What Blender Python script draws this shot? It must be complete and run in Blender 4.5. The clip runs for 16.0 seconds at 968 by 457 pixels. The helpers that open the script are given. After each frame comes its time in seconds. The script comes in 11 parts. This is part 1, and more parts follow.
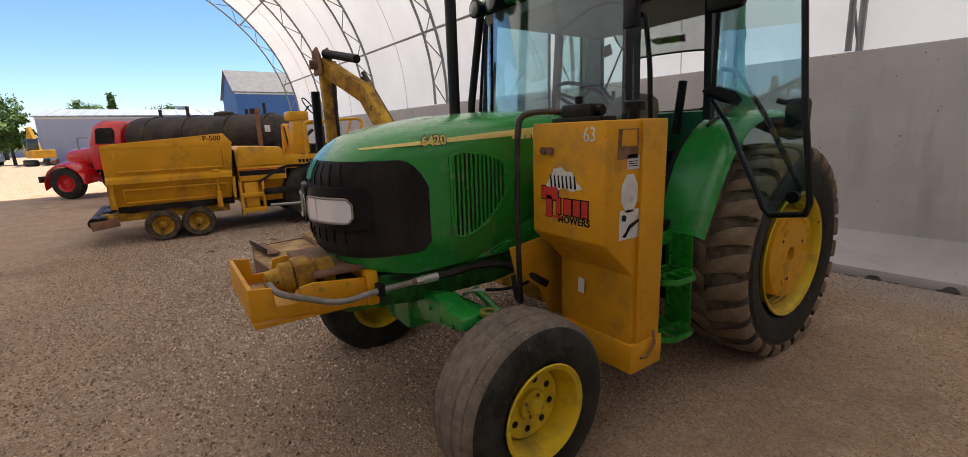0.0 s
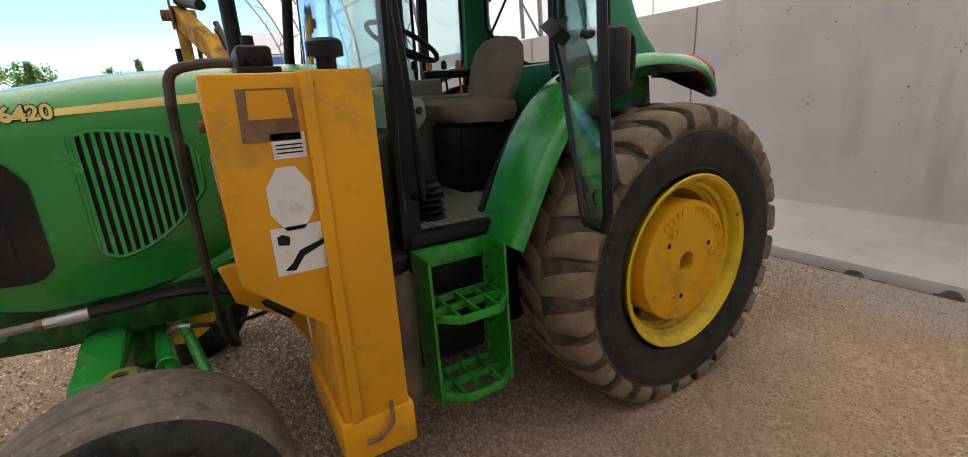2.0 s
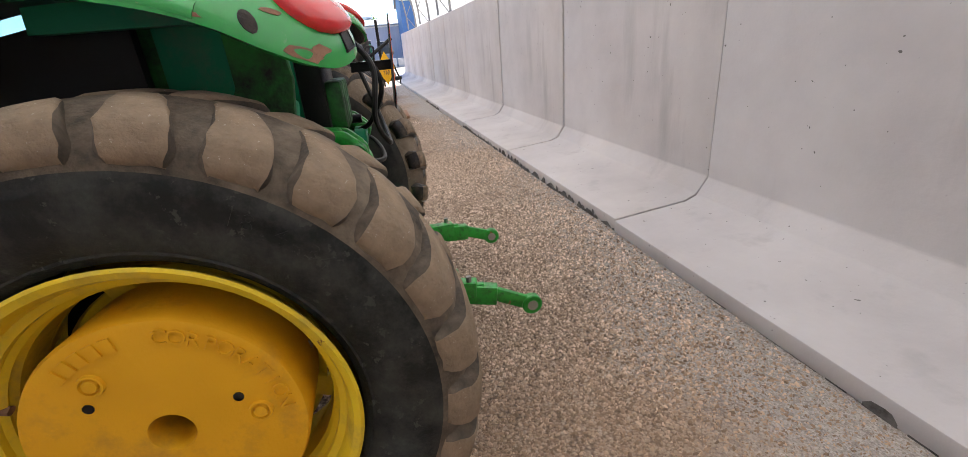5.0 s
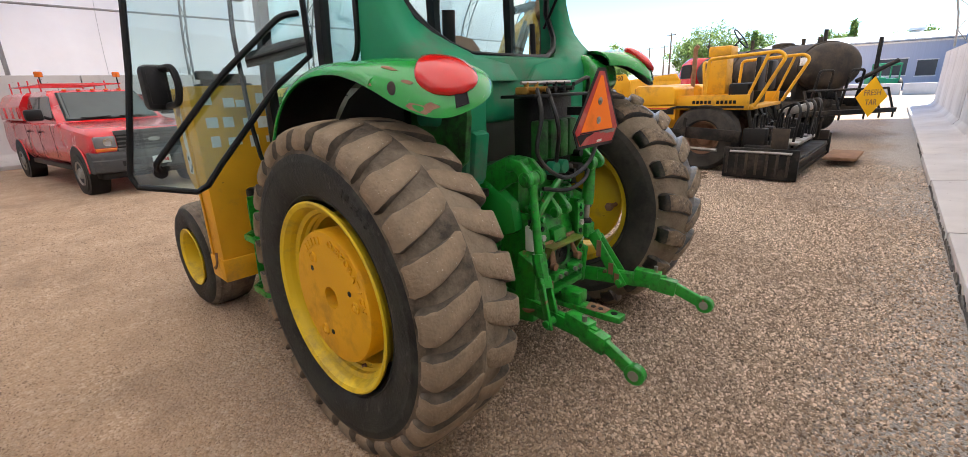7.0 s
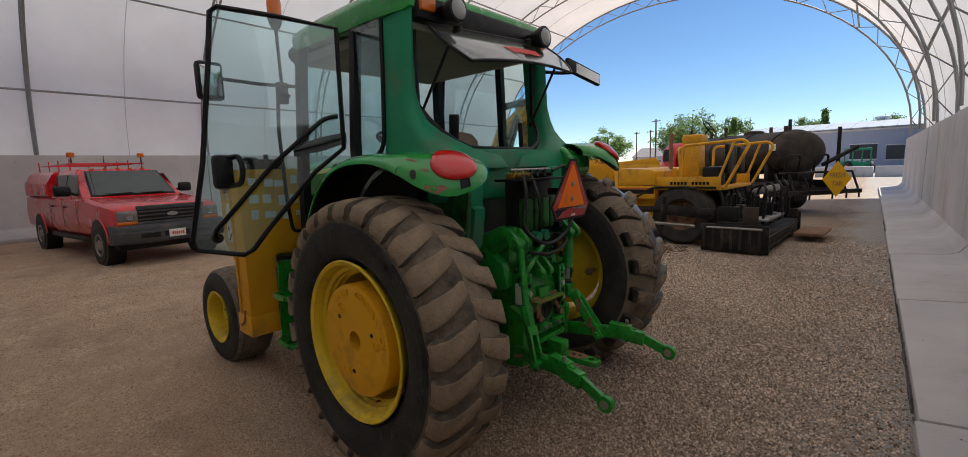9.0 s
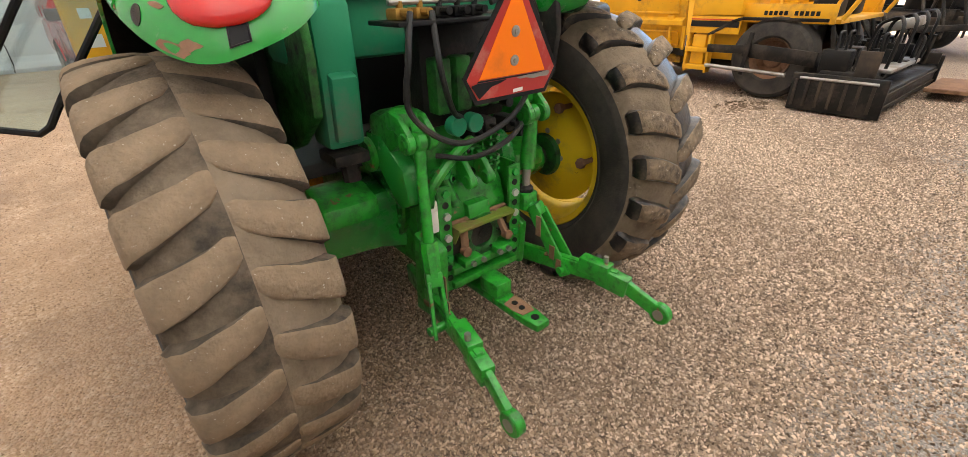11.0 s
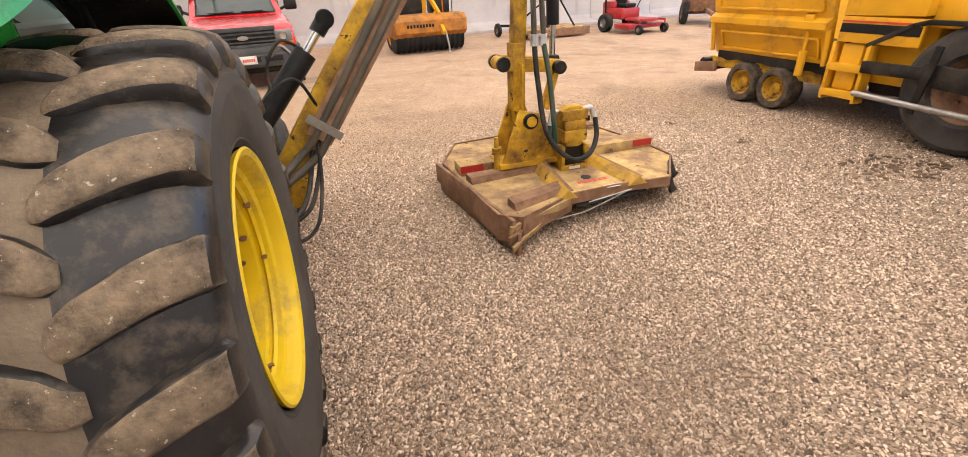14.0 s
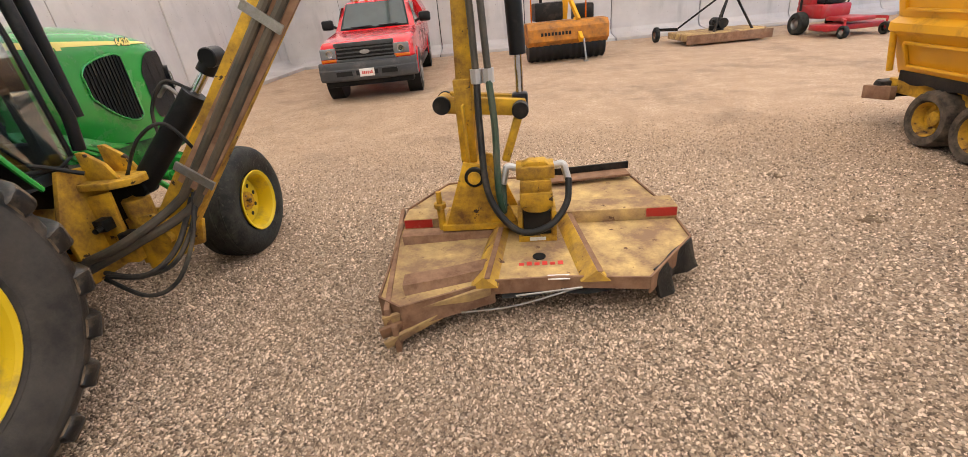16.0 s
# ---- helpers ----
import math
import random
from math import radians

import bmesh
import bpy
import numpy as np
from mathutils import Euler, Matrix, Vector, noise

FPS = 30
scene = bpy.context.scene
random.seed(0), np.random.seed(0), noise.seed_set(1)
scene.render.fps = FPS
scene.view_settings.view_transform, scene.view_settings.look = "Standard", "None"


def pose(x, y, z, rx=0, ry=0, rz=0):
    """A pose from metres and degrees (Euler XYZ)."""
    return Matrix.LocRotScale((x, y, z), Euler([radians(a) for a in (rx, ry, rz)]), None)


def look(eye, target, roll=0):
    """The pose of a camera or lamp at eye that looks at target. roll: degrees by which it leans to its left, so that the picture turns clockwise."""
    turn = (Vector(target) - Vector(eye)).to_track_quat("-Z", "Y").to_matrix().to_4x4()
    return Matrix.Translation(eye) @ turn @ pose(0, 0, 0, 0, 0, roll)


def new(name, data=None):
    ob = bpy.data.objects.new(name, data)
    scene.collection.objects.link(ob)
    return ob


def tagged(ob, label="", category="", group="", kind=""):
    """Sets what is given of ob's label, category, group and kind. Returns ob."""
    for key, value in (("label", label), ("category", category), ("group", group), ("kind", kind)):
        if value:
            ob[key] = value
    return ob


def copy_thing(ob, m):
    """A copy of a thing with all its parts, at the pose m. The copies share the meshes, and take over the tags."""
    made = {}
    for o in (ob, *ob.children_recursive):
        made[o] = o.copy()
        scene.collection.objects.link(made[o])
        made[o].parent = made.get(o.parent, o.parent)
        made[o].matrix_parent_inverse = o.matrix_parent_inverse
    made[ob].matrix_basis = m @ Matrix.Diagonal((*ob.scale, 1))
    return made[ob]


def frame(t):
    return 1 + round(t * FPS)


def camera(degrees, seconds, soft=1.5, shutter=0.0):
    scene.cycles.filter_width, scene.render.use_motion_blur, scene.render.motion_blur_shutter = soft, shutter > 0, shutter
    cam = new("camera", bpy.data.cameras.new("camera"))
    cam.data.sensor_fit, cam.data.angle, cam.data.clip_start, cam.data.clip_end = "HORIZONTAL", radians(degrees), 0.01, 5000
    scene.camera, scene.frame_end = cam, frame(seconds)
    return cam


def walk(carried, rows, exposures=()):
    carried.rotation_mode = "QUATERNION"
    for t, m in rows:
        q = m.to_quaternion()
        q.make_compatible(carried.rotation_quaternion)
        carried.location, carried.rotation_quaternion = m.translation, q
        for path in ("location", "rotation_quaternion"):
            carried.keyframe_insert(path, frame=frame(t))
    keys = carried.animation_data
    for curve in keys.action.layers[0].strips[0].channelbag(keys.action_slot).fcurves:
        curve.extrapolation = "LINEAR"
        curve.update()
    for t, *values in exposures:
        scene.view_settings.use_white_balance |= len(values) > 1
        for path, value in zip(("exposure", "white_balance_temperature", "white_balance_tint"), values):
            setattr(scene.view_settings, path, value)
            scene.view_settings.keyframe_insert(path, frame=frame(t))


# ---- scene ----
cam = camera(92.9, 16.0, soft=0.3)
PATH = [
    (0, (-2.543, 3.628, 1.665), (-0.929, 2.521, 1.256), -1.9),
    (0.5, (-2.576, 3.239, 1.662), (-0.923, 2.215, 1.19), -2.0),
    (1, (-2.484, 2.812, 1.637), (-0.907, 1.704, 1.103), -0.3),
    (1.5, (-2.546, 2.374, 1.619), (-0.953, 1.294, 1.078), -2.2),
    (2, (-2.533, 1.984, 1.618), (-0.875, 1.02, 1.052), -3.2),
    (2.5, (-2.467, 1.558, 1.648), (-0.811, 0.604, 1.059), -3.0),
    (3, (-2.554, 1.113, 1.663), (-0.801, 0.352, 1.071), -4.8),
    (3.5, (-2.47, 0.681, 1.613), (-0.681, 0.004, 1.03), -5.5),
    (4, (-2.386, 0.226, 1.597), (-0.606, -0.461, 0.997), -5.2),
    (4.5, (-2.348, -0.23, 1.585), (-0.526, -0.648, 0.874), -7.6),
    (4.7, (-2.268, -0.398, 1.552), (-0.45, -0.805, 0.826), -6.5),
    (6.8, (-1.984, -1.765, 1.596), (-0.535, -0.582, 0.889), -2.4),
    (7, (-2.059, -1.844, 1.624), (-0.675, -0.522, 1.043), -2.2),
    (7.5, (-2.308, -1.884, 1.655), (-0.916, -0.498, 1.282), -0.6),
    (8, (-2.454, -1.975, 1.719), (-0.976, -0.632, 1.617), 0.2),
    (8.5, (-2.517, -2.177, 1.722), (-1.042, -0.827, 1.698), -0.9),
    (9, (-2.452, -2.199, 1.658), (-0.996, -0.852, 1.399), -1.8),
    (9.2, (-2.362, -2.151, 1.631), (-0.925, -0.811, 1.259), -2.3),
    (11.3, (-0.827, -1.874, 1.674), (0.173, -0.431, 0.716), -3.3),
    (11.5, (-0.631, -1.924, 1.659), (0.289, -0.424, 0.708), -4.6),
    (12, (-0.193, -1.948, 1.661), (0.664, -0.419, 0.698), -4.8),
    (12.5, (0.25, -1.85, 1.678), (1.093, -0.321, 0.702), -2.2),
    (13, (0.72, -1.857, 1.676), (1.328, -0.21, 0.718), -3.1),
    (13.5, (1.12, -1.719, 1.664), (1.644, -0.035, 0.721), -3.4),
    (14, (1.548, -1.538, 1.664), (2.06, 0.152, 0.726), -2.9),
    (14.5, (2.037, -1.478, 1.676), (2.366, 0.28, 0.781), -4.8),
    (15, (2.45, -1.215, 1.66), (2.741, 0.546, 0.757), -3.8),
    (15.5, (2.911, -1.069, 1.647), (3.12, 0.703, 0.742), -4.6),
    (16, (3.312, -0.906, 1.667), (3.1, 0.874, 0.78), -5.8),
]
EXPOSURE = [(0.0, 0.79, 7200, 12), (1.5, 1.42, 7300, 10), (3.5, 1.68, 7000, 12), (4.1, 1.96, 6800, 12), (4.7, 1.92, 6800, 10), (6.8, 2.09, 7000, 10), (7.5, 1.37, 7100, 10), (8.0, 0.70, 7000, 10), (8.5, 0.44, 7000, 10), (9.2, 0.74, 7000, 10),
            (11.3, 2.60, 7700, 8), (12.4, 2.91, 7700, 10), (13.0, 2.66, 7800, 13), (14.0, 2.40, 7900, 13), (15.0, 2.10, 7800, 10), (16.0, 2.10, 7600, 10)]
walk(cam, [(t, look(e, g, r)) for t, e, g, r in PATH], EXPOSURE)

# ---- world, sun, exposure ----
SUN_DIR = Vector((0.38, -0.30, 0.87)).normalized()
world = bpy.data.worlds.new("sky")
scene.world = world
world.use_nodes = True
wt = world.node_tree
wbg = wt.nodes["Background"]
sky = wt.nodes.new("ShaderNodeTexSky")
sky.sky_type = "NISHITA"
sky.sun_disc = False
sky.sun_elevation = math.asin(SUN_DIR.z)
sky.sun_rotation = math.atan2(SUN_DIR.x, SUN_DIR.y)
sky.altitude = 1500
sky.air_density = 1.0
sky.dust_density = 0.1
sky.ozone_density = 5.0
deep = wt.nodes.new("ShaderNodeHueSaturation")
deep.inputs["Saturation"].default_value = 1.12
wt.links.new(sky.outputs[0], deep.inputs["Color"])
wt.links.new(deep.outputs[0], wbg.inputs[0])
wbg.inputs[1].default_value = 0.11
sun_data = bpy.data.lights.new("sun", "SUN")
sun_data.energy = 5.0
sun_data.angle = radians(0.5)
sun_data.color = (1.0, 0.96, 0.9)
sun = new("sun", sun_data)
sun.matrix_world = look(SUN_DIR * 60, (0, 0, 0))

# ---- materials ----


def node(nt, kind, **inputs):
    n = nt.nodes.new(kind)
    for k, v in inputs.items():
        n.inputs[k.replace("_", " ")].default_value = v
    return n


def noise_fac(nt, scale, detail, lo, hi, coord="Object", stretch=None, rough=0.6):
    tc = nt.nodes.new("ShaderNodeTexCoord")
    src = tc.outputs[coord]
    if stretch:
        mp = nt.nodes.new("ShaderNodeMapping")
        mp.inputs["Scale"].default_value = stretch
        nt.links.new(src, mp.inputs[0])
        src = mp.outputs[0]
    nz = node(nt, "ShaderNodeTexNoise", Scale=scale, Detail=detail, Roughness=rough)
    nt.links.new(src, nz.inputs["Vector"])
    ra = nt.nodes.new("ShaderNodeMapRange")
    ra.inputs["From Min"].default_value, ra.inputs["From Max"].default_value = lo, hi
    nt.links.new(nz.outputs["Fac"], ra.inputs["Value"])
    return ra.outputs[0]


def mixc(nt, fac, a, b, mode="MIX"):
    m = nt.nodes.new("ShaderNodeMix")
    m.data_type, m.blend_type = "RGBA", mode
    for sock, v in ((m.inputs["Factor"], fac), (m.inputs["A"], a), (m.inputs["B"], b)):
        if hasattr(v, "is_linked"):
            nt.links.new(v, sock)
        elif isinstance(v, (int, float)):
            sock.default_value = v
        else:
            sock.default_value = (*v, 1)
    return m.outputs["Result"]


def material(name, color, rough=0.5, metal=0.0, vary=0.12, dirt=None, dirt_amount=0.3, dirt_scale=3.0, chips=None, chip_scale=14.0, chip_amount=0.3,
             bump=0.1, bump_scale=60.0, coat=0.0, island=0.0, stretch=None):
    """Principled surface with broad colour drift, grime patches, paint chips and fine relief."""
    m = bpy.data.materials.new(name)
    m.use_nodes = True
    nt = m.node_tree
    p = nt.nodes["Principled BSDF"]
    c = mixc(nt, noise_fac(nt, 1.7, 3, 0.3, 0.7, stretch=stretch), [v * (1 - vary) for v in color], [min(1, v * (1 + vary)) for v in color])
    if island:
        oi = nt.nodes.new("ShaderNodeObjectInfo")
        rr = nt.nodes.new("ShaderNodeMapRange")
        rr.inputs["To Min"].default_value, rr.inputs["To Max"].default_value = 1 - island, 1 + island
        nt.links.new(oi.outputs["Random"], rr.inputs["Value"])
        hs = nt.nodes.new("ShaderNodeHueSaturation")
        nt.links.new(c, hs.inputs["Color"])
        nt.links.new(rr.outputs[0], hs.inputs["Value"])
        c = hs.outputs[0]
    rfac = None
    if dirt:
        f = noise_fac(nt, dirt_scale, 8, 0.62 - dirt_amount * 0.5, 0.82 - dirt_amount * 0.3, stretch=stretch, rough=0.7)
        c = mixc(nt, f, c, dirt)
        rfac = f
    if chips:
        g = noise_fac(nt, chip_scale, 6, 0.73 - chip_amount * 0.3, 0.75 - chip_amount * 0.3, rough=0.65)
        c = mixc(nt, g, c, chips)
    nt.links.new(c, p.inputs["Base Color"])
    p.inputs["Roughness"].default_value = rough
    if rfac:
        rm = nt.nodes.new("ShaderNodeMapRange")
        rm.inputs["To Min"].default_value, rm.inputs["To Max"].default_value = rough, min(1, rough + 0.35)
        nt.links.new(rfac, rm.inputs["Value"])
        nt.links.new(rm.outputs[0], p.inputs["Roughness"])
    p.inputs["Metallic"].default_value = metal
    p.inputs["Specular IOR Level"].default_value = 0.5 if rough < 0.4 else 0.22
    p.inputs["Coat Weight"].default_value = coat
    p.inputs["Coat Roughness"].default_value = 0.11
    if bump:
        b = node(nt, "ShaderNodeBump", Strength=bump, Distance=0.01)
        nt.links.new(noise_fac(nt, bump_scale, 5, 0.2, 0.8), b.inputs["Height"])
        nt.links.new(b.outputs[0], p.inputs["Normal"])
    return m


def glass(name, tint, rough=0.0, mirror=0.08):
    """Thin pane: mostly clear, tinted, with a soft sheen."""
    m = bpy.data.materials.new(name)
    m.use_nodes = True
    nt = m.node_tree
    nt.nodes.remove(nt.nodes["Principled BSDF"])
    out = nt.nodes["Material Output"]
    tr = node(nt, "ShaderNodeBsdfTransparent", Color=(*tint, 1))
    gl = node(nt, "ShaderNodeBsdfGlossy", Color=(1, 1, 1, 1), Roughness=rough + 0.02)
    lw = node(nt, "ShaderNodeLayerWeight", Blend=0.5)
    pw, sc = nt.nodes.new("ShaderNodeMath"), nt.nodes.new("ShaderNodeMath")
    pw.operation, sc.operation = "POWER", "MULTIPLY_ADD"
    pw.inputs[1].default_value = 4.0
    sc.inputs[1].default_value, sc.inputs[2].default_value = 0.85, mirror * 0.5
    nt.links.new(lw.outputs["Facing"], pw.inputs[0])
    nt.links.new(pw.outputs[0], sc.inputs[0])
    mx = nt.nodes.new("ShaderNodeMixShader")
    nt.links.new(sc.outputs[0], mx.inputs[0])
    nt.links.new(tr.outputs[0], mx.inputs[1])
    nt.links.new(gl.outputs[0], mx.inputs[2])
    nt.links.new(mx.outputs[0], out.inputs[0])
    return m


def lens_plastic(name, color, rough=0.15):
    m = bpy.data.materials.new(name)
    m.use_nodes = True
    p = m.node_tree.nodes["Principled BSDF"]
    p.inputs["Base Color"].default_value = (*color, 1)
    p.inputs["Roughness"].default_value = rough
    p.inputs["Transmission Weight"].default_value = 0.25
    p.inputs["Coat Weight"].default_value = 0.5
    return m


GREEN = material("green_paint", (0.009, 0.275, 0.04), 0.27, vary=0.08, dirt=(0.08, 0.11, 0.06), dirt_amount=0.10, dirt_scale=5, coat=0.4, bump=0.02)
GREEN_WORN = material("worn_green_paint", (0.008, 0.285, 0.026), 0.28, vary=0.2, dirt=(0.012, 0.04, 0.012), dirt_amount=0.30, dirt_scale=24, chips=(0.24, 0.10, 0.05), chip_amount=0.25, chip_scale=11, bump=0.08, coat=0.2)
GREEN_DARK = material("teal_green_plastic", (0.010, 0.21, 0.10), 0.45, vary=0.1, dirt=(0.12, 0.15, 0.11), dirt_amount=0.2, bump=0.05)
YELLOW = material("yellow_wheel_paint", (0.72, 0.50, 0.025), 0.42, vary=0.1, dirt=(0.33, 0.23, 0.07), dirt_amount=0.24, dirt_scale=4, chips=(0.16, 0.07, 0.03), chip_amount=0.13, coat=0.12, bump=0.05)
ORANGE_Y = material("amber_yellow_paint", (0.72, 0.34, 0.02), 0.45, vary=0.1, dirt=(0.33, 0.19, 0.06), dirt_amount=0.22, chips=(0.10, 0.05, 0.03), chip_amount=0.12, bump=0.06)
CAST_Y = material("cast_yellow_paint", (0.74, 0.37, 0.015), 0.5, vary=0.08, dirt=(0.36, 0.2, 0.05), dirt_amount=0.2, bump=0.15, bump_scale=90)
RUST_Y = material("chipped_yellow_paint", (0.66, 0.37, 0.03), 0.5, vary=0.22, dirt=(0.16, 0.08, 0.03), dirt_amount=0.5, dirt_scale=6, chips=(0.05, 0.03, 0.02), chip_amount=0.33, chip_scale=13, bump=0.15)
DECK_Y = material("faded_deck_paint", (0.72, 0.51, 0.20), 0.65, vary=0.22, dirt=(0.25, 0.155, 0.095), dirt_amount=0.74, dirt_scale=3.6, chips=(0.14, 0.075, 0.045), chip_amount=0.3, chip_scale=12, bump=0.25)
EDGE_Y = material("scuffed_fold_paint", (0.66, 0.40, 0.05), 0.6, vary=0.2, dirt=(0.25, 0.14, 0.07), dirt_amount=0.5, dirt_scale=4, chips=(0.10, 0.05, 0.03), chip_amount=0.32, chip_scale=12, bump=0.2)
SHIELD = material("scuffed_shield_paint", (0.16, 0.24, 0.035), 0.5, vary=0.25, dirt=(0.20, 0.13, 0.06), dirt_amount=0.5, dirt_scale=9, chips=(0.13, 0.065, 0.035), chip_amount=0.4, bump=0.1)
RUST = material("rusty_steel", (0.19, 0.10, 0.06), 0.75, vary=0.25, dirt=(0.32, 0.19, 0.12), dirt_amount=0.45, dirt_scale=8, bump=0.3)
BLACK = material("black_plastic", (0.009, 0.009, 0.010), 0.40, vary=0.2, dirt=(0.045, 0.041, 0.036), dirt_amount=0.10, bump=0.06)
GRILLE = material("dusty_black_mesh", (0.010, 0.0098, 0.0095), 0.5, vary=0.4, dirt=(0.05, 0.042, 0.034), dirt_amount=0.4, dirt_scale=4, bump=0.5, bump_scale=260, stretch=(2, 2, 0.9))
RUBBER = material("tyre_rubber", (0.0105, 0.0112, 0.0108), 0.5, vary=0.4, dirt=(0.060, 0.062, 0.054), dirt_amount=0.40, dirt_scale=8, chips=(0.05, 0.05, 0.044), chip_scale=28, chip_amount=0.42, bump=0.25, bump_scale=60)
TREAD = material("dusty_tread_rubber", (0.15, 0.108, 0.073), 0.9, vary=0.25, dirt=(0.27, 0.20, 0.135), dirt_amount=0.7, dirt_scale=9, chips=(0.46, 0.41, 0.34), chip_scale=95, chip_amount=0.24, bump=0.7, bump_scale=45)
HOSE = material("black_hose", (0.018, 0.018, 0.018), 0.5, vary=0.2, dirt=(0.11, 0.09, 0.07), dirt_amount=0.25, bump=0.1)
STEEL = material("dull_steel", (0.36, 0.35, 0.33), 0.42, metal=0.8, vary=0.15, dirt=(0.2, 0.16, 0.12), dirt_amount=0.3, bump=0.05)
PIPE = material("galvanised_pipe", (0.30, 0.29, 0.27), 0.55, metal=0.4, vary=0.15, dirt=(0.22, 0.17, 0.12), dirt_amount=0.35, bump=0.1)
# greasy iron; the same black also paints the shade under the fenders
GREASE_SHADE = material("greasy_iron_shade", (0.011, 0.0105, 0.010), 0.45, vary=0.3, dirt=(0.075, 0.06, 0.047), dirt_amount=0.26, bump=0.25)
CHROME = material("chrome_rod", (0.62, 0.62, 0.62), 0.12, metal=1.0, vary=0.05, bump=0)
WHITE = material("white_sticker", (0.72, 0.71, 0.68), 0.5, vary=0.05, dirt=(0.5, 0.42, 0.3), dirt_amount=0.2, dirt_scale=12, bump=0.02)
CREAM = material("cream_stripe", (0.80, 0.68, 0.22), 0.4, vary=0.05, bump=0.0)
# plain black for print and holes, and for painted shade in the fender wells
INK_SHADE = material("black_ink_shade", (0.012, 0.012, 0.012), 0.5, vary=0.1, bump=0.0)
REDINK = material("red_print", (0.60, 0.05, 0.04), 0.5, vary=0.1, bump=0.0)
SMV_O = material("fluorescent_orange", (0.95, 0.20, 0.01), 0.5, vary=0.05, dirt=(0.6, 0.15, 0.03), dirt_amount=0.12, bump=0.03)
SMV_R = material("red_reflector", (0.42, 0.025, 0.02), 0.35, vary=0.12, dirt=(0.5, 0.2, 0.15), dirt_amount=0.2, dirt_scale=8, bump=0.08)
LAMP_R = lens_plastic("red_lens", (0.78, 0.012, 0.010))
LAMP_A = lens_plastic("amber_lens", (0.8, 0.17, 0.01))
LAMP_W = lens_plastic("clear_lens", (0.86, 0.87, 0.88))
LAMP_W.node_tree.nodes["Principled BSDF"].inputs["Transmission Weight"].default_value = 0.0
SEAT = material("brown_seat_fabric", (0.24, 0.18, 0.14), 0.9, vary=0.15, dirt=(0.32, 0.26, 0.2), dirt_amount=0.3, bump=0.25, bump_scale=200)
FLOORMAT = material("dusty_floor_mat", (0.24, 0.215, 0.175), 0.9, vary=0.2, dirt=(0.29, 0.25, 0.2), dirt_amount=0.5, bump=0.3)
GREYP = material("grey_trim_plastic", (0.30, 0.28, 0.235), 0.65, vary=0.12, dirt=(0.3, 0.27, 0.23), dirt_amount=0.25, bump=0.08)
GLASS = glass("tinted_cab_glass", (0.80, 0.94, 0.945), mirror=0.2)
RED_P = material("red_truck_paint", (0.60, 0.010, 0.016), 0.26, vary=0.06, dirt=(0.36, 0.03, 0.03), dirt_amount=0.1, coat=0.6, bump=0.01)
BUMPER = material("grey_bumper_plastic", (0.06, 0.062, 0.065), 0.6, vary=0.1, dirt=(0.14, 0.13, 0.12), dirt_amount=0.2, bump=0.06)
TAR = material("tar_black_steel", (0.03, 0.025, 0.021), 0.55, vary=0.3, dirt=(0.10, 0.075, 0.055), dirt_amount=0.4, dirt_scale=2.5, bump=0.2)
PAVER_Y = material("paver_yellow_paint", (0.74, 0.37, 0.025), 0.42, vary=0.1, dirt=(0.32, 0.17, 0.05), dirt_amount=0.2, dirt_scale=2.5, chips=(0.12, 0.06, 0.03), chip_amount=0.12, coat=0.15, bump=0.05)
SIGN_Y = material("yellow_sign", (0.85, 0.45, 0.01), 0.5, vary=0.05, bump=0.02)
ALU = material("bright_aluminium", (0.55, 0.55, 0.55), 0.4, metal=0.7, vary=0.1, bump=0.05)

TREAD_GAP = material("dusty_tread_gap", (0.035, 0.029, 0.024), 0.85, vary=0.3, dirt=(0.17, 0.13, 0.095), dirt_amount=0.5, dirt_scale=7, bump=0.4)

DARK_PIPE = material("oily_grey_pipe", (0.065, 0.058, 0.048), 0.42, metal=0.2, vary=0.25, dirt=(0.15, 0.115, 0.08), dirt_amount=0.4, bump=0.1)
TANK_PLASTIC = material("dusty_brown_plastic", (0.085, 0.07, 0.052), 0.6, vary=0.2, dirt=(0.2, 0.165, 0.12), dirt_amount=0.45, dirt_scale=5, bump=0.05)
GLASS_DARK = glass("dark_cab_glass", (0.70, 0.86, 0.89), mirror=0.3)

GAP_CLEAN = material("clean_black_rubber", (0.012, 0.0118, 0.012), 0.28, vary=0.3, dirt=(0.15, 0.115, 0.082), dirt_amount=0.26, dirt_scale=9, bump=0.12)
RUBBER_GREY = material("scuffed_grey_rubber", (0.036, 0.034, 0.032), 0.55, vary=0.35, dirt=(0.085, 0.076, 0.066), dirt_amount=0.46, dirt_scale=6, bump=0.2, bump_scale=80)
LUG_WALL = material("dusty_lug_side", (0.042, 0.035, 0.029), 0.85, vary=0.3, dirt=(0.15, 0.12, 0.088), dirt_amount=0.52, dirt_scale=9, bump=0.4)
TREAD_MIX = material("brown_tread_gap", (0.048, 0.040, 0.032), 0.85, vary=0.3, dirt=(0.19, 0.148, 0.106), dirt_amount=0.58, dirt_scale=7, bump=0.5)
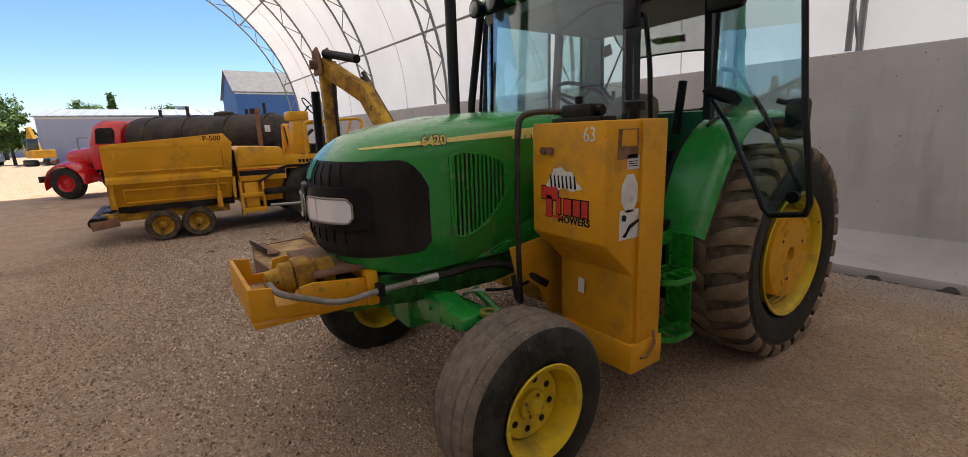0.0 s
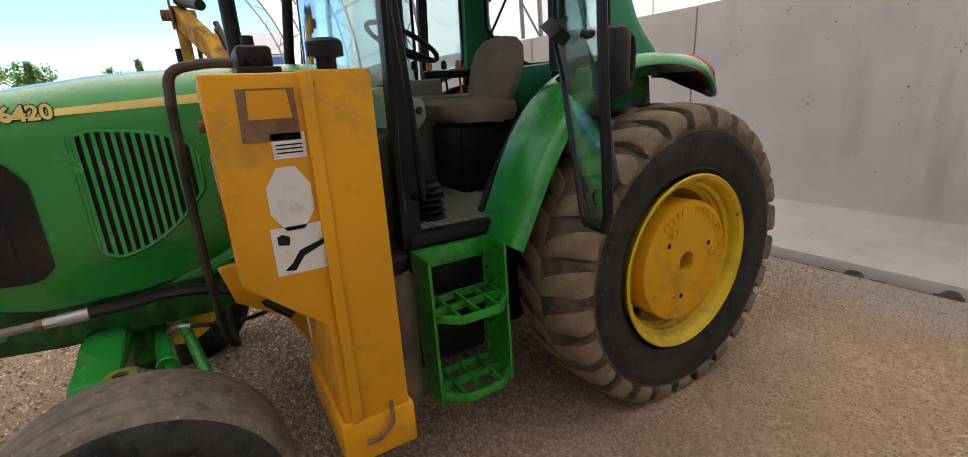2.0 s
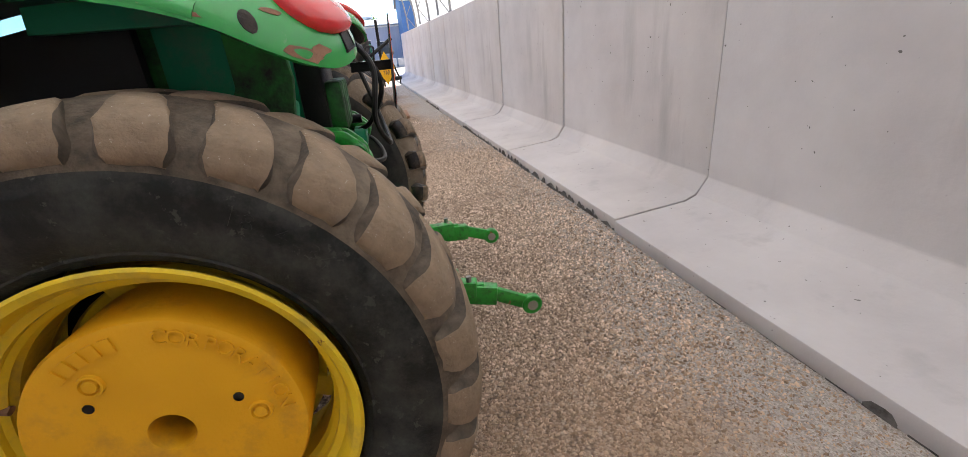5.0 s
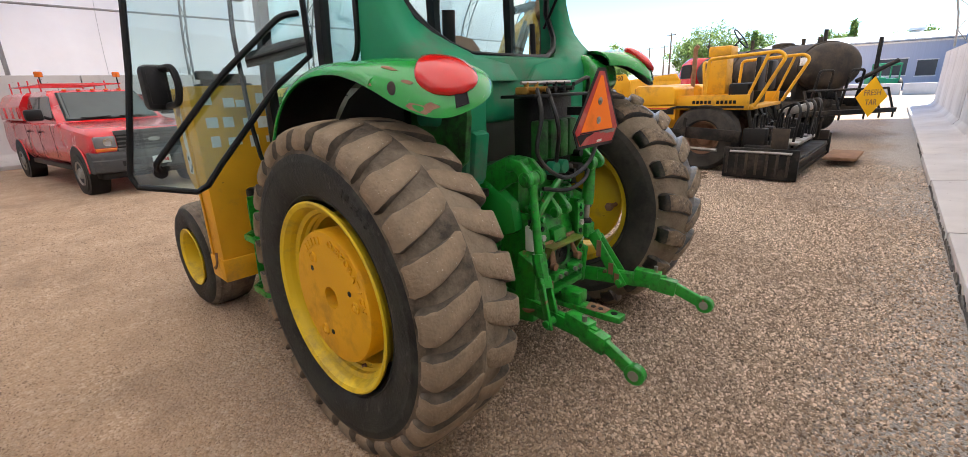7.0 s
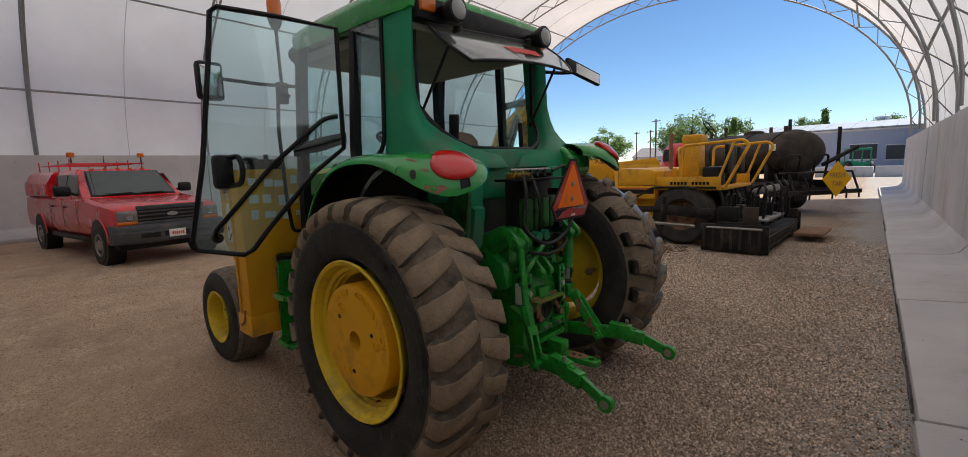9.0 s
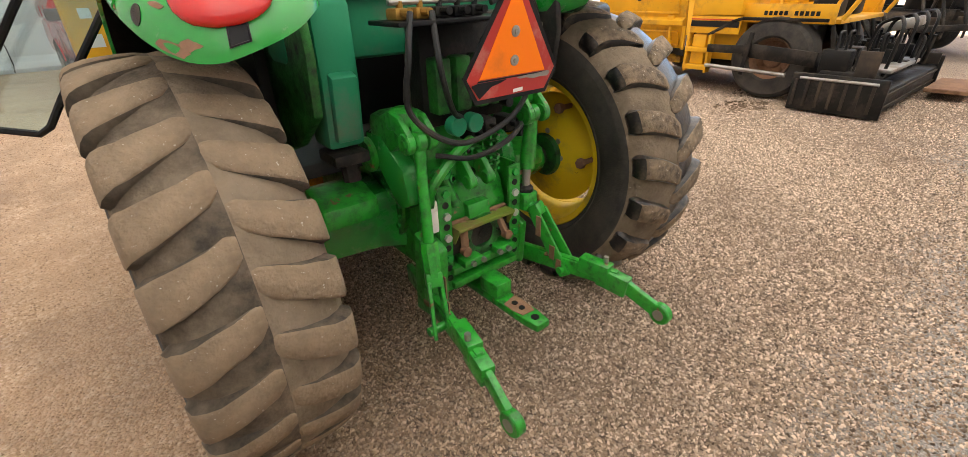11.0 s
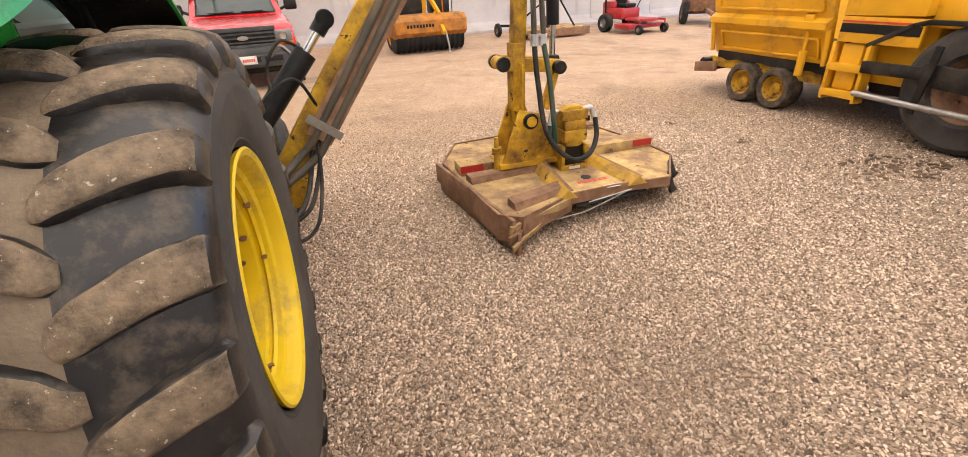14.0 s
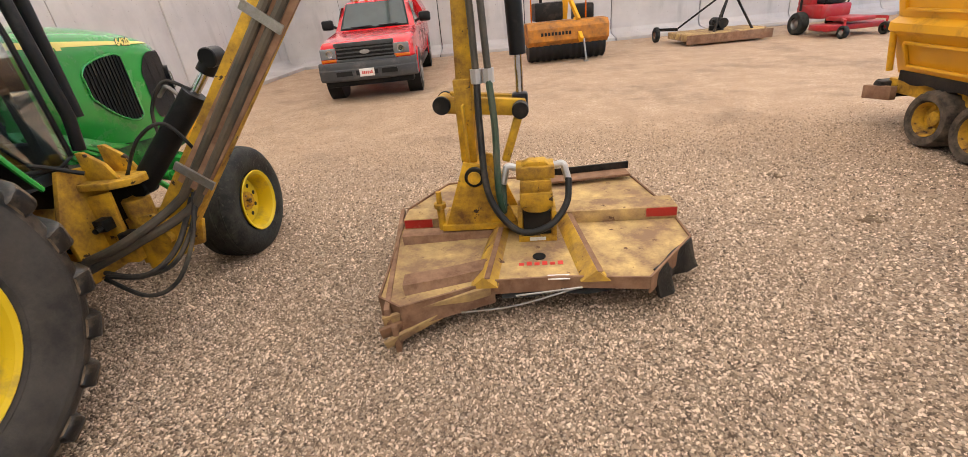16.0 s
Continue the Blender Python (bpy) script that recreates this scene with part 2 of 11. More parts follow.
TREAD_DUST = material("caked_tread_dust", (0.15, 0.115, 0.08), 0.95, vary=0.3, dirt=(0.25, 0.195, 0.14), dirt_amount=0.6, dirt_scale=6, chips=(0.40, 0.36, 0.30), chip_scale=80, chip_amount=0.18, bump=0.6, bump_scale=50)
TREAD_R = material("worn_tread_face", (0.045, 0.037, 0.03), 0.8, vary=0.4, dirt=(0.275, 0.205, 0.14), dirt_amount=0.62, dirt_scale=13, chips=(0.48, 0.42, 0.34), chip_scale=60, chip_amount=0.29, bump=0.9, bump_scale=38)

# dark green: grime on castings, painted shade on front frame and inner fender
GREEN_DIRTY_SHADE = material("grimy_shaded_green", (0.007, 0.21, 0.02), 0.34, vary=0.3, dirt=(0.008, 0.012, 0.007), dirt_amount=0.56, dirt_scale=9, bump=0.25)

HOSE_G = material("dark_green_hose", (0.02, 0.055, 0.035), 0.45, vary=0.2, dirt=(0.12, 0.10, 0.07), dirt_amount=0.3, bump=0.1)
LAMP_G = lens_plastic("grey_lens", (0.34, 0.34, 0.33))
BRASS = material("dull_brass", (0.42, 0.23, 0.05), 0.4, metal=0.5, vary=0.2, dirt=(0.1, 0.07, 0.03), dirt_amount=0.4, bump=0.1)
LAMP_D = lens_plastic("truck_lamp", (0.20, 0.20, 0.20), 0.10)
GLASS_REAR = glass("rear_cab_glass", (0.84, 0.87, 0.87), mirror=0.35)
# mixes a pale translucent layer into the rear glass
_gt = GLASS_REAR.node_tree
_milk = node(_gt, "ShaderNodeBsdfTranslucent", Color=(0.55, 0.54, 0.52, 1))
_dm = _gt.nodes.new("ShaderNodeMixShader")
_dm.inputs[0].default_value = 0.3
_out = _gt.nodes["Material Output"]
_gt.links.new(_out.inputs[0].links[0].from_socket, _dm.inputs[1])
_gt.links.new(_milk.outputs[0], _dm.inputs[2])
_gt.links.new(_dm.outputs[0], _out.inputs[0])

# ---- building tools ----


def thing(name, m, label, category, group="", kind=""):
    ob = new(name)
    ob.empty_display_size = 0.2
    ob.matrix_world = m
    return tagged(ob, label, category, group, kind)


def mesh_from(bm, name, mat, smooth=35):
    me = bpy.data.meshes.new(name)
    bm.normal_update()
    bm.to_mesh(me)
    bm.free()
    for m in mat if isinstance(mat, (list, tuple)) else (mat,):
        me.materials.append(m)
    if smooth:
        me.polygons.foreach_set("use_smooth", [True] * len(me.polygons))
        me.set_sharp_from_angle(angle=radians(smooth))
    return me


def part(name, bm, mat, parent, label="", smooth=35):
    ob = new(name, mesh_from(bm, name, mat, smooth))
    ob.parent = parent
    return tagged(ob, label)


def single(name, bm, mat, label, category="", kind="", group="", m=None, smooth=35):
    ob = new(name, mesh_from(bm, name, mat, smooth))
    if m:
        ob.matrix_world = m
    return tagged(ob, label, category, group, kind)


def B():
    return bmesh.new()


def bevel_faces(bm, faces, w, seg=2):
    es = list({e for f in faces for e in f.edges if len(e.link_faces) == 2 and e.calc_face_angle(0) > 0.4})
    if es and w:
        bmesh.ops.bevel(bm, geom=es, offset=w, segments=seg, affect="EDGES", profile=0.5, clamp_overlap=True)


def solid(bm, quads, pts, bev=0.0, seg=2, mi=0):
    vs = [bm.verts.new(p) for p in pts]
    fs = [bm.faces.new([vs[i] for i in q]) for q in quads]
    for f in fs:
        f.material_index = mi
    bmesh.ops.recalc_face_normals(bm, faces=fs)
    bevel_faces(bm, fs, bev, seg)
    return vs


CUBE = ((0, 1, 3, 2), (4, 6, 7, 5), (0, 4, 5, 1), (2, 3, 7, 6), (0, 2, 6, 4), (1, 5, 7, 3))


def box(bm, lo, hi, bev=0.0, m=None, mi=0, seg=2):
    pts = [Vector((x, y, z)) for x in (lo[0], hi[0]) for y in (lo[1], hi[1]) for z in (lo[2], hi[2])]
    if m:
        pts = [m @ p for p in pts]
    solid(bm, CUBE, pts, bev, seg, mi)


def prism(bm, pts, axis, a, b, bev=0.0, mi=0, m=None, seg=2):
    """A flat outline in the other two axes, drawn out from a to b along axis."""
    def at(p, v):
        return Vector({"x": (v, p[0], p[1]), "y": (p[0], v, p[1]), "z": (p[0], p[1], v)}[axis])
    n = len(pts)
    ps = [at(p, a) for p in pts] + [at(p, b) for p in pts]
    if m:
        ps = [m @ p for p in ps]
    qs = [tuple(range(n)), tuple(range(2 * n - 1, n - 1, -1))] + [(i, n + i, n + (i + 1) % n, (i + 1) % n) for i in range(n)]
    solid(bm, qs, ps, bev, seg, mi)


def loft(bm, rows, closed=True, caps=True, mi=0):
    vs = [[bm.verts.new(p) for p in r] for r in rows]
    fs, n = [], len(rows[0])
    for a, b in zip(vs, vs[1:]):
        for i in range(n if closed else n - 1):
            fs.append(bm.faces.new((a[i], a[(i + 1) % n], b[(i + 1) % n], b[i])))
    if caps and closed:
        fs += [bm.faces.new(vs[0][::-1]), bm.faces.new(vs[-1])]
    for f in fs:
        f.material_index = mi
    bmesh.ops.recalc_face_normals(bm, faces=fs)
    return fs


def basis(d):
    d = Vector(d).normalized()
    u = d.orthogonal().normalized() if abs(d.z) > 0.95 else d.cross(Vector((0, 0, 1))).normalized()
    return u, d.cross(u).normalized()


def tube(bm, pts, r, seg=10, caps=True, mi=0, close=False):
    pts = [Vector(p) for p in pts]
    rs = r if isinstance(r, (list, tuple)) else [r] * len(pts)
    rows, u = [], None
    n = len(pts)
    for i, p in enumerate(pts):
        d = (pts[(i + 1) % n] if close else pts[min(i + 1, n - 1)]) - (pts[i - 1] if close else pts[max(i - 1, 0)])
        d.normalize()
        if u is None:
            u = basis(d)[0]
        u = (u - d * u.dot(d)).normalized()
        v = d.cross(u)
        rows.append([p + (u * math.cos(k * math.tau / seg) + v * math.sin(k * math.tau / seg)) * rs[i] for k in range(seg)])
    if close:
        rows.append(rows[0])
        fs = loft(bm, rows, True, False, mi)
        bmesh.ops.remove_doubles(bm, verts=list({v for f in fs for v in f.verts}), dist=1e-5)
    else:
        loft(bm, rows, True, caps, mi)


def rod(bm, a, b, r, seg=14, mi=0):
    tube(bm, (a, b), r, seg, True, mi)


def curve_pts(ctrl, n=8):
    """A smooth line through the control points."""
    c = [Vector(p) for p in ctrl]
    c = [c[0] * 2 - c[1]] + c + [c[-1] * 2 - c[-2]]
    out = []
    for i in range(1, len(c) - 2):
        for k in range(n):
            t = k / n
            a, b, d, e = c[i - 1:i + 3]
            out.append(0.5 * ((2 * b) + (d - a) * t + (2 * a - 5 * b + 4 * d - e) * t * t + (3 * b - a - 3 * d + e) * t ** 3))
    return out + [c[-2]]


def hose(bm, ctrl, r, seg=8, n=7, mi=0):
    tube(bm, curve_pts(ctrl, n), r, seg, True, mi)


def bent(bm, ctrl, r, seg=8, fillet=0.06, mi=0, n=4):
    """A pipe with straight runs and rounded bends."""
    c = [Vector(p) for p in ctrl]
    out = [c[0]]
    for a, b, d in zip(c, c[1:], c[2:]):
        f = min(fillet, (b - a).length * 0.45, (d - b).length * 0.45)
        p, q = b + (a - b).normalized() * f, b + (d - b).normalized() * f
        for k in range(n + 1):
            t = k / n
            out.append(p * (1 - t) ** 2 + b * 2 * t * (1 - t) + q * t * t)
    tube(bm, out + [c[-1]], r, seg, True, mi)


def beam(bm, a, b, w, h, up=(0, 0, 1), bev=0.0, mi=0):
    a, b = Vector(a), Vector(b)
    d = (b - a).normalized()
    s = d.cross(Vector(up)).normalized() * w / 2
    t = s.cross(d).normalized() * h / 2
    pts = [p + i * s + j * t for p in (a, b) for i in (-1, 1) for j in (-1, 1)]
    solid(bm, CUBE, pts, bev, 2, mi)


def lathe(bm, prof, c=(0, 0, 0), axis="x", seg=48, mi=0, arc=None):
    """Turns a line of (along, radius) round the axis through c."""
    rows = []
    for k in range(seg):
        a = k * math.tau / seg
        ca, sa = math.cos(a), math.sin(a)
        row = []
        for h, r in prof:
            v = {"x": (h, r * ca, r * sa), "y": (r * ca, h, r * sa), "z": (r * ca, r * sa, h)}[axis]
            row.append(Vector(c) + Vector(v))
        rows.append([bm.verts.new(p) for p in row])
    fs = []
    for k in range(seg):
        a, b = rows[k], rows[(k + 1) % seg]
        for i in range(len(prof) - 1):
            if (a[i].co - b[i].co).length < 1e-7:
                if (a[i + 1].co - b[i + 1].co).length < 1e-7:
                    continue
                fs.append(bm.faces.new((a[i], a[i + 1], b[i + 1])))
            elif (a[i + 1].co - b[i + 1].co).length < 1e-7:
                fs.append(bm.faces.new((a[i], a[i + 1], b[i])))
            else:
                fs.append(bm.faces.new((a[i], a[i + 1], b[i + 1], b[i])))
    for f in fs:
        f.material_index = mi
    bmesh.ops.remove_doubles(bm, verts=list({v for f in fs for v in f.verts}), dist=1e-6)
    bmesh.ops.recalc_face_normals(bm, faces=[f for f in fs if f.is_valid])


def disc(bm, c, r, h, axis="x", seg=20, bev=0.0, mi=0):
    lathe(bm, [(-h / 2, 0), (-h / 2, r - bev), (-h / 2 + bev, r), (h / 2 - bev, r), (h / 2, r - bev), (h / 2, 0)], c, axis, seg, mi)


def text_bm(body, size, m, depth=0.002, bold=0.0, align="CENTER", stretch=1.0):
    cu = bpy.data.curves.new("t", "FONT")
    cu.body, cu.size, cu.extrude, cu.offset = body, size, depth, bold
    cu.align_x, cu.align_y = align, "CENTER"
    cu.resolution_u = 3
    ob = bpy.data.objects.new("t", cu)
    scene.collection.objects.link(ob)
    me = bpy.data.meshes.new_from_object(ob.evaluated_get(bpy.context.evaluated_depsgraph_get()))
    bm = bmesh.new()
    bm.from_mesh(me)
    bmesh.ops.transform(bm, matrix=m @ Matrix.Diagonal((stretch, 1, 1, 1)), verts=bm.verts)
    bpy.data.objects.remove(ob)
    bpy.data.curves.remove(cu)
    bpy.data.meshes.remove(me)
    return bm


def facing(p, right, up):
    """A frame for flat lettering: at p, with its reading direction and its up."""
    r, u = Vector(right).normalized(), Vector(up).normalized()
    n = r.cross(u).normalized()
    u = n.cross(r)
    m = Matrix((r, u, n)).transposed().to_4x4()
    m.translation = Vector(p)
    return m


def outline(bm, pts2, m, d=0.002, mi=0):
    """A flat shape in the frame m, d thick."""
    prism(bm, pts2, "z", 0, d, 0, mi, m)

# ---- the shelter ----
SLOPE = radians(2.6)
BLD = Matrix.Translation((0, -3.25, 0)) @ Matrix.Rotation(SLOPE, 4, "Z")
WIDTH, WALL_H, EAST, WEST = 20.2, 2.46, 22.8, -4.55
N_BAYS = 6


def ground_material():
    m = bpy.data.materials.new("limestone_gravel")
    m.use_nodes = True
    nt = m.node_tree
    p = nt.nodes["Principled BSDF"]
    tc = nt.nodes.new("ShaderNodeTexCoord")
    v1 = node(nt, "ShaderNodeTexVoronoi", Scale=62.0, Randomness=1.0)
    v2 = node(nt, "ShaderNodeTexVoronoi", Scale=150.0, Randomness=1.0)
    for v in (v1, v2):
        nt.links.new(tc.outputs["Object"], v.inputs["Vector"])
    ramp = nt.nodes.new("ShaderNodeValToRGB")
    ramp.color_ramp.elements[0].color, ramp.color_ramp.elements[1].color = (0.26, 0.175, 0.12, 1), (0.86, 0.73, 0.60, 1)
    e = ramp.color_ramp.elements.new(0.55)
    e.color = (0.58, 0.43, 0.315, 1)
    sep = nt.nodes.new("ShaderNodeSeparateColor")
    nt.links.new(v1.outputs["Color"], sep.inputs[0])
    nt.links.new(sep.outputs[0], ramp.inputs[0])
    ramp2 = nt.nodes.new("ShaderNodeValToRGB")
    ramp2.color_ramp.elements[0].color, ramp2.color_ramp.elements[1].color = (0.29, 0.205, 0.14, 1), (0.76, 0.59, 0.45, 1)
    sep2 = nt.nodes.new("ShaderNodeSeparateColor")
    nt.links.new(v2.outputs["Color"], sep2.inputs[0])
    nt.links.new(sep2.outputs[1], ramp2.inputs[0])
    c = mixc(nt, noise_fac(nt, 1.3, 6, 0.42, 0.62), ramp.outputs[0], ramp2.outputs[0])
    c = mixc(nt, noise_fac(nt, 0.35, 7, 0.40, 0.68), c, mixc(nt, 0.5, c, (0.52, 0.37, 0.255)))
    c = mixc(nt, noise_fac(nt, 0.9, 8, 0.58, 0.80, rough=0.7), c, mixc(nt, 0.5, c, (0.25, 0.17, 0.115)))
    # loose coarse stone lies to the east and south, packed brown fines elsewhere
    sx = nt.nodes.new("ShaderNodeSeparateXYZ")
    nt.links.new(tc.outputs["Object"], sx.inputs[0])
    wob = noise_fac(nt, 0.7, 5, 0.3, 0.7)
    fade = []
    for out, lo, hi, amp in (("X", -1.3, 0.2, 1.0), ("Y", 6.5, 1.8, 2.4)):
        ad = nt.nodes.new("ShaderNodeMath")
        ad.operation = "MULTIPLY_ADD"
        ad.inputs[1].default_value = amp
        nt.links.new(wob, ad.inputs[0])
        nt.links.new(sx.outputs[out], ad.inputs[2])
        mr = nt.nodes.new("ShaderNodeMapRange")
        mr.inputs["From Min"].default_value, mr.inputs["From Max"].default_value = lo, hi
        nt.links.new(ad.outputs[0], mr.inputs["Value"])
        fade.append(mr.outputs[0])
    co = nt.nodes.new("ShaderNodeMath")
    co.operation = "MULTIPLY"
    nt.links.new(fade[0], co.inputs[0])
    nt.links.new(fade[1], co.inputs[1])
    coarse = co.outputs[0]
    fines = mixc(nt, noise_fac(nt, 2.2, 8, 0.35, 0.65, rough=0.7), mixc(nt, 0.62, ramp2.outputs[0], (0.35, 0.21, 0.112)), mixc(nt, 0.55, ramp.outputs[0], (0.50, 0.325, 0.185)))
    fines = mixc(nt, noise_fac(nt, 0.6, 7, 0.52, 0.72, rough=0.75), fines, mixc(nt, 0.65, fines, (0.15, 0.10, 0.07)))
    # cell borders darkened: shade in crevices between stones, painted into the colour
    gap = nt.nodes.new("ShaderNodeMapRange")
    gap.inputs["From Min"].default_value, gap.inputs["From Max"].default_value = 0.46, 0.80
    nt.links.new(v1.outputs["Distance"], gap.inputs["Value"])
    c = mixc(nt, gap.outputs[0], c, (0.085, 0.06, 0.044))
    # whole coarse bed tinted darker, adding to the painted crevice shade
    c = mixc(nt, 0.38, c, (0.10, 0.065, 0.043))
    c = mixc(nt, noise_fac(nt, 0.55, 8, 0.46, 0.66, rough=0.72), c, mixc(nt, 0.35, c, (0.17, 0.115, 0.08)))
    c = mixc(nt, coarse, fines, c)
    # grey crushed fines lie along the foot of the south wall
    ax = nt.nodes.new("ShaderNodeMath")
    ax.operation = "MULTIPLY_ADD"
    ax.inputs[1].default_value = -0.0454
    nt.links.new(sx.outputs["X"], ax.inputs[0])
    nt.links.new(sx.outputs["Y"], ax.inputs[2])
    wb = nt.nodes.new("ShaderNodeMath")
    wb.operation = "MULTIPLY_ADD"
    wb.inputs[1].default_value = 0.55
    nt.links.new(wob, wb.inputs[0])
    nt.links.new(ax.outputs[0], wb.inputs[2])
    st = nt.nodes.new("ShaderNodeMapRange")
    st.inputs["From Min"].default_value, st.inputs["From Max"].default_value = -1.25, -1.75
    st.inputs["To Max"].default_value = 0.65
    nt.links.new(wb.outputs[0], st.inputs["Value"])
    c = mixc(nt, st.outputs[0], c, mixc(nt, sep2.outputs[0], (0.21, 0.205, 0.195), (0.54, 0.52, 0.49)))
    nt.links.new(c, p.inputs["Base Color"])
    p.inputs["Roughness"].default_value = 0.9
    b = node(nt, "ShaderNodeBump", Strength=0.9, Distance=0.012)
    b2 = node(nt, "ShaderNodeBump", Strength=0.6, Distance=0.006)
    nt.links.new(v1.outputs["Distance"], b.inputs["Height"])
    nt.links.new(v2.outputs["Distance"], b2.inputs["Height"])
    b.invert = b2.invert = True
    nt.links.new(b2.outputs[0], b.inputs["Normal"])
    nt.links.new(b.outputs[0], p.inputs["Normal"])
    return m


def concrete_material():
    m = bpy.data.materials.new("cast_concrete")
    m.use_nodes = True
    nt = m.node_tree
    p = nt.nodes["Principled BSDF"]
    c = mixc(nt, noise_fac(nt, 0.8, 7, 0.35, 0.68, coord="Object"), (0.43, 0.40, 0.385), (0.54, 0.51, 0.49))
    c = mixc(nt, noise_fac(nt, 1.6, 6, 0.55, 0.75, stretch=(1.5, 1.5, 0.25)), c, (0.37, 0.345, 0.33))
    c = mixc(nt, noise_fac(nt, 22, 2, 0.735, 0.75), c, (0.12, 0.11, 0.10))
    nt.links.new(c, p.inputs["Base Color"])
    p.inputs["Roughness"].default_value = 0.8
    b = node(nt, "ShaderNodeBump", Strength=0.12, Distance=0.01)
    nt.links.new(noise_fac(nt, 30, 6, 0.2, 0.8), b.inputs["Height"])
    nt.links.new(b.outputs[0], p.inputs["Normal"])
    return m


def fabric_material():
    m = bpy.data.materials.new("white_cover_fabric")
    m.use_nodes = True
    nt = m.node_tree
    nt.nodes.remove(nt.nodes["Principled BSDF"])
    c = mixc(nt, noise_fac(nt, 0.5, 5, 0.35, 0.7), (0.78, 0.77, 0.77), (0.86, 0.855, 0.86))
    df, tl, mx = nt.nodes.new("ShaderNodeBsdfDiffuse"), nt.nodes.new("ShaderNodeBsdfTranslucent"), nt.nodes.new("ShaderNodeMixShader")
    nt.links.new(c, df.inputs[0])
    nt.links.new(c, tl.inputs[0])
    mx.inputs[0].default_value = 0.33
    nt.links.new(df.outputs[0], mx.inputs[1])
    nt.links.new(tl.outputs[0], mx.inputs[2])
    nt.links.new(mx.outputs[0], nt.nodes["Material Output"].inputs[0])
    return m


GRAVEL, CONCRETE, FABRIC = ground_material(), concrete_material(), fabric_material()
TRUSS = material("galvanised_truss", (0.27, 0.27, 0.27), 0.5, metal=0.5, vary=0.12, bump=0.03)

# ground: gentle unevenness close by, flat to the horizon
bm = B()
xs = [-2500, -600, -150, -60, -25] + [-14 + i * 0.5 for i in range(90)] + [40, 60, 90, 150, 600, 2500]
ys = [-2500, -600, -150, -60, -25] + [-10 + i * 0.5 for i in range(70)] + [35, 60, 90, 150, 600, 2500]
grid = [[bm.verts.new((x, y, 0.018 * (noise.noise((x * 0.4, y * 0.4, 3)) - 0.25) if abs(x) < 30 and abs(y) < 30 else -0.005)) for y in ys] for x in xs]
for i in range(len(xs) - 1):
    for j in range(len(ys) - 1):
        bm.faces.new((grid[i][j], grid[i + 1][j], grid[i + 1][j + 1], grid[i][j + 1]))
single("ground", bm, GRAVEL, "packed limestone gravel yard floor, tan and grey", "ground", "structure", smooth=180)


def retaining_block(length):
    """One cast L block: upright wall, sloped haunch and toe."""
    bm = B()
    g = 0.015
    prof = [(-0.28, 0.0), (0.87, -0.01), (0.87, 0.10), (0.20, 0.16), (0.10, 0.20), (0.0, 0.34), (-0.03, WALL_H), (-0.28, WALL_H)]
    prism(bm, prof, "x", g, length - g, 0.012)
    return mesh_from(bm, "wall_block", CONCRETE, 30)


BLOCK_L = 3.05
block_mesh = retaining_block(BLOCK_L)


def block_wall(name, m, count, label):
    root = thing(name, m, label, "wall", kind="structure")
    bm = B()
    box(bm, (0.1, -0.22, 0.02), (count * BLOCK_L - 0.1, -0.10, WALL_H - 0.12))
    box(bm, (0.1, -0.10, 0.005), (count * BLOCK_L - 0.1, 0.80, 0.07))
    part("joint_seal", bm, INK_SHADE, root)
    for i in range(count):
        ob = new("wall_block", block_mesh)
        ob.parent = root
        ob.matrix_basis = pose(i * BLOCK_L, 0.01 * math.sin(i * 2.1), 0.0, 0, 0, 0.12 * math.sin(i * 1.7))
    return root


SHIFT = 1.19
block_wall("wall_south", BLD @ pose(SHIFT - BLOCK_L * 2, 0, 0), 11, "grey precast concrete retaining wall with a pale toe")
block_wall("wall_north", BLD @ pose(SHIFT - BLOCK_L * 2 + 11 * BLOCK_L - 3.0, WIDTH, 0, 0, 0, 180), 11, "grey precast concrete retaining wall along the shelter")
block_wall("wall_west", BLD @ pose(WEST, WIDTH, 0, 0, 0, -90), 7, "grey precast concrete end wall with vertical joints")


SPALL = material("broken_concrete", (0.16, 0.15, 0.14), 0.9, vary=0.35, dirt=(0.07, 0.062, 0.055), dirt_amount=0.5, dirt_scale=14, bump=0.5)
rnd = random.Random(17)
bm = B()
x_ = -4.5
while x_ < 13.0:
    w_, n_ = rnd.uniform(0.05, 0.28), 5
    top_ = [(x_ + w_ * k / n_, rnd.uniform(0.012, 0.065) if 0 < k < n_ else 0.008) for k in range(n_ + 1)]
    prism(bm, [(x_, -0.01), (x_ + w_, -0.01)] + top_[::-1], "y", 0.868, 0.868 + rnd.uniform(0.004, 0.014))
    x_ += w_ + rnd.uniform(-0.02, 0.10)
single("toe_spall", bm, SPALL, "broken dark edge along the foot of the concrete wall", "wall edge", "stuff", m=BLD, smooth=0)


def arch(a, h, k):
    """A point on the half oval, k from 0 (south) to 1."""
    t = math.pi * (1 - k)
    return WIDTH / 2 + a * math.cos(t), WALL_H + h * math.sin(t) ** 0.96


RIBS = [-0.3 + 4.62 * i for i in range(N_BAYS)]
INNER, OUTER = (10.02, 7.35), (10.42, 7.85)
K = 44


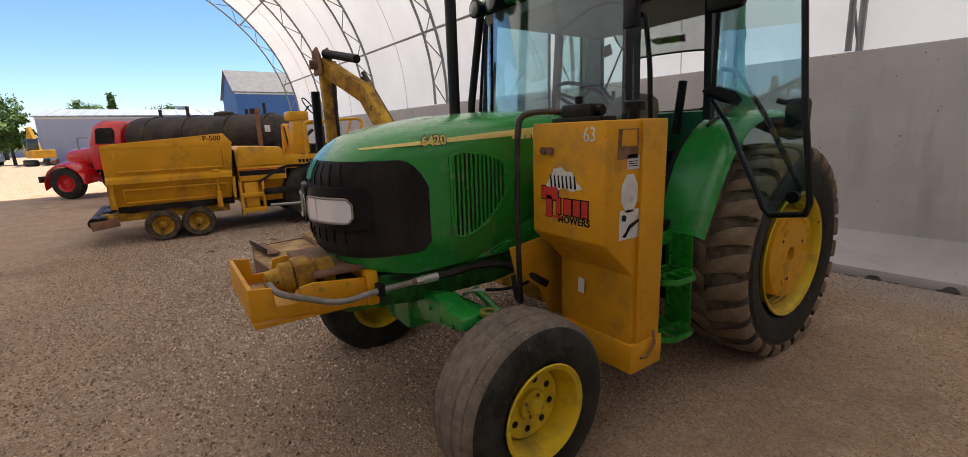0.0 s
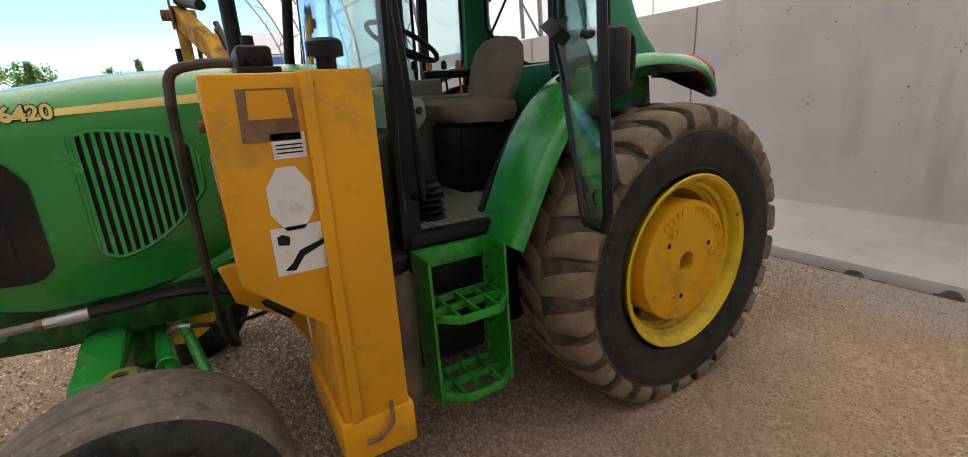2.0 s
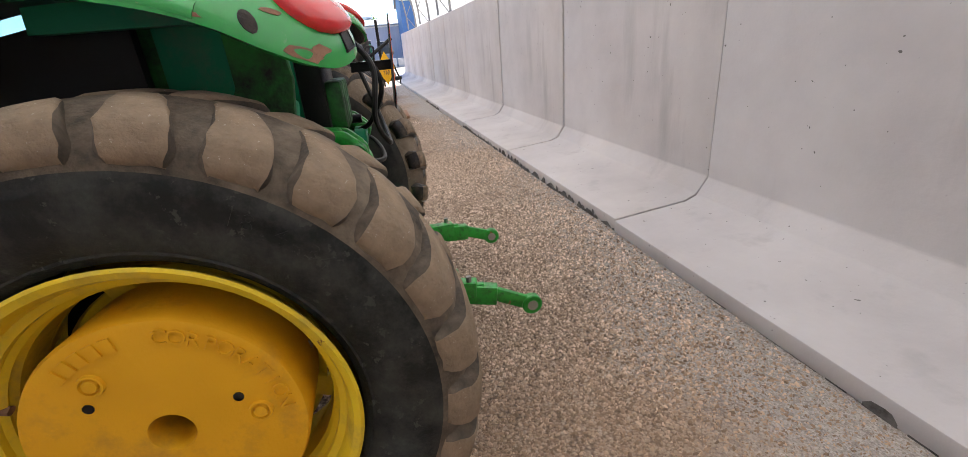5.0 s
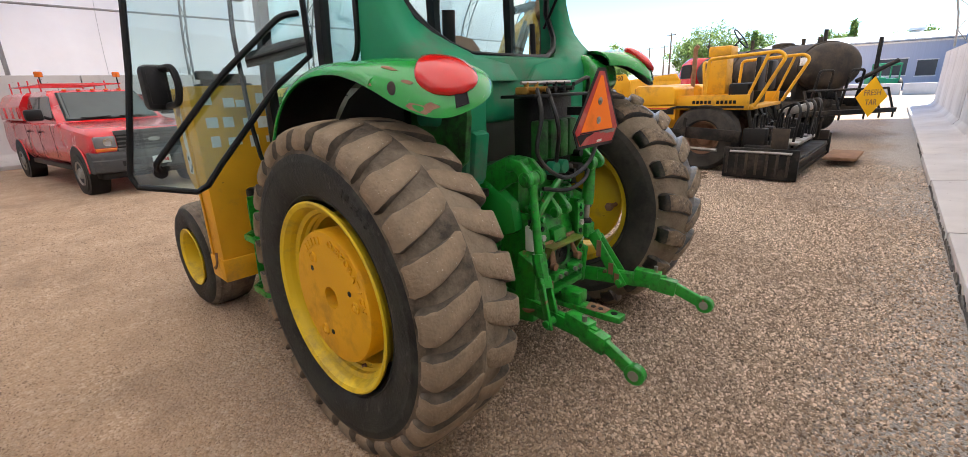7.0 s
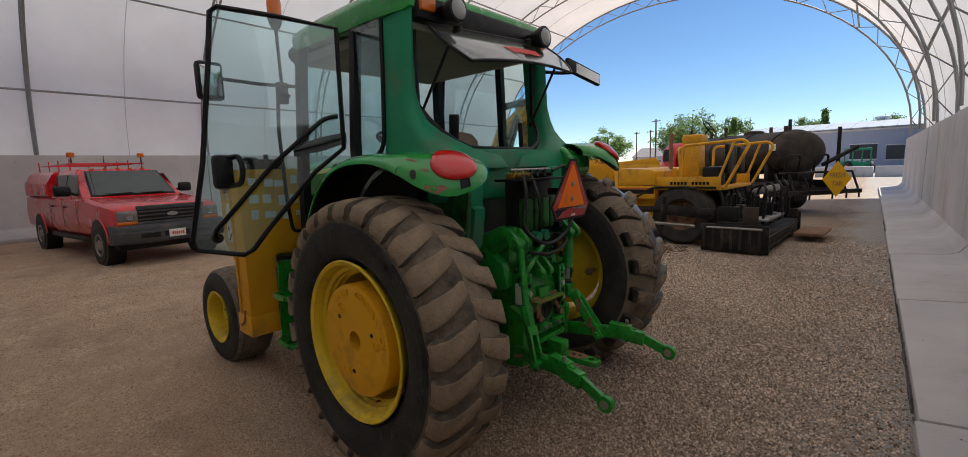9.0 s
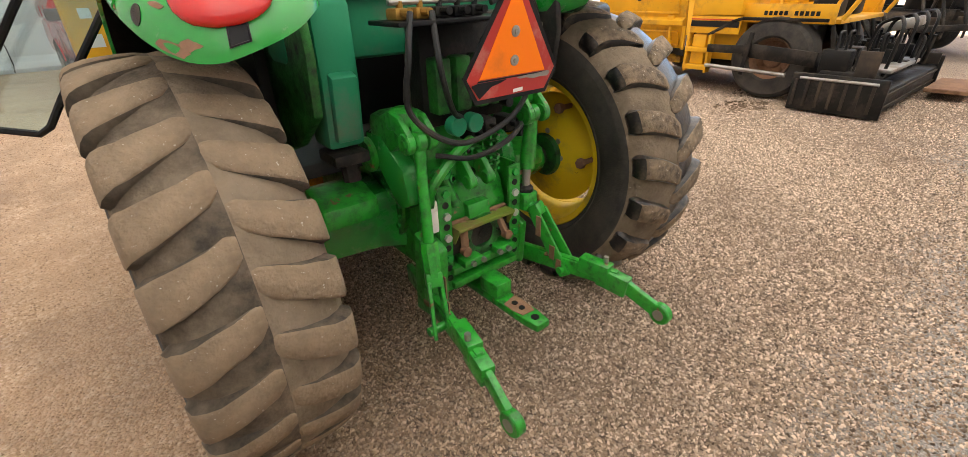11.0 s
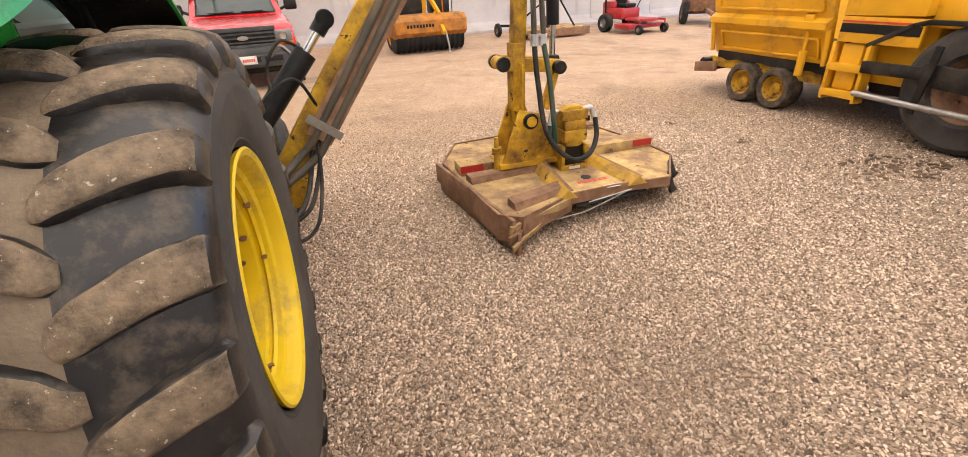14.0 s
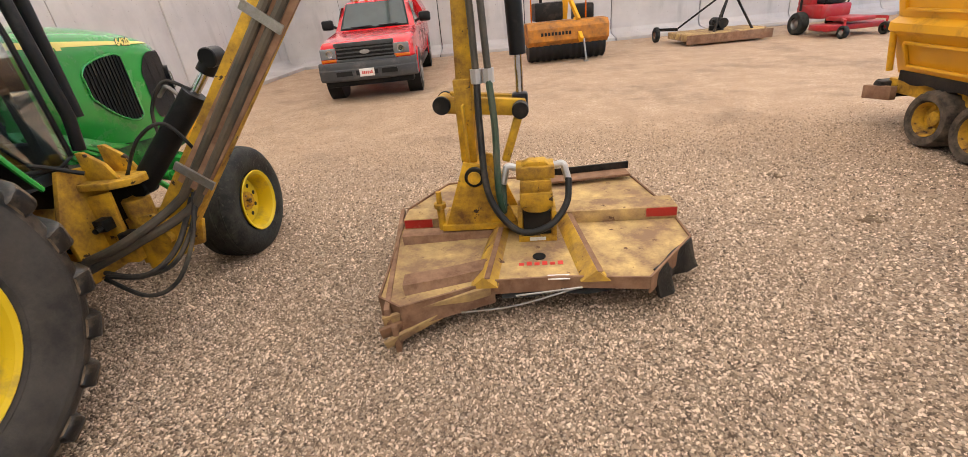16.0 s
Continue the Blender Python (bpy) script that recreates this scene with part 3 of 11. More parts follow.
def rib(s):
    root = thing("arch_truss", BLD @ pose(s, 0, 0), "galvanised steel arch truss with zigzag web", "truss", "arch trusses", "structure")
    for nm, (a, h), r in (("inner_chord", INNER, 0.035), ("outer_chord", OUTER, 0.04)):
        bm = B()
        tube(bm, [(0, *arch(a, h, i / K)) for i in range(K + 1)], r, 8)
        part(nm, bm, TRUSS, root)
    bm = B()
    for i in range(K):
        p, q = (INNER, OUTER) if i % 2 else (OUTER, INNER)
        rod(bm, (0, *arch(*p, i / K)), (0, *arch(*q, (i + 1) / K)), 0.017, 6)
    part("web", bm, TRUSS, root)
    return root


first = rib(RIBS[0])
for s in RIBS[1:]:
    copy_thing(first, BLD @ pose(s, 0, 0))
for k in (0.075, 0.2, 0.335, 0.5, 0.665, 0.8, 0.925):
    y, z = arch(10.1, 7.45, k)
    for a, b in zip([WEST] + RIBS, RIBS):
        bm = B()
        rod(bm, (a, y, z), (b, y, z), 0.032, 8)
        single("purlin", bm, TRUSS, "thin galvanised purlin pipe between arch trusses", "purlin", "structure", "purlins", BLD)

for s in RIBS[:-1]:
    bm = B()
    tube(bm, [(s + 2.31, *arch(10.40, 7.83, i / K)) for i in range(K + 1)], 0.008, 6)
    single("cover_seam", bm, ALU, "thin grey welded seam in the white cover", "seam", "structure", "cover seams", BLD)
# cover, one sheet with seams, and the west gable
bm = B()
ss = [WEST - 0.25] + [s + d for s in RIBS for d in (0.0, 1.155, 2.31, 3.465)][:-3]
ss[-1] = EAST + 0.12
rows = []
for n_, s in enumerate(ss):
    sag = 0.0 if (n_ - 1) % 4 == 0 else 0.05
    rows.append([(s, *arch(10.47 - sag, 7.90 - sag, i / 60)) for i in range(61)])
loft(bm, rows, False, False)
single("fabric_cover", bm, FABRIC, "white translucent fabric cover stretched over the arches", "fabric roof", "structure", m=BLD, smooth=180)
bm = B()
pts = [arch(10.45, 7.88, i / 40) for i in range(41)]
prism(bm, pts, "x", WEST - 0.28, WEST - 0.22)
single("gable_fabric", bm, FABRIC, "white fabric end gable above the concrete wall", "fabric wall", "structure", m=BLD)

# ---- the tractor ----
tractor = thing("tractor", pose(0, 0, 0), "green farm tractor with yellow wheels and an open glass cab door", "tractor")
REAR_Z, REAR_R, TRACK = 0.735, 0.79, 0.955


def lug_mesh(side, turn, widths, seed, grow):
    """One worn tread bar on one half of the tyre, from the middle over the shoulder."""
    r_ = random.Random(seed)
    # along the bar: crest (x, r), foot (x, r), sweep round the wheel
    shape = [(-0.018, 0.772, -0.018, 0.742, -0.012), (0.004, 0.786, 0.0, 0.742, 0.0), (0.03, 0.790, 0.03, 0.742, 0.03), (0.075, 0.790, 0.075, 0.738, 0.075), (0.125, 0.787, 0.125, 0.730, 0.118),
             (0.165, 0.782, 0.165, 0.722, 0.148), (0.198, 0.774, 0.192, 0.712, 0.168), (0.219, 0.764, 0.205, 0.704, 0.178), (0.231, 0.748, 0.212, 0.695, 0.184), (0.2385, 0.722, 0.215, 0.685, 0.187), (0.2415, 0.700, 0.216, 0.676, 0.188), (0.234, 0.683, 0.218, 0.668, 0.188)]
    bm = bmesh.new()
    rows = []
    dz = r_.uniform(-0.004, 0.001)
    for i, (x1, r1, x0, r0, sweep) in enumerate(shape):
        hw = widths[0] + (widths[1] - widths[0]) * min(1.0, i / 7.0)
        hw *= {0: 0.55, 1: 0.85, 10: 0.93, 11: 0.86}.get(i, 1.0)
        a, b = r_.uniform(-0.003, 0.003), r_.uniform(-0.003, 0.003)
        row = []
        for x, r, w in ((x0, r0, -hw - 0.022), (x0 * 0.5 + x1 * 0.5, (r0 + r1) / 2, -hw - 0.008), (x1, r1 - 0.007, -hw + a), (x1, r1 - 0.001, -hw + 0.009 + a), (x1, r1 + r_.uniform(-0.002, 0.001), 0.0),
                        (x1, r1 - 0.001, hw - 0.010 + b), (x1, r1 - 0.008, hw + b), (x0 * 0.5 + x1 * 0.5, (r0 + r1) / 2, hw + 0.004), (x0, r0, hw + 0.012)):
            t = turn * sweep * 1.02 + w / 0.78
            q = 0.455 + (r + dz - 0.455) * grow
            row.append((side * x * (0.35 + 0.65 * grow), math.cos(t) * q, math.sin(t) * q))
        rows.append(row)
    vs = [[bm.verts.new(q) for q in row] for row in rows]
    fs = []
    for i, (a, b) in enumerate(zip(vs, vs[1:])):
        for j in range(8):
            f = bm.faces.new((a[j], a[j + 1], b[j + 1], b[j]))
            f.material_index = 0 if 2 <= j <= 5 and (i < 8 or turn > 0) else 1
            fs.append(f)
    fs += [bm.faces.new(vs[0][::-1]), bm.faces.new(vs[-1])]
    bmesh.ops.recalc_face_normals(bm, faces=fs)
    return bm


def rear_tyre(wheel, side, turn, widths, crest, wall, outer_gap, inner_gap, fill, grow, count, flank_mat=RUBBER):
    """Carcass with moulded rings, and count bars on each half; fill raises the packed dirt between the bars."""
    bm = B()
    flank = [(0.19, 0.455), (0.203, 0.472), (0.2075, 0.477), (0.206, 0.483), (0.215, 0.50), (0.2235, 0.52), (0.230, 0.545), (0.2345, 0.575), (0.237, 0.60), (0.2372, 0.620), (0.2388, 0.626), (0.2365, 0.632), (0.236, 0.645), (0.232, 0.66)]
    tread = [(0.232, 0.66), (0.222, 0.695), (0.20, 0.722), (0.16, 0.738 + fill * 0.4), (0.08, 0.752 + fill * 0.85), (0, 0.757 + fill)]

    def scaled(pts, q):
        return [(q * x * (0.35 + 0.65 * grow), 0.455 + (r - 0.455) * grow) for x, r in pts]
    for q in (-1, 1):
        lathe(bm, scaled(flank, q), seg=80)
        lathe(bm, scaled(tread, q), seg=80, mi=1 if q == side else 2)
    bmesh.ops.remove_doubles(bm, verts=bm.verts[:], dist=1e-5)
    ty = part("tyre", bm, [flank_mat, outer_gap, inner_gap], wheel, "large lugged rear tyre, black rubber with dusty tread", 40)
    for half in (-1, 1):
        kinds = [mesh_from(lug_mesh(half, turn, widths, 31 + 7 * k + half, grow), "tread_lug", [crest, wall], 50) for k in range(5)]
        for k in range(count):
            ob = new("tread_lug", kinds[(k * 3 + half) % 5])
            ob.parent = wheel
            ob.matrix_basis = Matrix.Rotation((k + (0.5 if half > 0 else 0.0)) * math.tau / count + 0.008 * math.sin(k * 5.0), 4, "X")
    return ty


def rear_rim(root, side, weight):
    """Dished yellow wheel; local x points outward times side."""
    bm = B()
    prof = [(0.19, 0.415), (0.205, 0.448), (0.222, 0.455), (0.228, 0.447), (0.218, 0.428), (0.19, 0.415), (0.165, 0.408), (0.155, 0.388), (0.105, 0.382), (0.095, 0.366), (0.02, 0.36), (-0.06, 0.37), (-0.13, 0.40), (-0.19, 0.418), (-0.2, 0.45), (-0.19, 0.458)]
    lathe(bm, [(h * side, r) for h, r in prof], seg=64)
    dish = [(-0.03, 0.338), (-0.045, 0.334), (-0.06, 0.30), (-0.10, 0.22), (-0.125, 0.16), (-0.13, 0.0)]
    lathe(bm, [(h * side, r) for h, r in dish], seg=48)
    for h in (0.125, 0.06, 0.0):
        lathe(bm, [((h - 0.012) * side, 0.385 - (0.12 - h) * 0.1), (h * side, 0.372 - (0.12 - h) * 0.1), ((h + 0.012) * side, 0.386 - (0.12 - h) * 0.1)], seg=64)
    for i in range(8 if weight else 0):
        a = (i + 0.5) * math.tau / 8
        box(bm, (-0.06, -0.035, 0.30), (-0.03, 0.035, 0.372), 0.004, Matrix.Scale(side, 4, (1, 0, 0)) @ Matrix.Rotation(a, 4, "X"))
    rim = part("rim", bm, YELLOW, root, "yellow painted dished steel rim")
    rr = random.Random(6)
    for i in range(9 if side > 0 else 5):
        a, h, w = rr.uniform(0, math.tau), rr.uniform(0.02, 0.15), rr.uniform(0.006, 0.015)
        bm = B()
        m = Matrix.Rotation(a, 4, "X") @ pose(side * h, 0, 0.386 if h > 0.1 else 0.366)
        lathe(bm, [(-0.02, 0), (-0.02, w), (0.0, w * 0.9), (0.0, 0)], (0, 0, 0), "z", 9)
        bmesh.ops.transform(bm, matrix=m @ Matrix.Diagonal((1.4, 1, 1, 1)), verts=bm.verts)
        part("rust_spot", bm, RUST, rim)
    for i in range(8):
        a = i * math.tau / 8
        bm = B()
        disc(bm, (-0.115 * side, math.cos(a) * 0.13, math.sin(a) * 0.13), 0.018, 0.03, "x", 6)
        part("wheel_nut", bm, STEEL, rim)
    if weight:
        bm = B()
        lathe(bm, [(-0.05 * side, 0.31), (0.185 * side, 0.318), (0.197 * side, 0.312), (0.20 * side, 0.30), (0.20 * side, 0.054), (0.0, 0.050), (0.0, 0)], seg=56)
        wt_ = part("wheel_weight", bm, CAST_Y, root, "cast amber-yellow wheel weight with raised lettering")
        bm = B()
        lathe(bm, [(0.005 * side, 0.049), (0.09 * side, 0.0495), (0.09 * side, 0.046), (0.008 * side, 0.045), (0.008 * side, 0)], seg=28)
        part("axle_bore", bm, INK_SHADE, wt_, "dark open bore")
        for i in range(3):
            a = radians(4 + 120 * i)
            bm = B()
            lathe(bm, [(0.199 * side, 0.030), (0.208 * side, 0.028), (0.208 * side, 0.023), (0.201 * side, 0.021), (0.201 * side, 0.018), (0.209 * side, 0.015), (0.209 * side, 0)], (0, -math.cos(a) * 0.21, math.sin(a) * 0.21), seg=16)
            part("plug", bm, CAST_Y, wt_)
            a += 0.31
            bm = B()
            disc(bm, (0.2015 * side, -math.cos(a) * 0.183, math.sin(a) * 0.183), 0.013, 0.002, "x", 10)
            part("bolt_hole", bm, INK_SHADE, wt_)
        word = "#####  CORPORATION"
        for i, ch in enumerate(word):
            if ch == " ":
                continue
            a = radians(130 - i * 7.3)
            c = Vector((0.1995 * side, math.cos(a) * 0.272 * -side * -1, math.sin(a) * 0.272))
            if side < 0:
                c.y = -math.cos(a) * 0.272
            up = Vector((0, c.y, c.z))
            right = Vector((0, up.z, -up.y)) if side > 0 else Vector((0, -up.z, up.y)) * 1
            if side < 0:
                right = Vector((0, -up.z, up.y))
            if ch == "#":
                bm = B()
                outline(bm, [(-0.012, -0.018), (0.012, -0.018), (0.012, 0.018), (-0.012, 0.018)], facing(c, right, up) @ pose(0, 0, -0.002), 0.008)
            else:
                bm = text_bm(ch, 0.055, facing(c, right, up), 0.006)
            part("raised_letter", bm, CAST_Y, wt_)
    return rim


for side, nm in ((-1, "left"), (1, "right")):
    wheel = new("rear_wheel")
    wheel.parent = tractor
    wheel.matrix_basis = pose(-TRACK, 0, REAR_Z) if side < 0 else pose(1.01, 0, 0.785, 7, 0, 0)
    if side < 0:
        ty = rear_tyre(wheel, side, 0.55, (0.040, 0.064), TREAD, LUG_WALL, TREAD_MIX, TREAD_DUST, 0.025, 1.0, 26)
    else:
        ty = rear_tyre(wheel, side, -0.62, (0.043, 0.052), TREAD_R, GAP_CLEAN, GAP_CLEAN, TREAD_DUST, 0.008, 1.107, 21, RUBBER_GREY)
    rear_rim(wheel, side, side < 0)
    if side < 0:
        for i, ch in enumerate("18.4-34"):
            a = radians(62 - i * 3.4)
            c = Vector((-0.2365, -math.cos(a) * 0.60, math.sin(a) * 0.60))
            part("moulded_letter", text_bm(ch, 0.055, facing(c, Vector((0, -c.z, c.y)), Vector((0, c.y, c.z))), 0.003), RUBBER, ty)

# front wheels
FR_Z, FR_R, FR_T, FR_Y = 0.395, 0.440, 0.965, 2.355


def front_tyre_mesh():
    bm = B()
    half = [(0.155, 0.235), (0.165, 0.26), (0.175, 0.32), (0.168, 0.376), (0.150, 0.402)]
    tread = [(0.150, 0.402), (0.135, 0.420), (0.122, 0.427), (0.116, 0.4235), (0.106, 0.4235), (0.100, 0.431), (0.056, 0.436), (0.050, 0.4315), (0.040, 0.4315), (0.034, 0.438), (0, FR_R)]
    lathe(bm, half, seg=64)
    lathe(bm, [(-x, r) for x, r in half], seg=64)
    lathe(bm, [(-x, r) for x, r in tread] + [(x, r) for x, r in tread[-2::-1]], seg=64, mi=1)
    bmesh.ops.remove_doubles(bm, verts=bm.verts[:], dist=1e-5)
    return mesh_from(bm, "tyre", [RUBBER, FTYRE], 30)


FTYRE = material("worn_front_rubber", (0.10, 0.086, 0.07), 0.85, vary=0.25, dirt=(0.23, 0.19, 0.15), dirt_amount=0.6, dirt_scale=14, chips=(0.42, 0.38, 0.33), chip_scale=70, chip_amount=0.27, bump=0.35, bump_scale=50)
ftm = front_tyre_mesh()
for side in (-1, 1):
    wheel = new("front_wheel")
    wheel.parent = tractor
    wheel.matrix_basis = pose(side * FR_T, FR_Y, FR_Z, 0, 0, 2)
    ty = new("tyre", ftm if side < 0 else ftm.copy())
    if side > 0:
        ty.data.materials[1] = RUBBER
    ty.parent = wheel
    tagged(ty, "ribbed front tyre, dusty black rubber")
    bm = B()
    prof = [(0.15, 0.205), (0.16, 0.232), (0.172, 0.24), (0.178, 0.234), (0.165, 0.21), (0.12, 0.195), (0.04, 0.185), (-0.06, 0.19), (-0.15, 0.21), (-0.16, 0.24)]
    lathe(bm, [(h * side, r) for h, r in prof], seg=48)
    lathe(bm, [(h * side, r) for h, r in [(0.03, 0.186), (0.052, 0.180), (0.064, 0.168), (0.064, 0.082), (0.058, 0.078), (0.058, 0.0)]], seg=48)
    rim = part("rim", bm, YELLOW, wheel, "yellow painted steel rim")
    bm = B()
    lathe(bm, [(h * side, r) for h, r in [(0.058, 0.074), (0.080, 0.072), (0.084, 0.062), (0.084, 0.044), (0.104, 0.040), (0.112, 0.030), (0.112, 0)]], seg=28)
    part("hub", bm, YELLOW if side < 0 else RUST_Y, wheel)
    for i in range(8):
        a = i * math.tau / 8 + 0.2
        bm = B()
        lathe(bm, [(0.060 * side, 0.0165), (0.067 * side, 0.0165), (0.0665 * side, 0.0)], (0, math.cos(a) * 0.122, math.sin(a) * 0.122), seg=14)
        part("rim_hole", bm, INK_SHADE, rim)
    for i in range(4):
        a = i * math.tau / 4 + 0.5
        bm = B()
        disc(bm, (0.086 * side, math.cos(a) * 0.054, math.sin(a) * 0.054), 0.009, 0.014, "x", 6)
        part("hub_bolt", bm, RUST, rim)

# hood, described by a plan line round the nose and a dome over it
PLAN = curve_pts([Vector((x, y, 0)) for x, y in [(-0.41, 1.46), (-0.425, 1.7), (-0.435, 2.2), (-0.43, 2.55), (-0.41, 2.72), (-0.36, 2.85), (-0.26, 2.935), (-0.12, 2.98), (0, 2.99)]], 6)
PLAN = PLAN + [Vector((-p.x, p.y, 0)) for p in PLAN[-2::-1]]
LEN = [0.0]
for a_, b_ in zip(PLAN, PLAN[1:]):
    LEN.append(LEN[-1] + (b_ - a_).length)
TOT = LEN[-1]


def plan_at(s):
    s = min(max(s, 0.0), TOT - 1e-6)
    for i in range(len(LEN) - 1):
        if LEN[i + 1] >= s:
            f = (s - LEN[i]) / (LEN[i + 1] - LEN[i])
            p = PLAN[i].lerp(PLAN[i + 1], f)
            d = (PLAN[i + 1] - PLAN[i]).normalized()
            return p, Vector((-d.y, d.x, 0))
    return PLAN[-1], Vector((1, 0, 0))


def s_of_y(y):
    """Arc length on the left side at which the plan line is at y."""
    for i in range(len(PLAN) - 1):
        if PLAN[i + 1].y >= y:
            f = (y - PLAN[i].y) / max(1e-6, PLAN[i + 1].y - PLAN[i].y)
            return LEN[i] + f * (LEN[i + 1] - LEN[i])
    return TOT / 2


def interp(x, tab):
    for (a, b), (c, d) in zip(tab, tab[1:]):
        if x <= c:
            return b + (d - b) * min(1, max(0, (x - a) / (c - a)))
    return tab[-1][1]


def z_top(y):
    return interp(y, [(1.2, 1.80), (1.9, 1.795), (2.3, 1.77), (2.6, 1.725), (2.8, 1.675), (2.92, 1.625), (3.0, 1.59)])


def z_low(y):
    return interp(y, [(1.2, 1.26), (1.6, 1.18), (1.85, 1.09), (2.1, 0.985), (2.3, 0.945), (2.6, 0.935), (2.8, 0.975), (3.0, 1.03)])


def hood_pt(s, w, off=0.0):
    """w 0..1 climbs the side, 1..2 goes over the dome to the spine."""
    p, n = plan_at(s)
    zt, zl = z_top(p.y), z_low(p.y)
    zs = zt - 0.15
    tuck = 0.05 * max(0, 0.25 - w) / 0.25
    if w <= 1:
        q = p + n * (off - tuck) + Vector((0, 0, zl + (zs - zl) * w))
        return q
    f = w - 1
    spine = Vector((0, min(p.y, 2.72), 0))
    q = p.lerp(spine, f)
    rise = math.sqrt(max(0, 1 - (1 - f) ** 2.3))
    q.z = zs + (z_top(min(q.y, 3.0)) - zs) * rise
    return q + n * off * (1 - f) + Vector((0, 0, off * min(1, f * 3)))


def hood_w(s, z):
    """The w on the side or lower dome at which the surface is at height z."""
    lo, hi = 0.0, 1.6
    for _ in range(30):
        mid = (lo + hi) / 2
        lo, hi = (mid, hi) if hood_pt(s, mid).z < z else (lo, mid)
    return lo


def hood_patch(bm, s0, s1, zlo, zhi, off, ns=16, nz=4, mi=0, thick=0.0):
    rows = []
    for i in range(ns + 1):
        s = s0 + (s1 - s0) * i / ns
        a, b = zlo(s), zhi(s)
        front = [hood_pt(s, hood_w(s, a + (b - a) * j / nz), off) for j in range(nz + 1)]
        if thick:
            front += [hood_pt(s, hood_w(s, a + (b - a) * j / nz), off - thick) for j in range(nz, -1, -1)]
        rows.append(front)
    loft(bm, rows, bool(thick), bool(thick), mi)


def flipped(bm):
    for v in bm.verts:
        v.co.x = -v.co.x
    bmesh.ops.reverse_faces(bm, faces=bm.faces[:])
    return bm


bm = B()
W_ROWS = [0, 0.06, 0.14, 0.25, 0.5, 0.75, 0.92, 1.0, 1.06, 1.13, 1.22, 1.34, 1.5, 1.7, 1.85, 2.0]
loft(bm, [[hood_pt(TOT * i / 72, w) for i in range(73)] for w in W_ROWS], False, False)
bmesh.ops.remove_doubles(bm, verts=bm.verts[:], dist=1e-4)
hood = part("hood", bm, GREEN, tractor, "glossy green engine hood", 50)

SA, SB = s_of_y(2.52), TOT - s_of_y(2.52)


def grille_lo(s):
    e = min(s - SA, SB - s)
    return 1.06 + 0.05 * max(0, 1 - e / 0.07) ** 2 + 0.0


def grille_hi(s):
    e = min(s - SA, SB - s)
    return 1.545 - 0.14 * max(0, 1 - e / 0.16) ** 2.2


bm = B()
hood_patch(bm, SA, SB, grille_lo, grille_hi, 0.007, 40, 8)
grille = part("front_grille", bm, GRILLE, tractor, "dusty black mesh front grille", 60)
for k in range(9):
    s = SA + (SB - SA) * (0.30 + 0.05 * k)
    bm = B()
    hood_patch(bm, s - 0.004, s + 0.004, lambda q: 1.43, lambda q: 1.53, 0.012, 1, 2, thick=0.008)
    part("grille_bar", bm, BLACK, grille)
    bm = B()
    hood_patch(bm, s - 0.004, s + 0.004, lambda q: 1.075, lambda q: 1.235, 0.012, 1, 2, thick=0.008)
    part("grille_bar", bm, BLACK, grille)
MID = TOT / 2
for f in (0.06, 0.13, 0.20, 0.80, 0.87, 0.94):
    s = SA + (SB - SA) * f
    bm = B()
    hood_patch(bm, s - 0.0018, s + 0.0018, lambda q: grille_lo(q) + 0.012, lambda q: grille_hi(q) - 0.012, 0.009, 1, 5, thick=0.006)
    part("grille_bar", bm, BLACK, grille)
for sg in (-1, 1):
    a, b = (MID - 0.45, MID - 0.02) if sg < 0 else (MID + 0.02, MID + 0.45)
    bm = B()

    def rounded(lo, hi, a=a, b=b, r=0.05):
        return (lambda s: lo + r * max(0, 1 - min(s - a, b - s) / r) ** 2, lambda s: hi - r * max(0, 1 - min(s - a, b - s) / r) ** 2)
    lo, hi = rounded(1.215, 1.42)
    hood_patch(bm, a, b, lo, hi, 0.035, 18, 4, thick=0.035)
    lamp = part("headlamp_bezel", bm, BLACK, tractor, "black plastic headlamp surround")
    a2, b2 = (a + 0.085, b - 0.02) if sg < 0 else (a + 0.02, b - 0.085)
    lo, hi = rounded(1.248, 1.37, a2, b2, 0.03)
    cut = a2 + (b2 - a2) * (0.68 if sg < 0 else 0.32)
    for q0, q1 in ((a2, cut - 0.004), (cut + 0.004, b2)):
        bm = B()
        hood_patch(bm, q0, q1, lo, hi, 0.045, 10, 3, thick=0.02)
        part("headlamp_lens", bm, LAMP_W, lamp, "clear ribbed headlamp lens")
    edge = [hood_pt(q, hood_w(q, lo(q)), 0.045) for q in [a2 + (b2 - a2) * i / 16 for i in range(17)]] + [hood_pt(q, hood_w(q, hi(q)), 0.045) for q in [b2 - (b2 - a2) * i / 16 for i in range(17)]]
    bm = B()
    tube(bm, edge, 0.006, 6, close=True)
    part("lens_rim", bm, GREYP, lamp)
bm = B()
hood_patch(bm, MID - 0.04, MID + 0.04, lambda s: 1.455, lambda s: 1.545, 0.016, 4, 2, thick=0.008)
badge = part("badge", bm, GREEN_DARK, tractor, "dark green badge with a yellow rim")

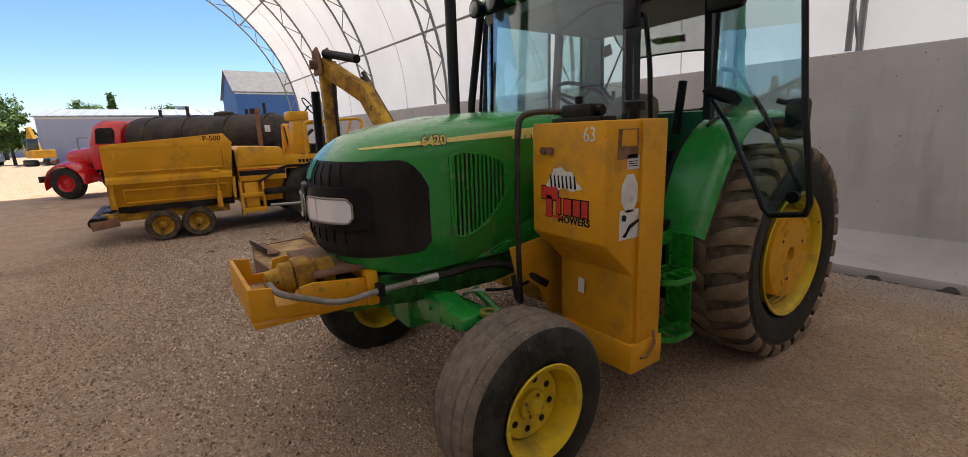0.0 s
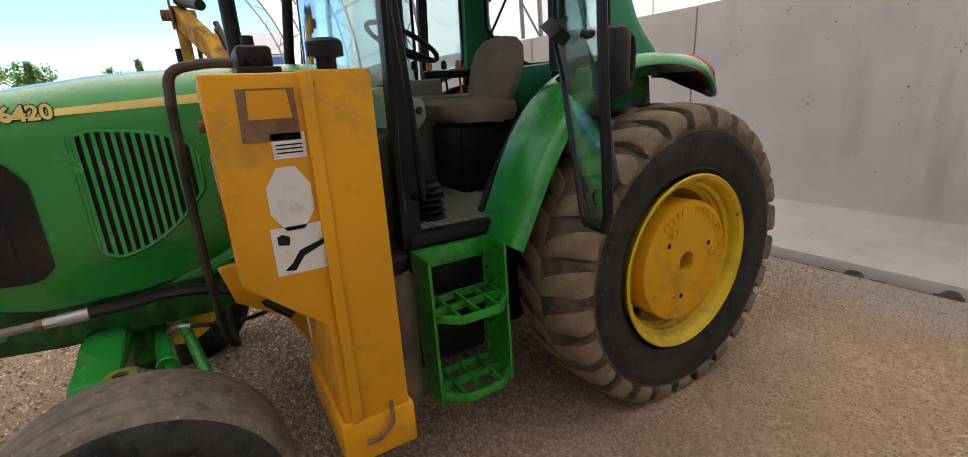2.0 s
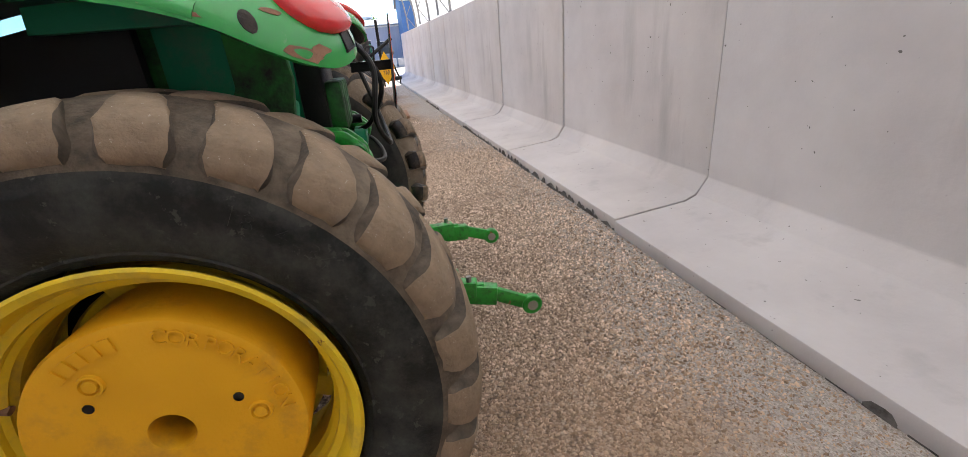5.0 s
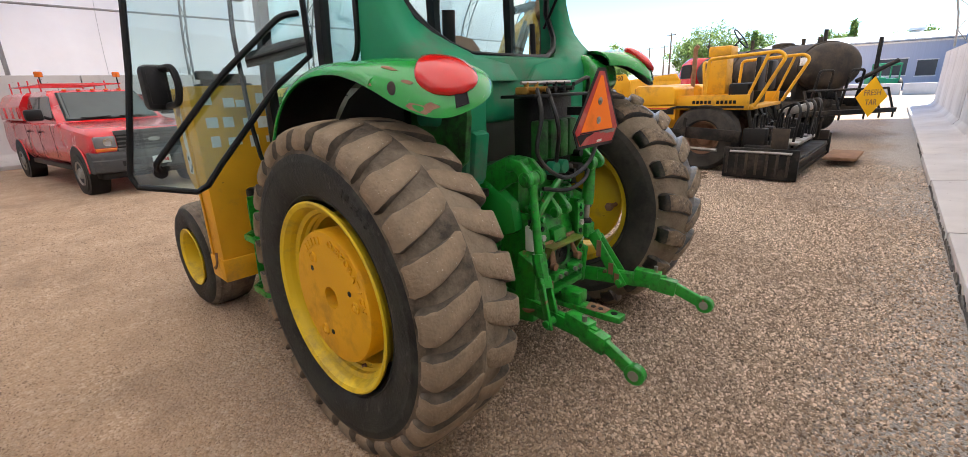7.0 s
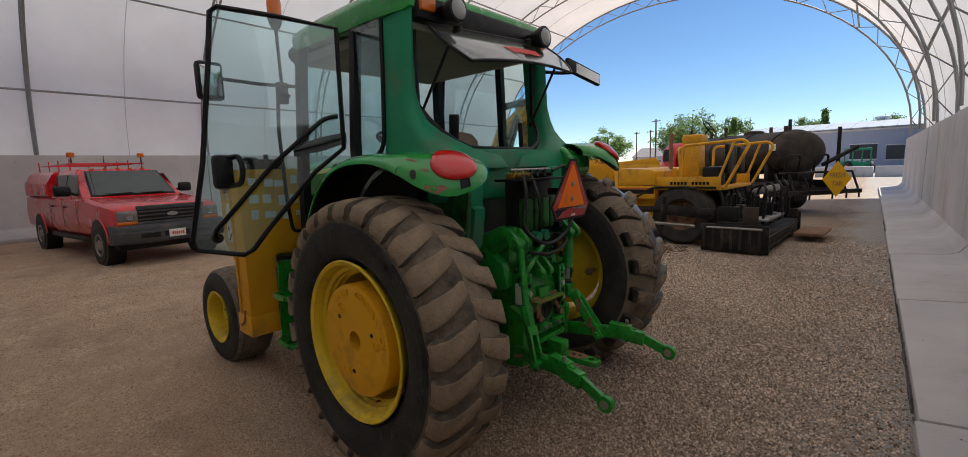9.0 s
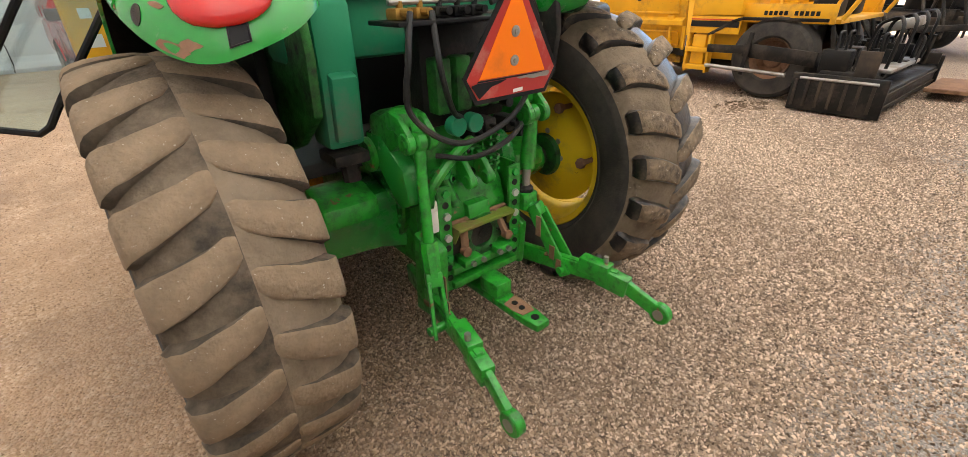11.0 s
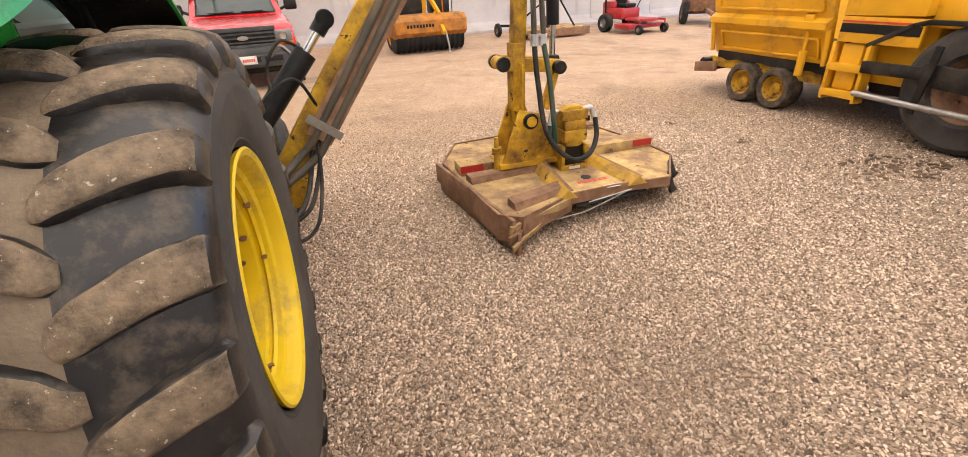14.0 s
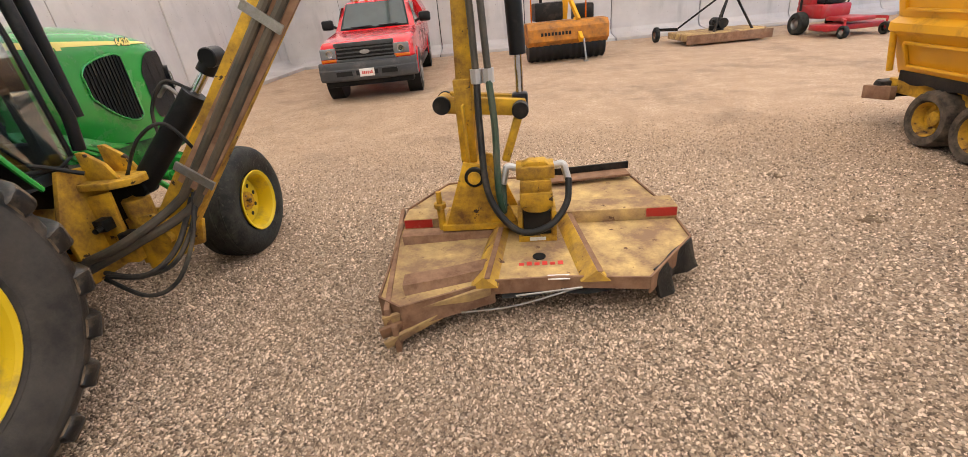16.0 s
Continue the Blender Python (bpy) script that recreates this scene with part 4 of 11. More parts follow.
for sg in (-1, 1):
    # cream stripe and model number
    bm = B()
    s0, s1 = s_of_y(1.47), s_of_y(2.845)
    hood_patch(bm, s0, s1, lambda s: 1.598 + 0.065 * (s1 - s) / (s1 - s0) - 0.0, lambda s: 1.606 + 0.118 * (s1 - s) / (s1 - s0) - 0.02 * ((s1 - s) / (s1 - s0)) ** 2, 0.0025, 30, 2)
    if sg > 0:
        flipped(bm)
    part("hood_stripe", bm, CREAM, hood, "cream-yellow stripe")
    # side louvres
    sa, sb = s_of_y(2.02), s_of_y(2.385)

    def v_lo(s):
        f = (s - sa) / (sb - sa)
        return 1.10 + 0.22 * (1 - f) ** 2.2 + 0.04 * max(0, (f - 0.8) * 5) ** 2

    def v_hi(s):
        f = (s - sa) / (sb - sa)
        return 1.565 - 0.07 * (1 - f) ** 2.5 - 0.025 * max(0, (f - 0.8) * 5) ** 2 - 0.03 * max(0, (0.15 - f) / 0.15) ** 2
    bm = B()
    hood_patch(bm, sa, sb, v_lo, v_hi, 0.003, 20, 4)
    if sg > 0:
        flipped(bm)
    vent = part("side_vent", bm, INK_SHADE, tractor, "louvred side vent with vertical green slats")
    n = 13
    for k in range(n):
        s = sa + (sb - sa) * (k + 0.5) / n
        bm = B()
        hood_patch(bm, s - (0.0065 if sg < 0 else 0.004), s + (0.0065 if sg < 0 else 0.004), v_lo, v_hi, 0.012, 1, 3, thick=0.008)
        if sg > 0:
            flipped(bm)
        part("slat", bm, GREEN if sg < 0 else BLACK, vent)
    bm = B()
    rim_pts = []
    for i in range(21):
        s = sa + (sb - sa) * i / 20
        rim_pts.append(hood_pt(s, hood_w(s, v_hi(s)), 0.004))
    for i in range(20, -1, -1):
        s = sa + (sb - sa) * i / 20
        rim_pts.append(hood_pt(s, hood_w(s, v_lo(s)), 0.004))
    tube(bm, rim_pts, 0.009, 6, close=True)
    if sg > 0:
        flipped(bm)
    part("vent_rim", bm, GREEN, vent)

    def side_text(body, y, z, size, mat, nm, bold=0.003, off=0.006):
        s = s_of_y(y)
        p = hood_pt(s, hood_w(s, z), off)
        p2 = hood_pt(s_of_y(y - 0.1), hood_w(s_of_y(y - 0.1), z + 0.004), 0.006)
        right = p2 - p
        up = Vector((0.14, 0, 1))
        if sg > 0:
            p = Vector((-p.x, p.y, p.z))
            right = Vector((right.x, -right.y, -right.z))
            up.x = -up.x
        part(nm, text_bm(body, size, facing(p, right, up), 0.0015, bold), mat, hood)
    side_text("6420", 2.47, 1.630, 0.070, CREAM, "model_number", 0.002)
    side_text("6420", 2.47, 1.630, 0.070, INK_SHADE, "number_outline", 0.0052, 0.004)
    bm = B()
    for j in range(4):
        s = s_of_y(1.96 - 0.05 * j)
        hood_patch(bm, s - 0.034, s + 0.004, lambda q: 1.622, lambda q: 1.668, 0.005, 2, 1, thick=0.002)
    if sg > 0:
        flipped(bm)
    part("maker_mark", bm, CREAM, hood, "plain cream bars in place of lettering")

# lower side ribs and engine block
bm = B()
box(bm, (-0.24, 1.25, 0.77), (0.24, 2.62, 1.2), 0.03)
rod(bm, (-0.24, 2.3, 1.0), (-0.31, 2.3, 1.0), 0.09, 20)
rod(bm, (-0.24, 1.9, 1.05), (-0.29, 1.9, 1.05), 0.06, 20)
part("engine_block", bm, GREASE_SHADE, tractor, "dark greasy engine and belts")
for sg in (-1, 1):
    bm = B()
    prism(bm, [(1.25, 0.96), (2.22, 0.945), (2.05, 1.03), (1.80, 1.13), (1.55, 1.22), (1.25, 1.28)], "x", sg * 0.365, sg * 0.385, 0.004)
    shield = part("side_shield", bm, GREEN, tractor, "ribbed green shield under the hood")
    for k in range(8):
        y = 2.10 - 0.065 * k
        bm = B()
        beam(bm, (sg * 0.392, y, 0.965), (sg * 0.392, y - 0.20, 1.03 + 0.026 * k), 0.022, 0.024, bev=0.004)
        part("shield_rib", bm, GREEN, shield)
bm = B()
for x in (-0.30, 0.30):
    prism(bm, [(1.0, 0.95), (2.98, 0.95), (2.98, 0.80), (2.60, 0.76), (2.05, 0.76), (1.5, 0.84), (1.0, 0.84)], "x", x - 0.03, x + 0.03, 0.008)
box(bm, (-0.27, 2.60, 0.76), (0.27, 2.95, 0.93), 0.02)
# darker green on the frame holds the shadow cast by the hood
part("front_frame", bm, GREEN_DIRTY_SHADE, tractor, "green cast front frame")
bm = B()
prism(bm, [(1.55, 1.06), (2.04, 1.0), (2.0, 0.84), (1.82, 0.72), (1.72, 0.52), (1.55, 0.50)], "x", -0.50, -0.475, 0.004)
plate = part("tank_mount_plate", bm, ORANGE_Y, tractor, "amber steel mounting plate with a cut-out")
for y, z in ((1.93, 0.95), (1.74, 0.80), (1.66, 0.96)):
    bm = B()
    disc(bm, (-0.505, y, z), 0.016, 0.02, "x", 6)
    part("plate_bolt", bm, ORANGE_Y, plate)
for y in (1.5, 1.9, 2.3, 2.75):
    for x in (-0.335, 0.335):
        bm = B()
        disc(bm, (x, y, 0.86), 0.018, 0.02, "x", 6)
        part("frame_bolt", bm, GREEN_WORN, tractor)

# front axle and steering
bm = B()
for sg in (-1, 1):
    prism(bm, [(sg * 0.12, 0.78), (sg * 0.30, 0.80), (sg * 0.45, 0.805), (sg * 0.60, 0.775), (sg * 0.72, 0.765), (sg * 0.735, 0.70), (sg * 0.60, 0.675), (sg * 0.42, 0.645), (sg * 0.12, 0.58)], "y", 2.385, 2.53, 0.02)
box(bm, (-0.16, 2.30, 0.52), (0.16, 2.56, 0.80), 0.03)
front_axle = part("front_axle", bm, GREEN, tractor, "green cast front axle beam")
for sg in (-1, 1):
    for x in (0.40, 0.52, 0.64):
        bm = B()
        disc(bm, (sg * x, 2.537, 0.735 - 0.03 * (x > 0.5)), 0.014, 0.02, "y", 6)
        part("axle_bolt", bm, GREEN_WORN, front_axle)
    bm = B()
    rod(bm, (sg * 0.74, 2.36, 0.36), (sg * 0.74, 2.36, 0.755), 0.045)
    rod(bm, (sg * 0.74, 2.36, 0.43), (sg * 0.90, 2.36, 0.43), 0.045)
    knuckle = part("steering_knuckle", bm, GREEN_WORN, tractor, "green steering knuckle")
    bm = B()
    lathe(bm, [(0.768, 0.024), (0.780, 0.024), (0.784, 0.032), (0.780, 0.050), (0.768, 0.052), (0.76, 0.048)], (sg * 0.74, 2.375, 0), "z", 20)
    part("steering_arm", bm, SHIELD, knuckle, "worn green eye of the steering arm")
    bm = B()
    rod(bm, (sg * 0.20, 2.31, 0.69), (sg * 0.55, 2.27, 0.675), 0.036, 14)
    rod(bm, (sg * 0.53, 2.272, 0.675), (sg * 0.70, 2.255, 0.67), 0.018)
    disc(bm, (sg * 0.55, 2.27, 0.675), 0.042, 0.03, "x", 14, 0.004)
    cyl = part("steering_cylinder", bm, GREEN, tractor, "green steering cylinder")
    bm = B()
    rod(bm, (sg * 0.36, 2.21, 0.76), (sg * 0.60, 2.15, 0.62), 0.022, 12)
    part("tie_rod", bm, GREEN_WORN, cyl)
    bm = B()
    bent(bm, [(sg * 0.32, 2.27, 0.72), (sg * 0.37, 2.24, 0.755), (sg * 0.42, 2.17, 0.76)], 0.011, 8, 0.03)
    part("elbow_fitting", bm, ALU, cyl)
    bm = B()
    hose(bm, [(sg * 0.42, 2.18, 0.76), (sg * 0.45, 2.04, 0.745), (sg * 0.47, 1.90, 0.76), (sg * 0.46, 1.76, 0.82)], 0.010, 8, 6)
    part("steering_hose", bm, HOSE, cyl, "thin brown and black steering hose")

# front pump tray in amber paint with a grey pressure pipe
tray = part("pump_tray", (lambda b: (box(b, (-0.33, 2.87, 0.815), (0.33, 3.39, 0.835), 0.004), b)[-1])(B()), ORANGE_Y, tractor, "amber steel pump tray")
for sg in (-1, 1):
    bm = B()
    prism(bm, [(2.86, 0.81), (2.86, 0.958), (3.12, 0.985), (3.18, 0.975), (3.195, 0.905), (3.29, 0.905), (3.30, 1.0), (3.40, 1.012), (3.40, 0.855), (3.13, 0.838)], "x", sg * 0.318, sg * 0.338, 0.004)
    part("side_plate", bm, ORANGE_Y, tray, "amber side plate with a pipe notch")
    for y in (2.95, 3.08):
        bm = B()
        disc(bm, (sg * 0.342, y, 0.945), 0.014, 0.012, "x", 6)
        part("plate_bolt", bm, RUST_Y, tray)
bm = B()
box(bm, (-0.318, 3.38, 0.85), (0.318, 3.40, 1.01), 0.004)
part("end_plate", bm, ORANGE_Y, tray)
bm = B()
box(bm, (-0.36, 2.80, 0.81), (0.36, 2.858, 0.99), 0.008)
part("mounting_plate", bm, ORANGE_Y, tray)
bm = B()
lathe(bm, [(2.98, 0), (2.98, 0.075), (3.06, 0.08), (3.07, 0.065), (3.17, 0.065), (3.18, 0.082), (3.23, 0.082), (3.24, 0.06), (3.30, 0.05), (3.30, 0)], (-0.17, 0, 0.985), "y", 24)
box(bm, (-0.26, 3.08, 0.93), (-0.08, 3.17, 1.07), 0.02)
part("pump", bm, RUST_Y, tractor, "rusty amber hydraulic pump")
bm = B()
box(bm, (-0.30, 2.84, 0.99), (0.3, 3.10, 1.015), 0.008)
part("tray_cover", bm, RUST, tractor, "rusty cover plate over the tray")
bm = B()
bent(bm, [(-0.22, 3.29, 0.985), (-0.365, 3.285, 0.975), (-0.405, 3.02, 0.878), (-0.40, 2.81, 0.896), (-0.40, 2.58, 0.90)], 0.0155, 10, 0.07)
part("pressure_pipe", bm, PIPE, tractor, "grey steel pressure pipe")
bm = B()
rod(bm, (-0.40, 2.57, 0.90), (-0.40, 2.48, 0.901), 0.024, 12)
rod(bm, (-0.40, 2.61, 0.90), (-0.40, 2.565, 0.90), 0.021, 6)
part("pipe_fitting", bm, ALU, tractor)
bm = B()
rod(bm, (-0.40, 2.635, 0.90), (-0.40, 2.605, 0.90), 0.018, 10)
part("rusty_nut", bm, RUST, tractor)
bm = B()
hose(bm, [(-0.40, 2.49, 0.90), (-0.405, 2.36, 0.905), (-0.41, 2.22, 0.912), (-0.43, 2.06, 0.895), (-0.47, 1.92, 0.83), (-0.54, 1.80, 0.745)], 0.023)
part("pressure_hose", bm, HOSE, tractor, "thick black rubber hose")
bm = B()
box(bm, (-0.425, 2.79, 0.865), (-0.36, 2.825, 0.93), 0.006)
part("pipe_clamp", bm, GREASE_SHADE, tractor)

# exhaust stack and intake
bm = B()
tube(bm, [(0.55, 1.74, 1.25), (0.55, 1.74, 2.68), (0.55, 1.70, 2.75), (0.55, 1.64, 2.78)], 0.042, 16)
part("exhaust_pipe", bm, BLACK, tractor, "upright black exhaust stack")

# hydraulic tank on the left side
bm = B()
prism(bm, [(1.60, 1.70), (1.975, 1.70), (1.975, 1.12), (1.76, 0.93), (1.76, 0.55), (1.60, 0.55)], "x", -1.13, -0.62, 0.01)
tank = part("hydraulic_tank", bm, ORANGE_Y, tractor, "tall amber steel hydraulic tank with worn decals")
bm = B()
prism(bm, [(1.53, 1.705), (1.73, 1.705), (1.73, 0.55), (1.53, 0.55)], "x", -1.138, -0.60, 0.004)
part("tank_side_channel", bm, ORANGE_Y, tank)
bm = B()
box(bm, (-1.135, 1.70, 0.56), (-1.125, 1.735, 1.70), 0.003, pose(-0.014, 0, 0))
part("tank_edge_strip", bm, ORANGE_Y, tank)
bm = B()
box(bm, (-1.15, 1.515, 0.395), (-0.60, 1.775, 0.555), 0.006)
part("tank_base", bm, ORANGE_Y, tank)
bm = B()
bent(bm, [(-1.155, 1.60, 0.60), (-1.165, 1.60, 0.52), (-1.165, 1.66, 0.47), (-1.155, 1.70, 0.47)], 0.008, 6, 0.02)
part("base_latch", bm, RUST, tank)
bm = B()
box(bm, (-1.0, 1.75, 1.70), (-0.66, 1.87, 1.725), 0.005)
box(bm, (-0.93, 1.76, 1.72), (-0.72, 1.86, 1.79), 0.012)
rod(bm, (-0.96, 1.81, 1.755), (-0.68, 1.81, 1.755), 0.025)
rod(bm, (-0.80, 1.81, 1.77), (-0.80, 1.81, 1.83), 0.02)
part("valve_block", bm, GREASE_SHADE, tank, "greasy steel valve block")
bm = B()
lathe(bm, [(1.705, 0), (1.705, 0.03), (1.745, 0.03), (1.75, 0.055), (1.79, 0.055), (1.80, 0.045), (1.80, 0)], (-1.0, 1.62, 0), "z", 14)
part("filler_cap", bm, BLACK, tank, "black knurled filler cap")
bm = B()
hose(bm, [(-0.601, 2.055, 1.68), (-0.60, 2.06, 1.62), (-0.60, 2.07, 1.2), (-0.60, 2.06, 0.80), (-0.57, 2.03, 0.70), (-0.53, 2.03, 0.72), (-0.50, 2.03, 0.84)], 0.0155)
part("tank_hose", bm, HOSE, tank, "thick black hydraulic hose")
bm = B()
bent(bm, [(-0.70, 1.81, 1.755), (-0.64, 1.93, 1.765), (-0.605, 2.05, 1.745), (-0.60, 2.06, 1.63)], 0.0175, 10, 0.05)
part("hose_fitting", bm, DARK_PIPE, tank)
for x in (-0.72, -0.77):
    bm = B()
    disc(bm, (x, 1.98, 1.56), 0.02, 0.03, "y", 8)
    part("tank_bolt", bm, RUST, tank)

# decals: front face reads along +x when seen from ahead, side face reads from front to rear
def front_face(x, z, s=0.0):
    return facing((x, 1.9765 + s, z), (-1, 0, 0), (0, 0, 1))


def side_face(y, z, s=0.0):
    return facing((-1.1315 - s, y, z), (0, -1, 0), (0, 0, 1))


def decal(name, pts, m, mat, d=0.0015, label=""):
    bm = B()
    outline(bm, pts, m, d)
    return part(name, bm, mat, tank, label)


for x, w, z0, z1 in ((-0.16, 0.12, 0.02, 0.085), (-0.125, 0.04, -0.07, 0.04), (-0.05, 0.03, -0.05, 0.03), (0.005, 0.05, -0.05, 0.03), (0.07, 0.045, -0.05, 0.03), (0.125, 0.04, -0.05, 0.03)):
    decal("decal_block", [(x - 0.006, z0 - 0.006), (x + w + 0.006, z0 - 0.006), (x + w + 0.006, z1 + 0.006), (x - 0.006, z1 + 0.006)], front_face(-0.86, 1.29, 0.0005), INK_SHADE, 0.001)
    decal("decal_block", [(x, z0), (x + w, z0), (x + w, z1), (x, z1)], front_face(-0.86, 1.29, 0.002), REDINK, 0.001, "plain red decal block")
part("decal_word", text_bm("MOWERS", 0.052, front_face(-0.93, 1.212, 0.001), 0.001, 0.001), INK_SHADE, tank)
decal("decal_bar", [(-0.03, -0.008), (0.10, -0.008), (0.10, 0.004), (-0.03, 0.004)], front_face(-0.75, 1.225, 0.001), REDINK)
decal("decal_shape", [(-0.13, -0.03), (-0.09, 0.02), (-0.07, 0.06), (-0.02, 0.07), (0.02, 0.05), (0.06, 0.05), (0.09, 0.0), (0.13, -0.03), (0.06, -0.05), (0.0, -0.03), (-0.06, -0.06)], front_face(-0.86, 1.41, 0.001), WHITE, label="plain white shape above the decal word")
for k in range(7):
    x = -0.09 + 0.028 * k
    decal("decal_bar", [(x, -0.03), (x + 0.012, -0.03), (x + 0.002, 0.035), (x - 0.006, 0.03)], front_face(-0.86, 1.405, 0.003), INK_SHADE)
part("decal_number", text_bm("63", 0.10, front_face(-1.03, 1.635, 0.001), 0.001, 0.0, stretch=0.8), WHITE, tank, "chalk white painted number")
decal("caution_label", [(-0.045, -0.035), (0.045, -0.035), (0.045, 0.035), (-0.045, 0.035)], side_face(1.785, 1.505), WHITE, label="small white caution label")
part("caution_text", text_bm("CAUTION", 0.014, side_face(1.785, 1.527, 0.002), 0.0005), INK_SHADE, tank)
for k in range(3):
    decal("caution_line", [(-0.036, -0.002), (0.034, -0.002), (0.034, 0.002), (-0.036, 0.002)], side_face(1.785, 1.508 - 0.011 * k, 0.002), INK_SHADE, 0.0005)
OCT = [(0.072 * math.cos(radians(22.5 + 45 * i)) * 0.9, 0.105 * math.sin(radians(22.5 + 45 * i)) * 0.95) for i in range(8)]
decal("octagon_sticker", OCT, side_face(1.805, 1.355), WHITE, label="scuffed white octagon sticker")
decal("road_sticker", [(-0.08, -0.07), (0.08, -0.07), (0.08, 0.075), (-0.08, 0.075)], side_face(1.795, 1.20), WHITE, label="white road department sticker")
decal("road_mark", [(-0.06, -0.05), (-0.03, -0.055), (0.0, -0.015), (0.07, 0.015), (0.07, 0.03), (-0.01, 0.005), (-0.035, -0.03)], side_face(1.795, 1.195, 0.002), INK_SHADE, 0.0005)
decal("road_mark", [(-0.065, 0.02), (-0.035, 0.015), (-0.03, 0.04), (-0.05, 0.05), (-0.065, 0.045)], side_face(1.795, 1.205, 0.002), INK_SHADE, 0.0005)
decal("worn_label", [(-0.08, -0.08), (0.07, -0.08), (0.07, 0.06), (-0.075, 0.06)], side_face(1.82, 1.60), RUST, label="scraped remains of a brown label")
decal("worn_label", [(-0.055, -0.03), (0.055, -0.03), (0.05, 0.045), (-0.05, 0.045)], side_face(1.82, 1.61, 0.002), ORANGE_Y)
decal("small_label", [(-0.025, -0.04), (0.02, -0.045), (0.025, 0.04), (-0.02, 0.045)], facing((-0.80, 1.7765, 0.80), (-1, 0, 0), (0, 0, 1)), WHITE)
rnd = random.Random(8)
for k in range(12):
    x, z = -0.70 - 0.11 * (k % 4) + rnd.uniform(-0.02, 0.02), 1.60 - 0.13 * (k // 4) + rnd.uniform(-0.02, 0.02)
    w, h = rnd.uniform(0.025, 0.045), rnd.uniform(0.02, 0.04)
    decal("paper_label", [(-w, -h), (w, -h), (w, h), (-w, h)], facing((x, 1.5285, z), (1, 0, 0), (0, 0, 1)), WHITE, label="faded paper label")

# cab
cab = part("cab_floor", (lambda b: (box(b, (-0.74, -0.02, 0.98), (0.74, 1.34, 1.05), 0.02), b)[-1])(B()), BUMPER, tractor, "dusty ribbed cab floor")
for k in range(25):
    bm = B()
    box(bm, (-0.72, 0.66 + 0.026 * k, 1.05), (0.20, 0.678 + 0.026 * k, 1.058), 0)
    part("mat_rib", bm, FLOORMAT, cab)
bm = B()
box(bm, (-0.785, 0.86, 0.99), (-0.72, 1.33, 1.06), 0.012)
part("door_sill", bm, BLACK, tractor)


def post(bm, pts, w, d):
    """A bent post of flat section along x (w) and y (d)."""
    rows = []
    for x, y, z in pts:
        rows.append([(x - w / 2, y - d / 2, z), (x + w / 2, y - d / 2, z), (x + w / 2, y + d / 2, z), (x - w / 2, y + d / 2, z)])
    loft(bm, rows)


for sg in (-1, 1):
    bm = B()
    post(bm, [(sg * 0.735, 1.31, 1.0), (sg * 0.73, 1.30, 1.7), (sg * 0.69, 1.27, 2.58)], 0.06, 0.085)
    part("front_pillar", bm, BLACK, tractor, "black cab pillar")
    bm = B()
    post(bm, [(sg * 0.755, 0.50, 1.70), (sg * 0.75, 0.50, 1.9), (sg * 0.71, 0.49, 2.58)], 0.05, 0.06)
    part("door_pillar", bm, BLACK, tractor)
    bm = B()
    rows = []
    for z, y0, y1, xo, inn in ((1.66, -0.27, 0.20, 0.74, 0.03), (1.74, -0.26, 0.19, 0.745, 0.10), (1.79, -0.235, 0.18, 0.745, 0.36), (1.835, -0.19, 0.176, 0.745, 0.45), (1.88, -0.14, 0.175, 0.745, 0.51), (1.94, -0.09, 0.175, 0.744, 0.565), (2.02, -0.055, 0.175, 0.74, 0.595), (2.12, -0.03, 0.178, 0.735, 0.605), (2.32, -0.025, 0.185, 0.725, 0.605), (2.59, -0.025, 0.195, 0.71, 0.60)):
        rows.append([(sg * xo, y1, z), (sg * xo, y0 + 0.10, z), (sg * (xo - 0.012), y0 + 0.04, z), (sg * (xo - 0.05), y0, z), (sg * max(inn + 0.045, xo - 0.35), y0 + 0.012, z), (sg * (inn + 0.022), y0 + 0.045, z), (sg * (inn + 0.012), y0 + 0.085, z), (sg * (xo - 0.055), y0 + 0.14, z), (sg * (xo - 0.055), y1, z)])
    loft(bm, rows)
    part("rear_pillar", bm, GREEN_DARK, tractor, "green moulded cab corner pillar", 60)
    bm = B()
    tube(bm, curve_pts([(sg * 0.755, 0.50, 1.655), (sg * 0.757, 0.37, 1.722), (sg * 0.757, 0.24, 1.768), (sg * 0.754, 0.186, 1.84), (sg * 0.748, 0.178, 2.0), (sg * 0.732, 0.184, 2.30), (sg * 0.716, 0.197, 2.57)], 5), 0.015, 6)
    part("window_gasket", bm, BLACK, tractor)
    bm = B()
    prism(bm, [(0.19, 1.76), (0.37, 1.70), (0.48, 1.65), (0.48, 2.56), (0.19, 2.56)], "x", sg * 0.74 - 0.004, sg * 0.74 + 0.004)
    q = part("side_window", bm, GLASS, tractor, "tinted side window")
    q.visible_shadow = False

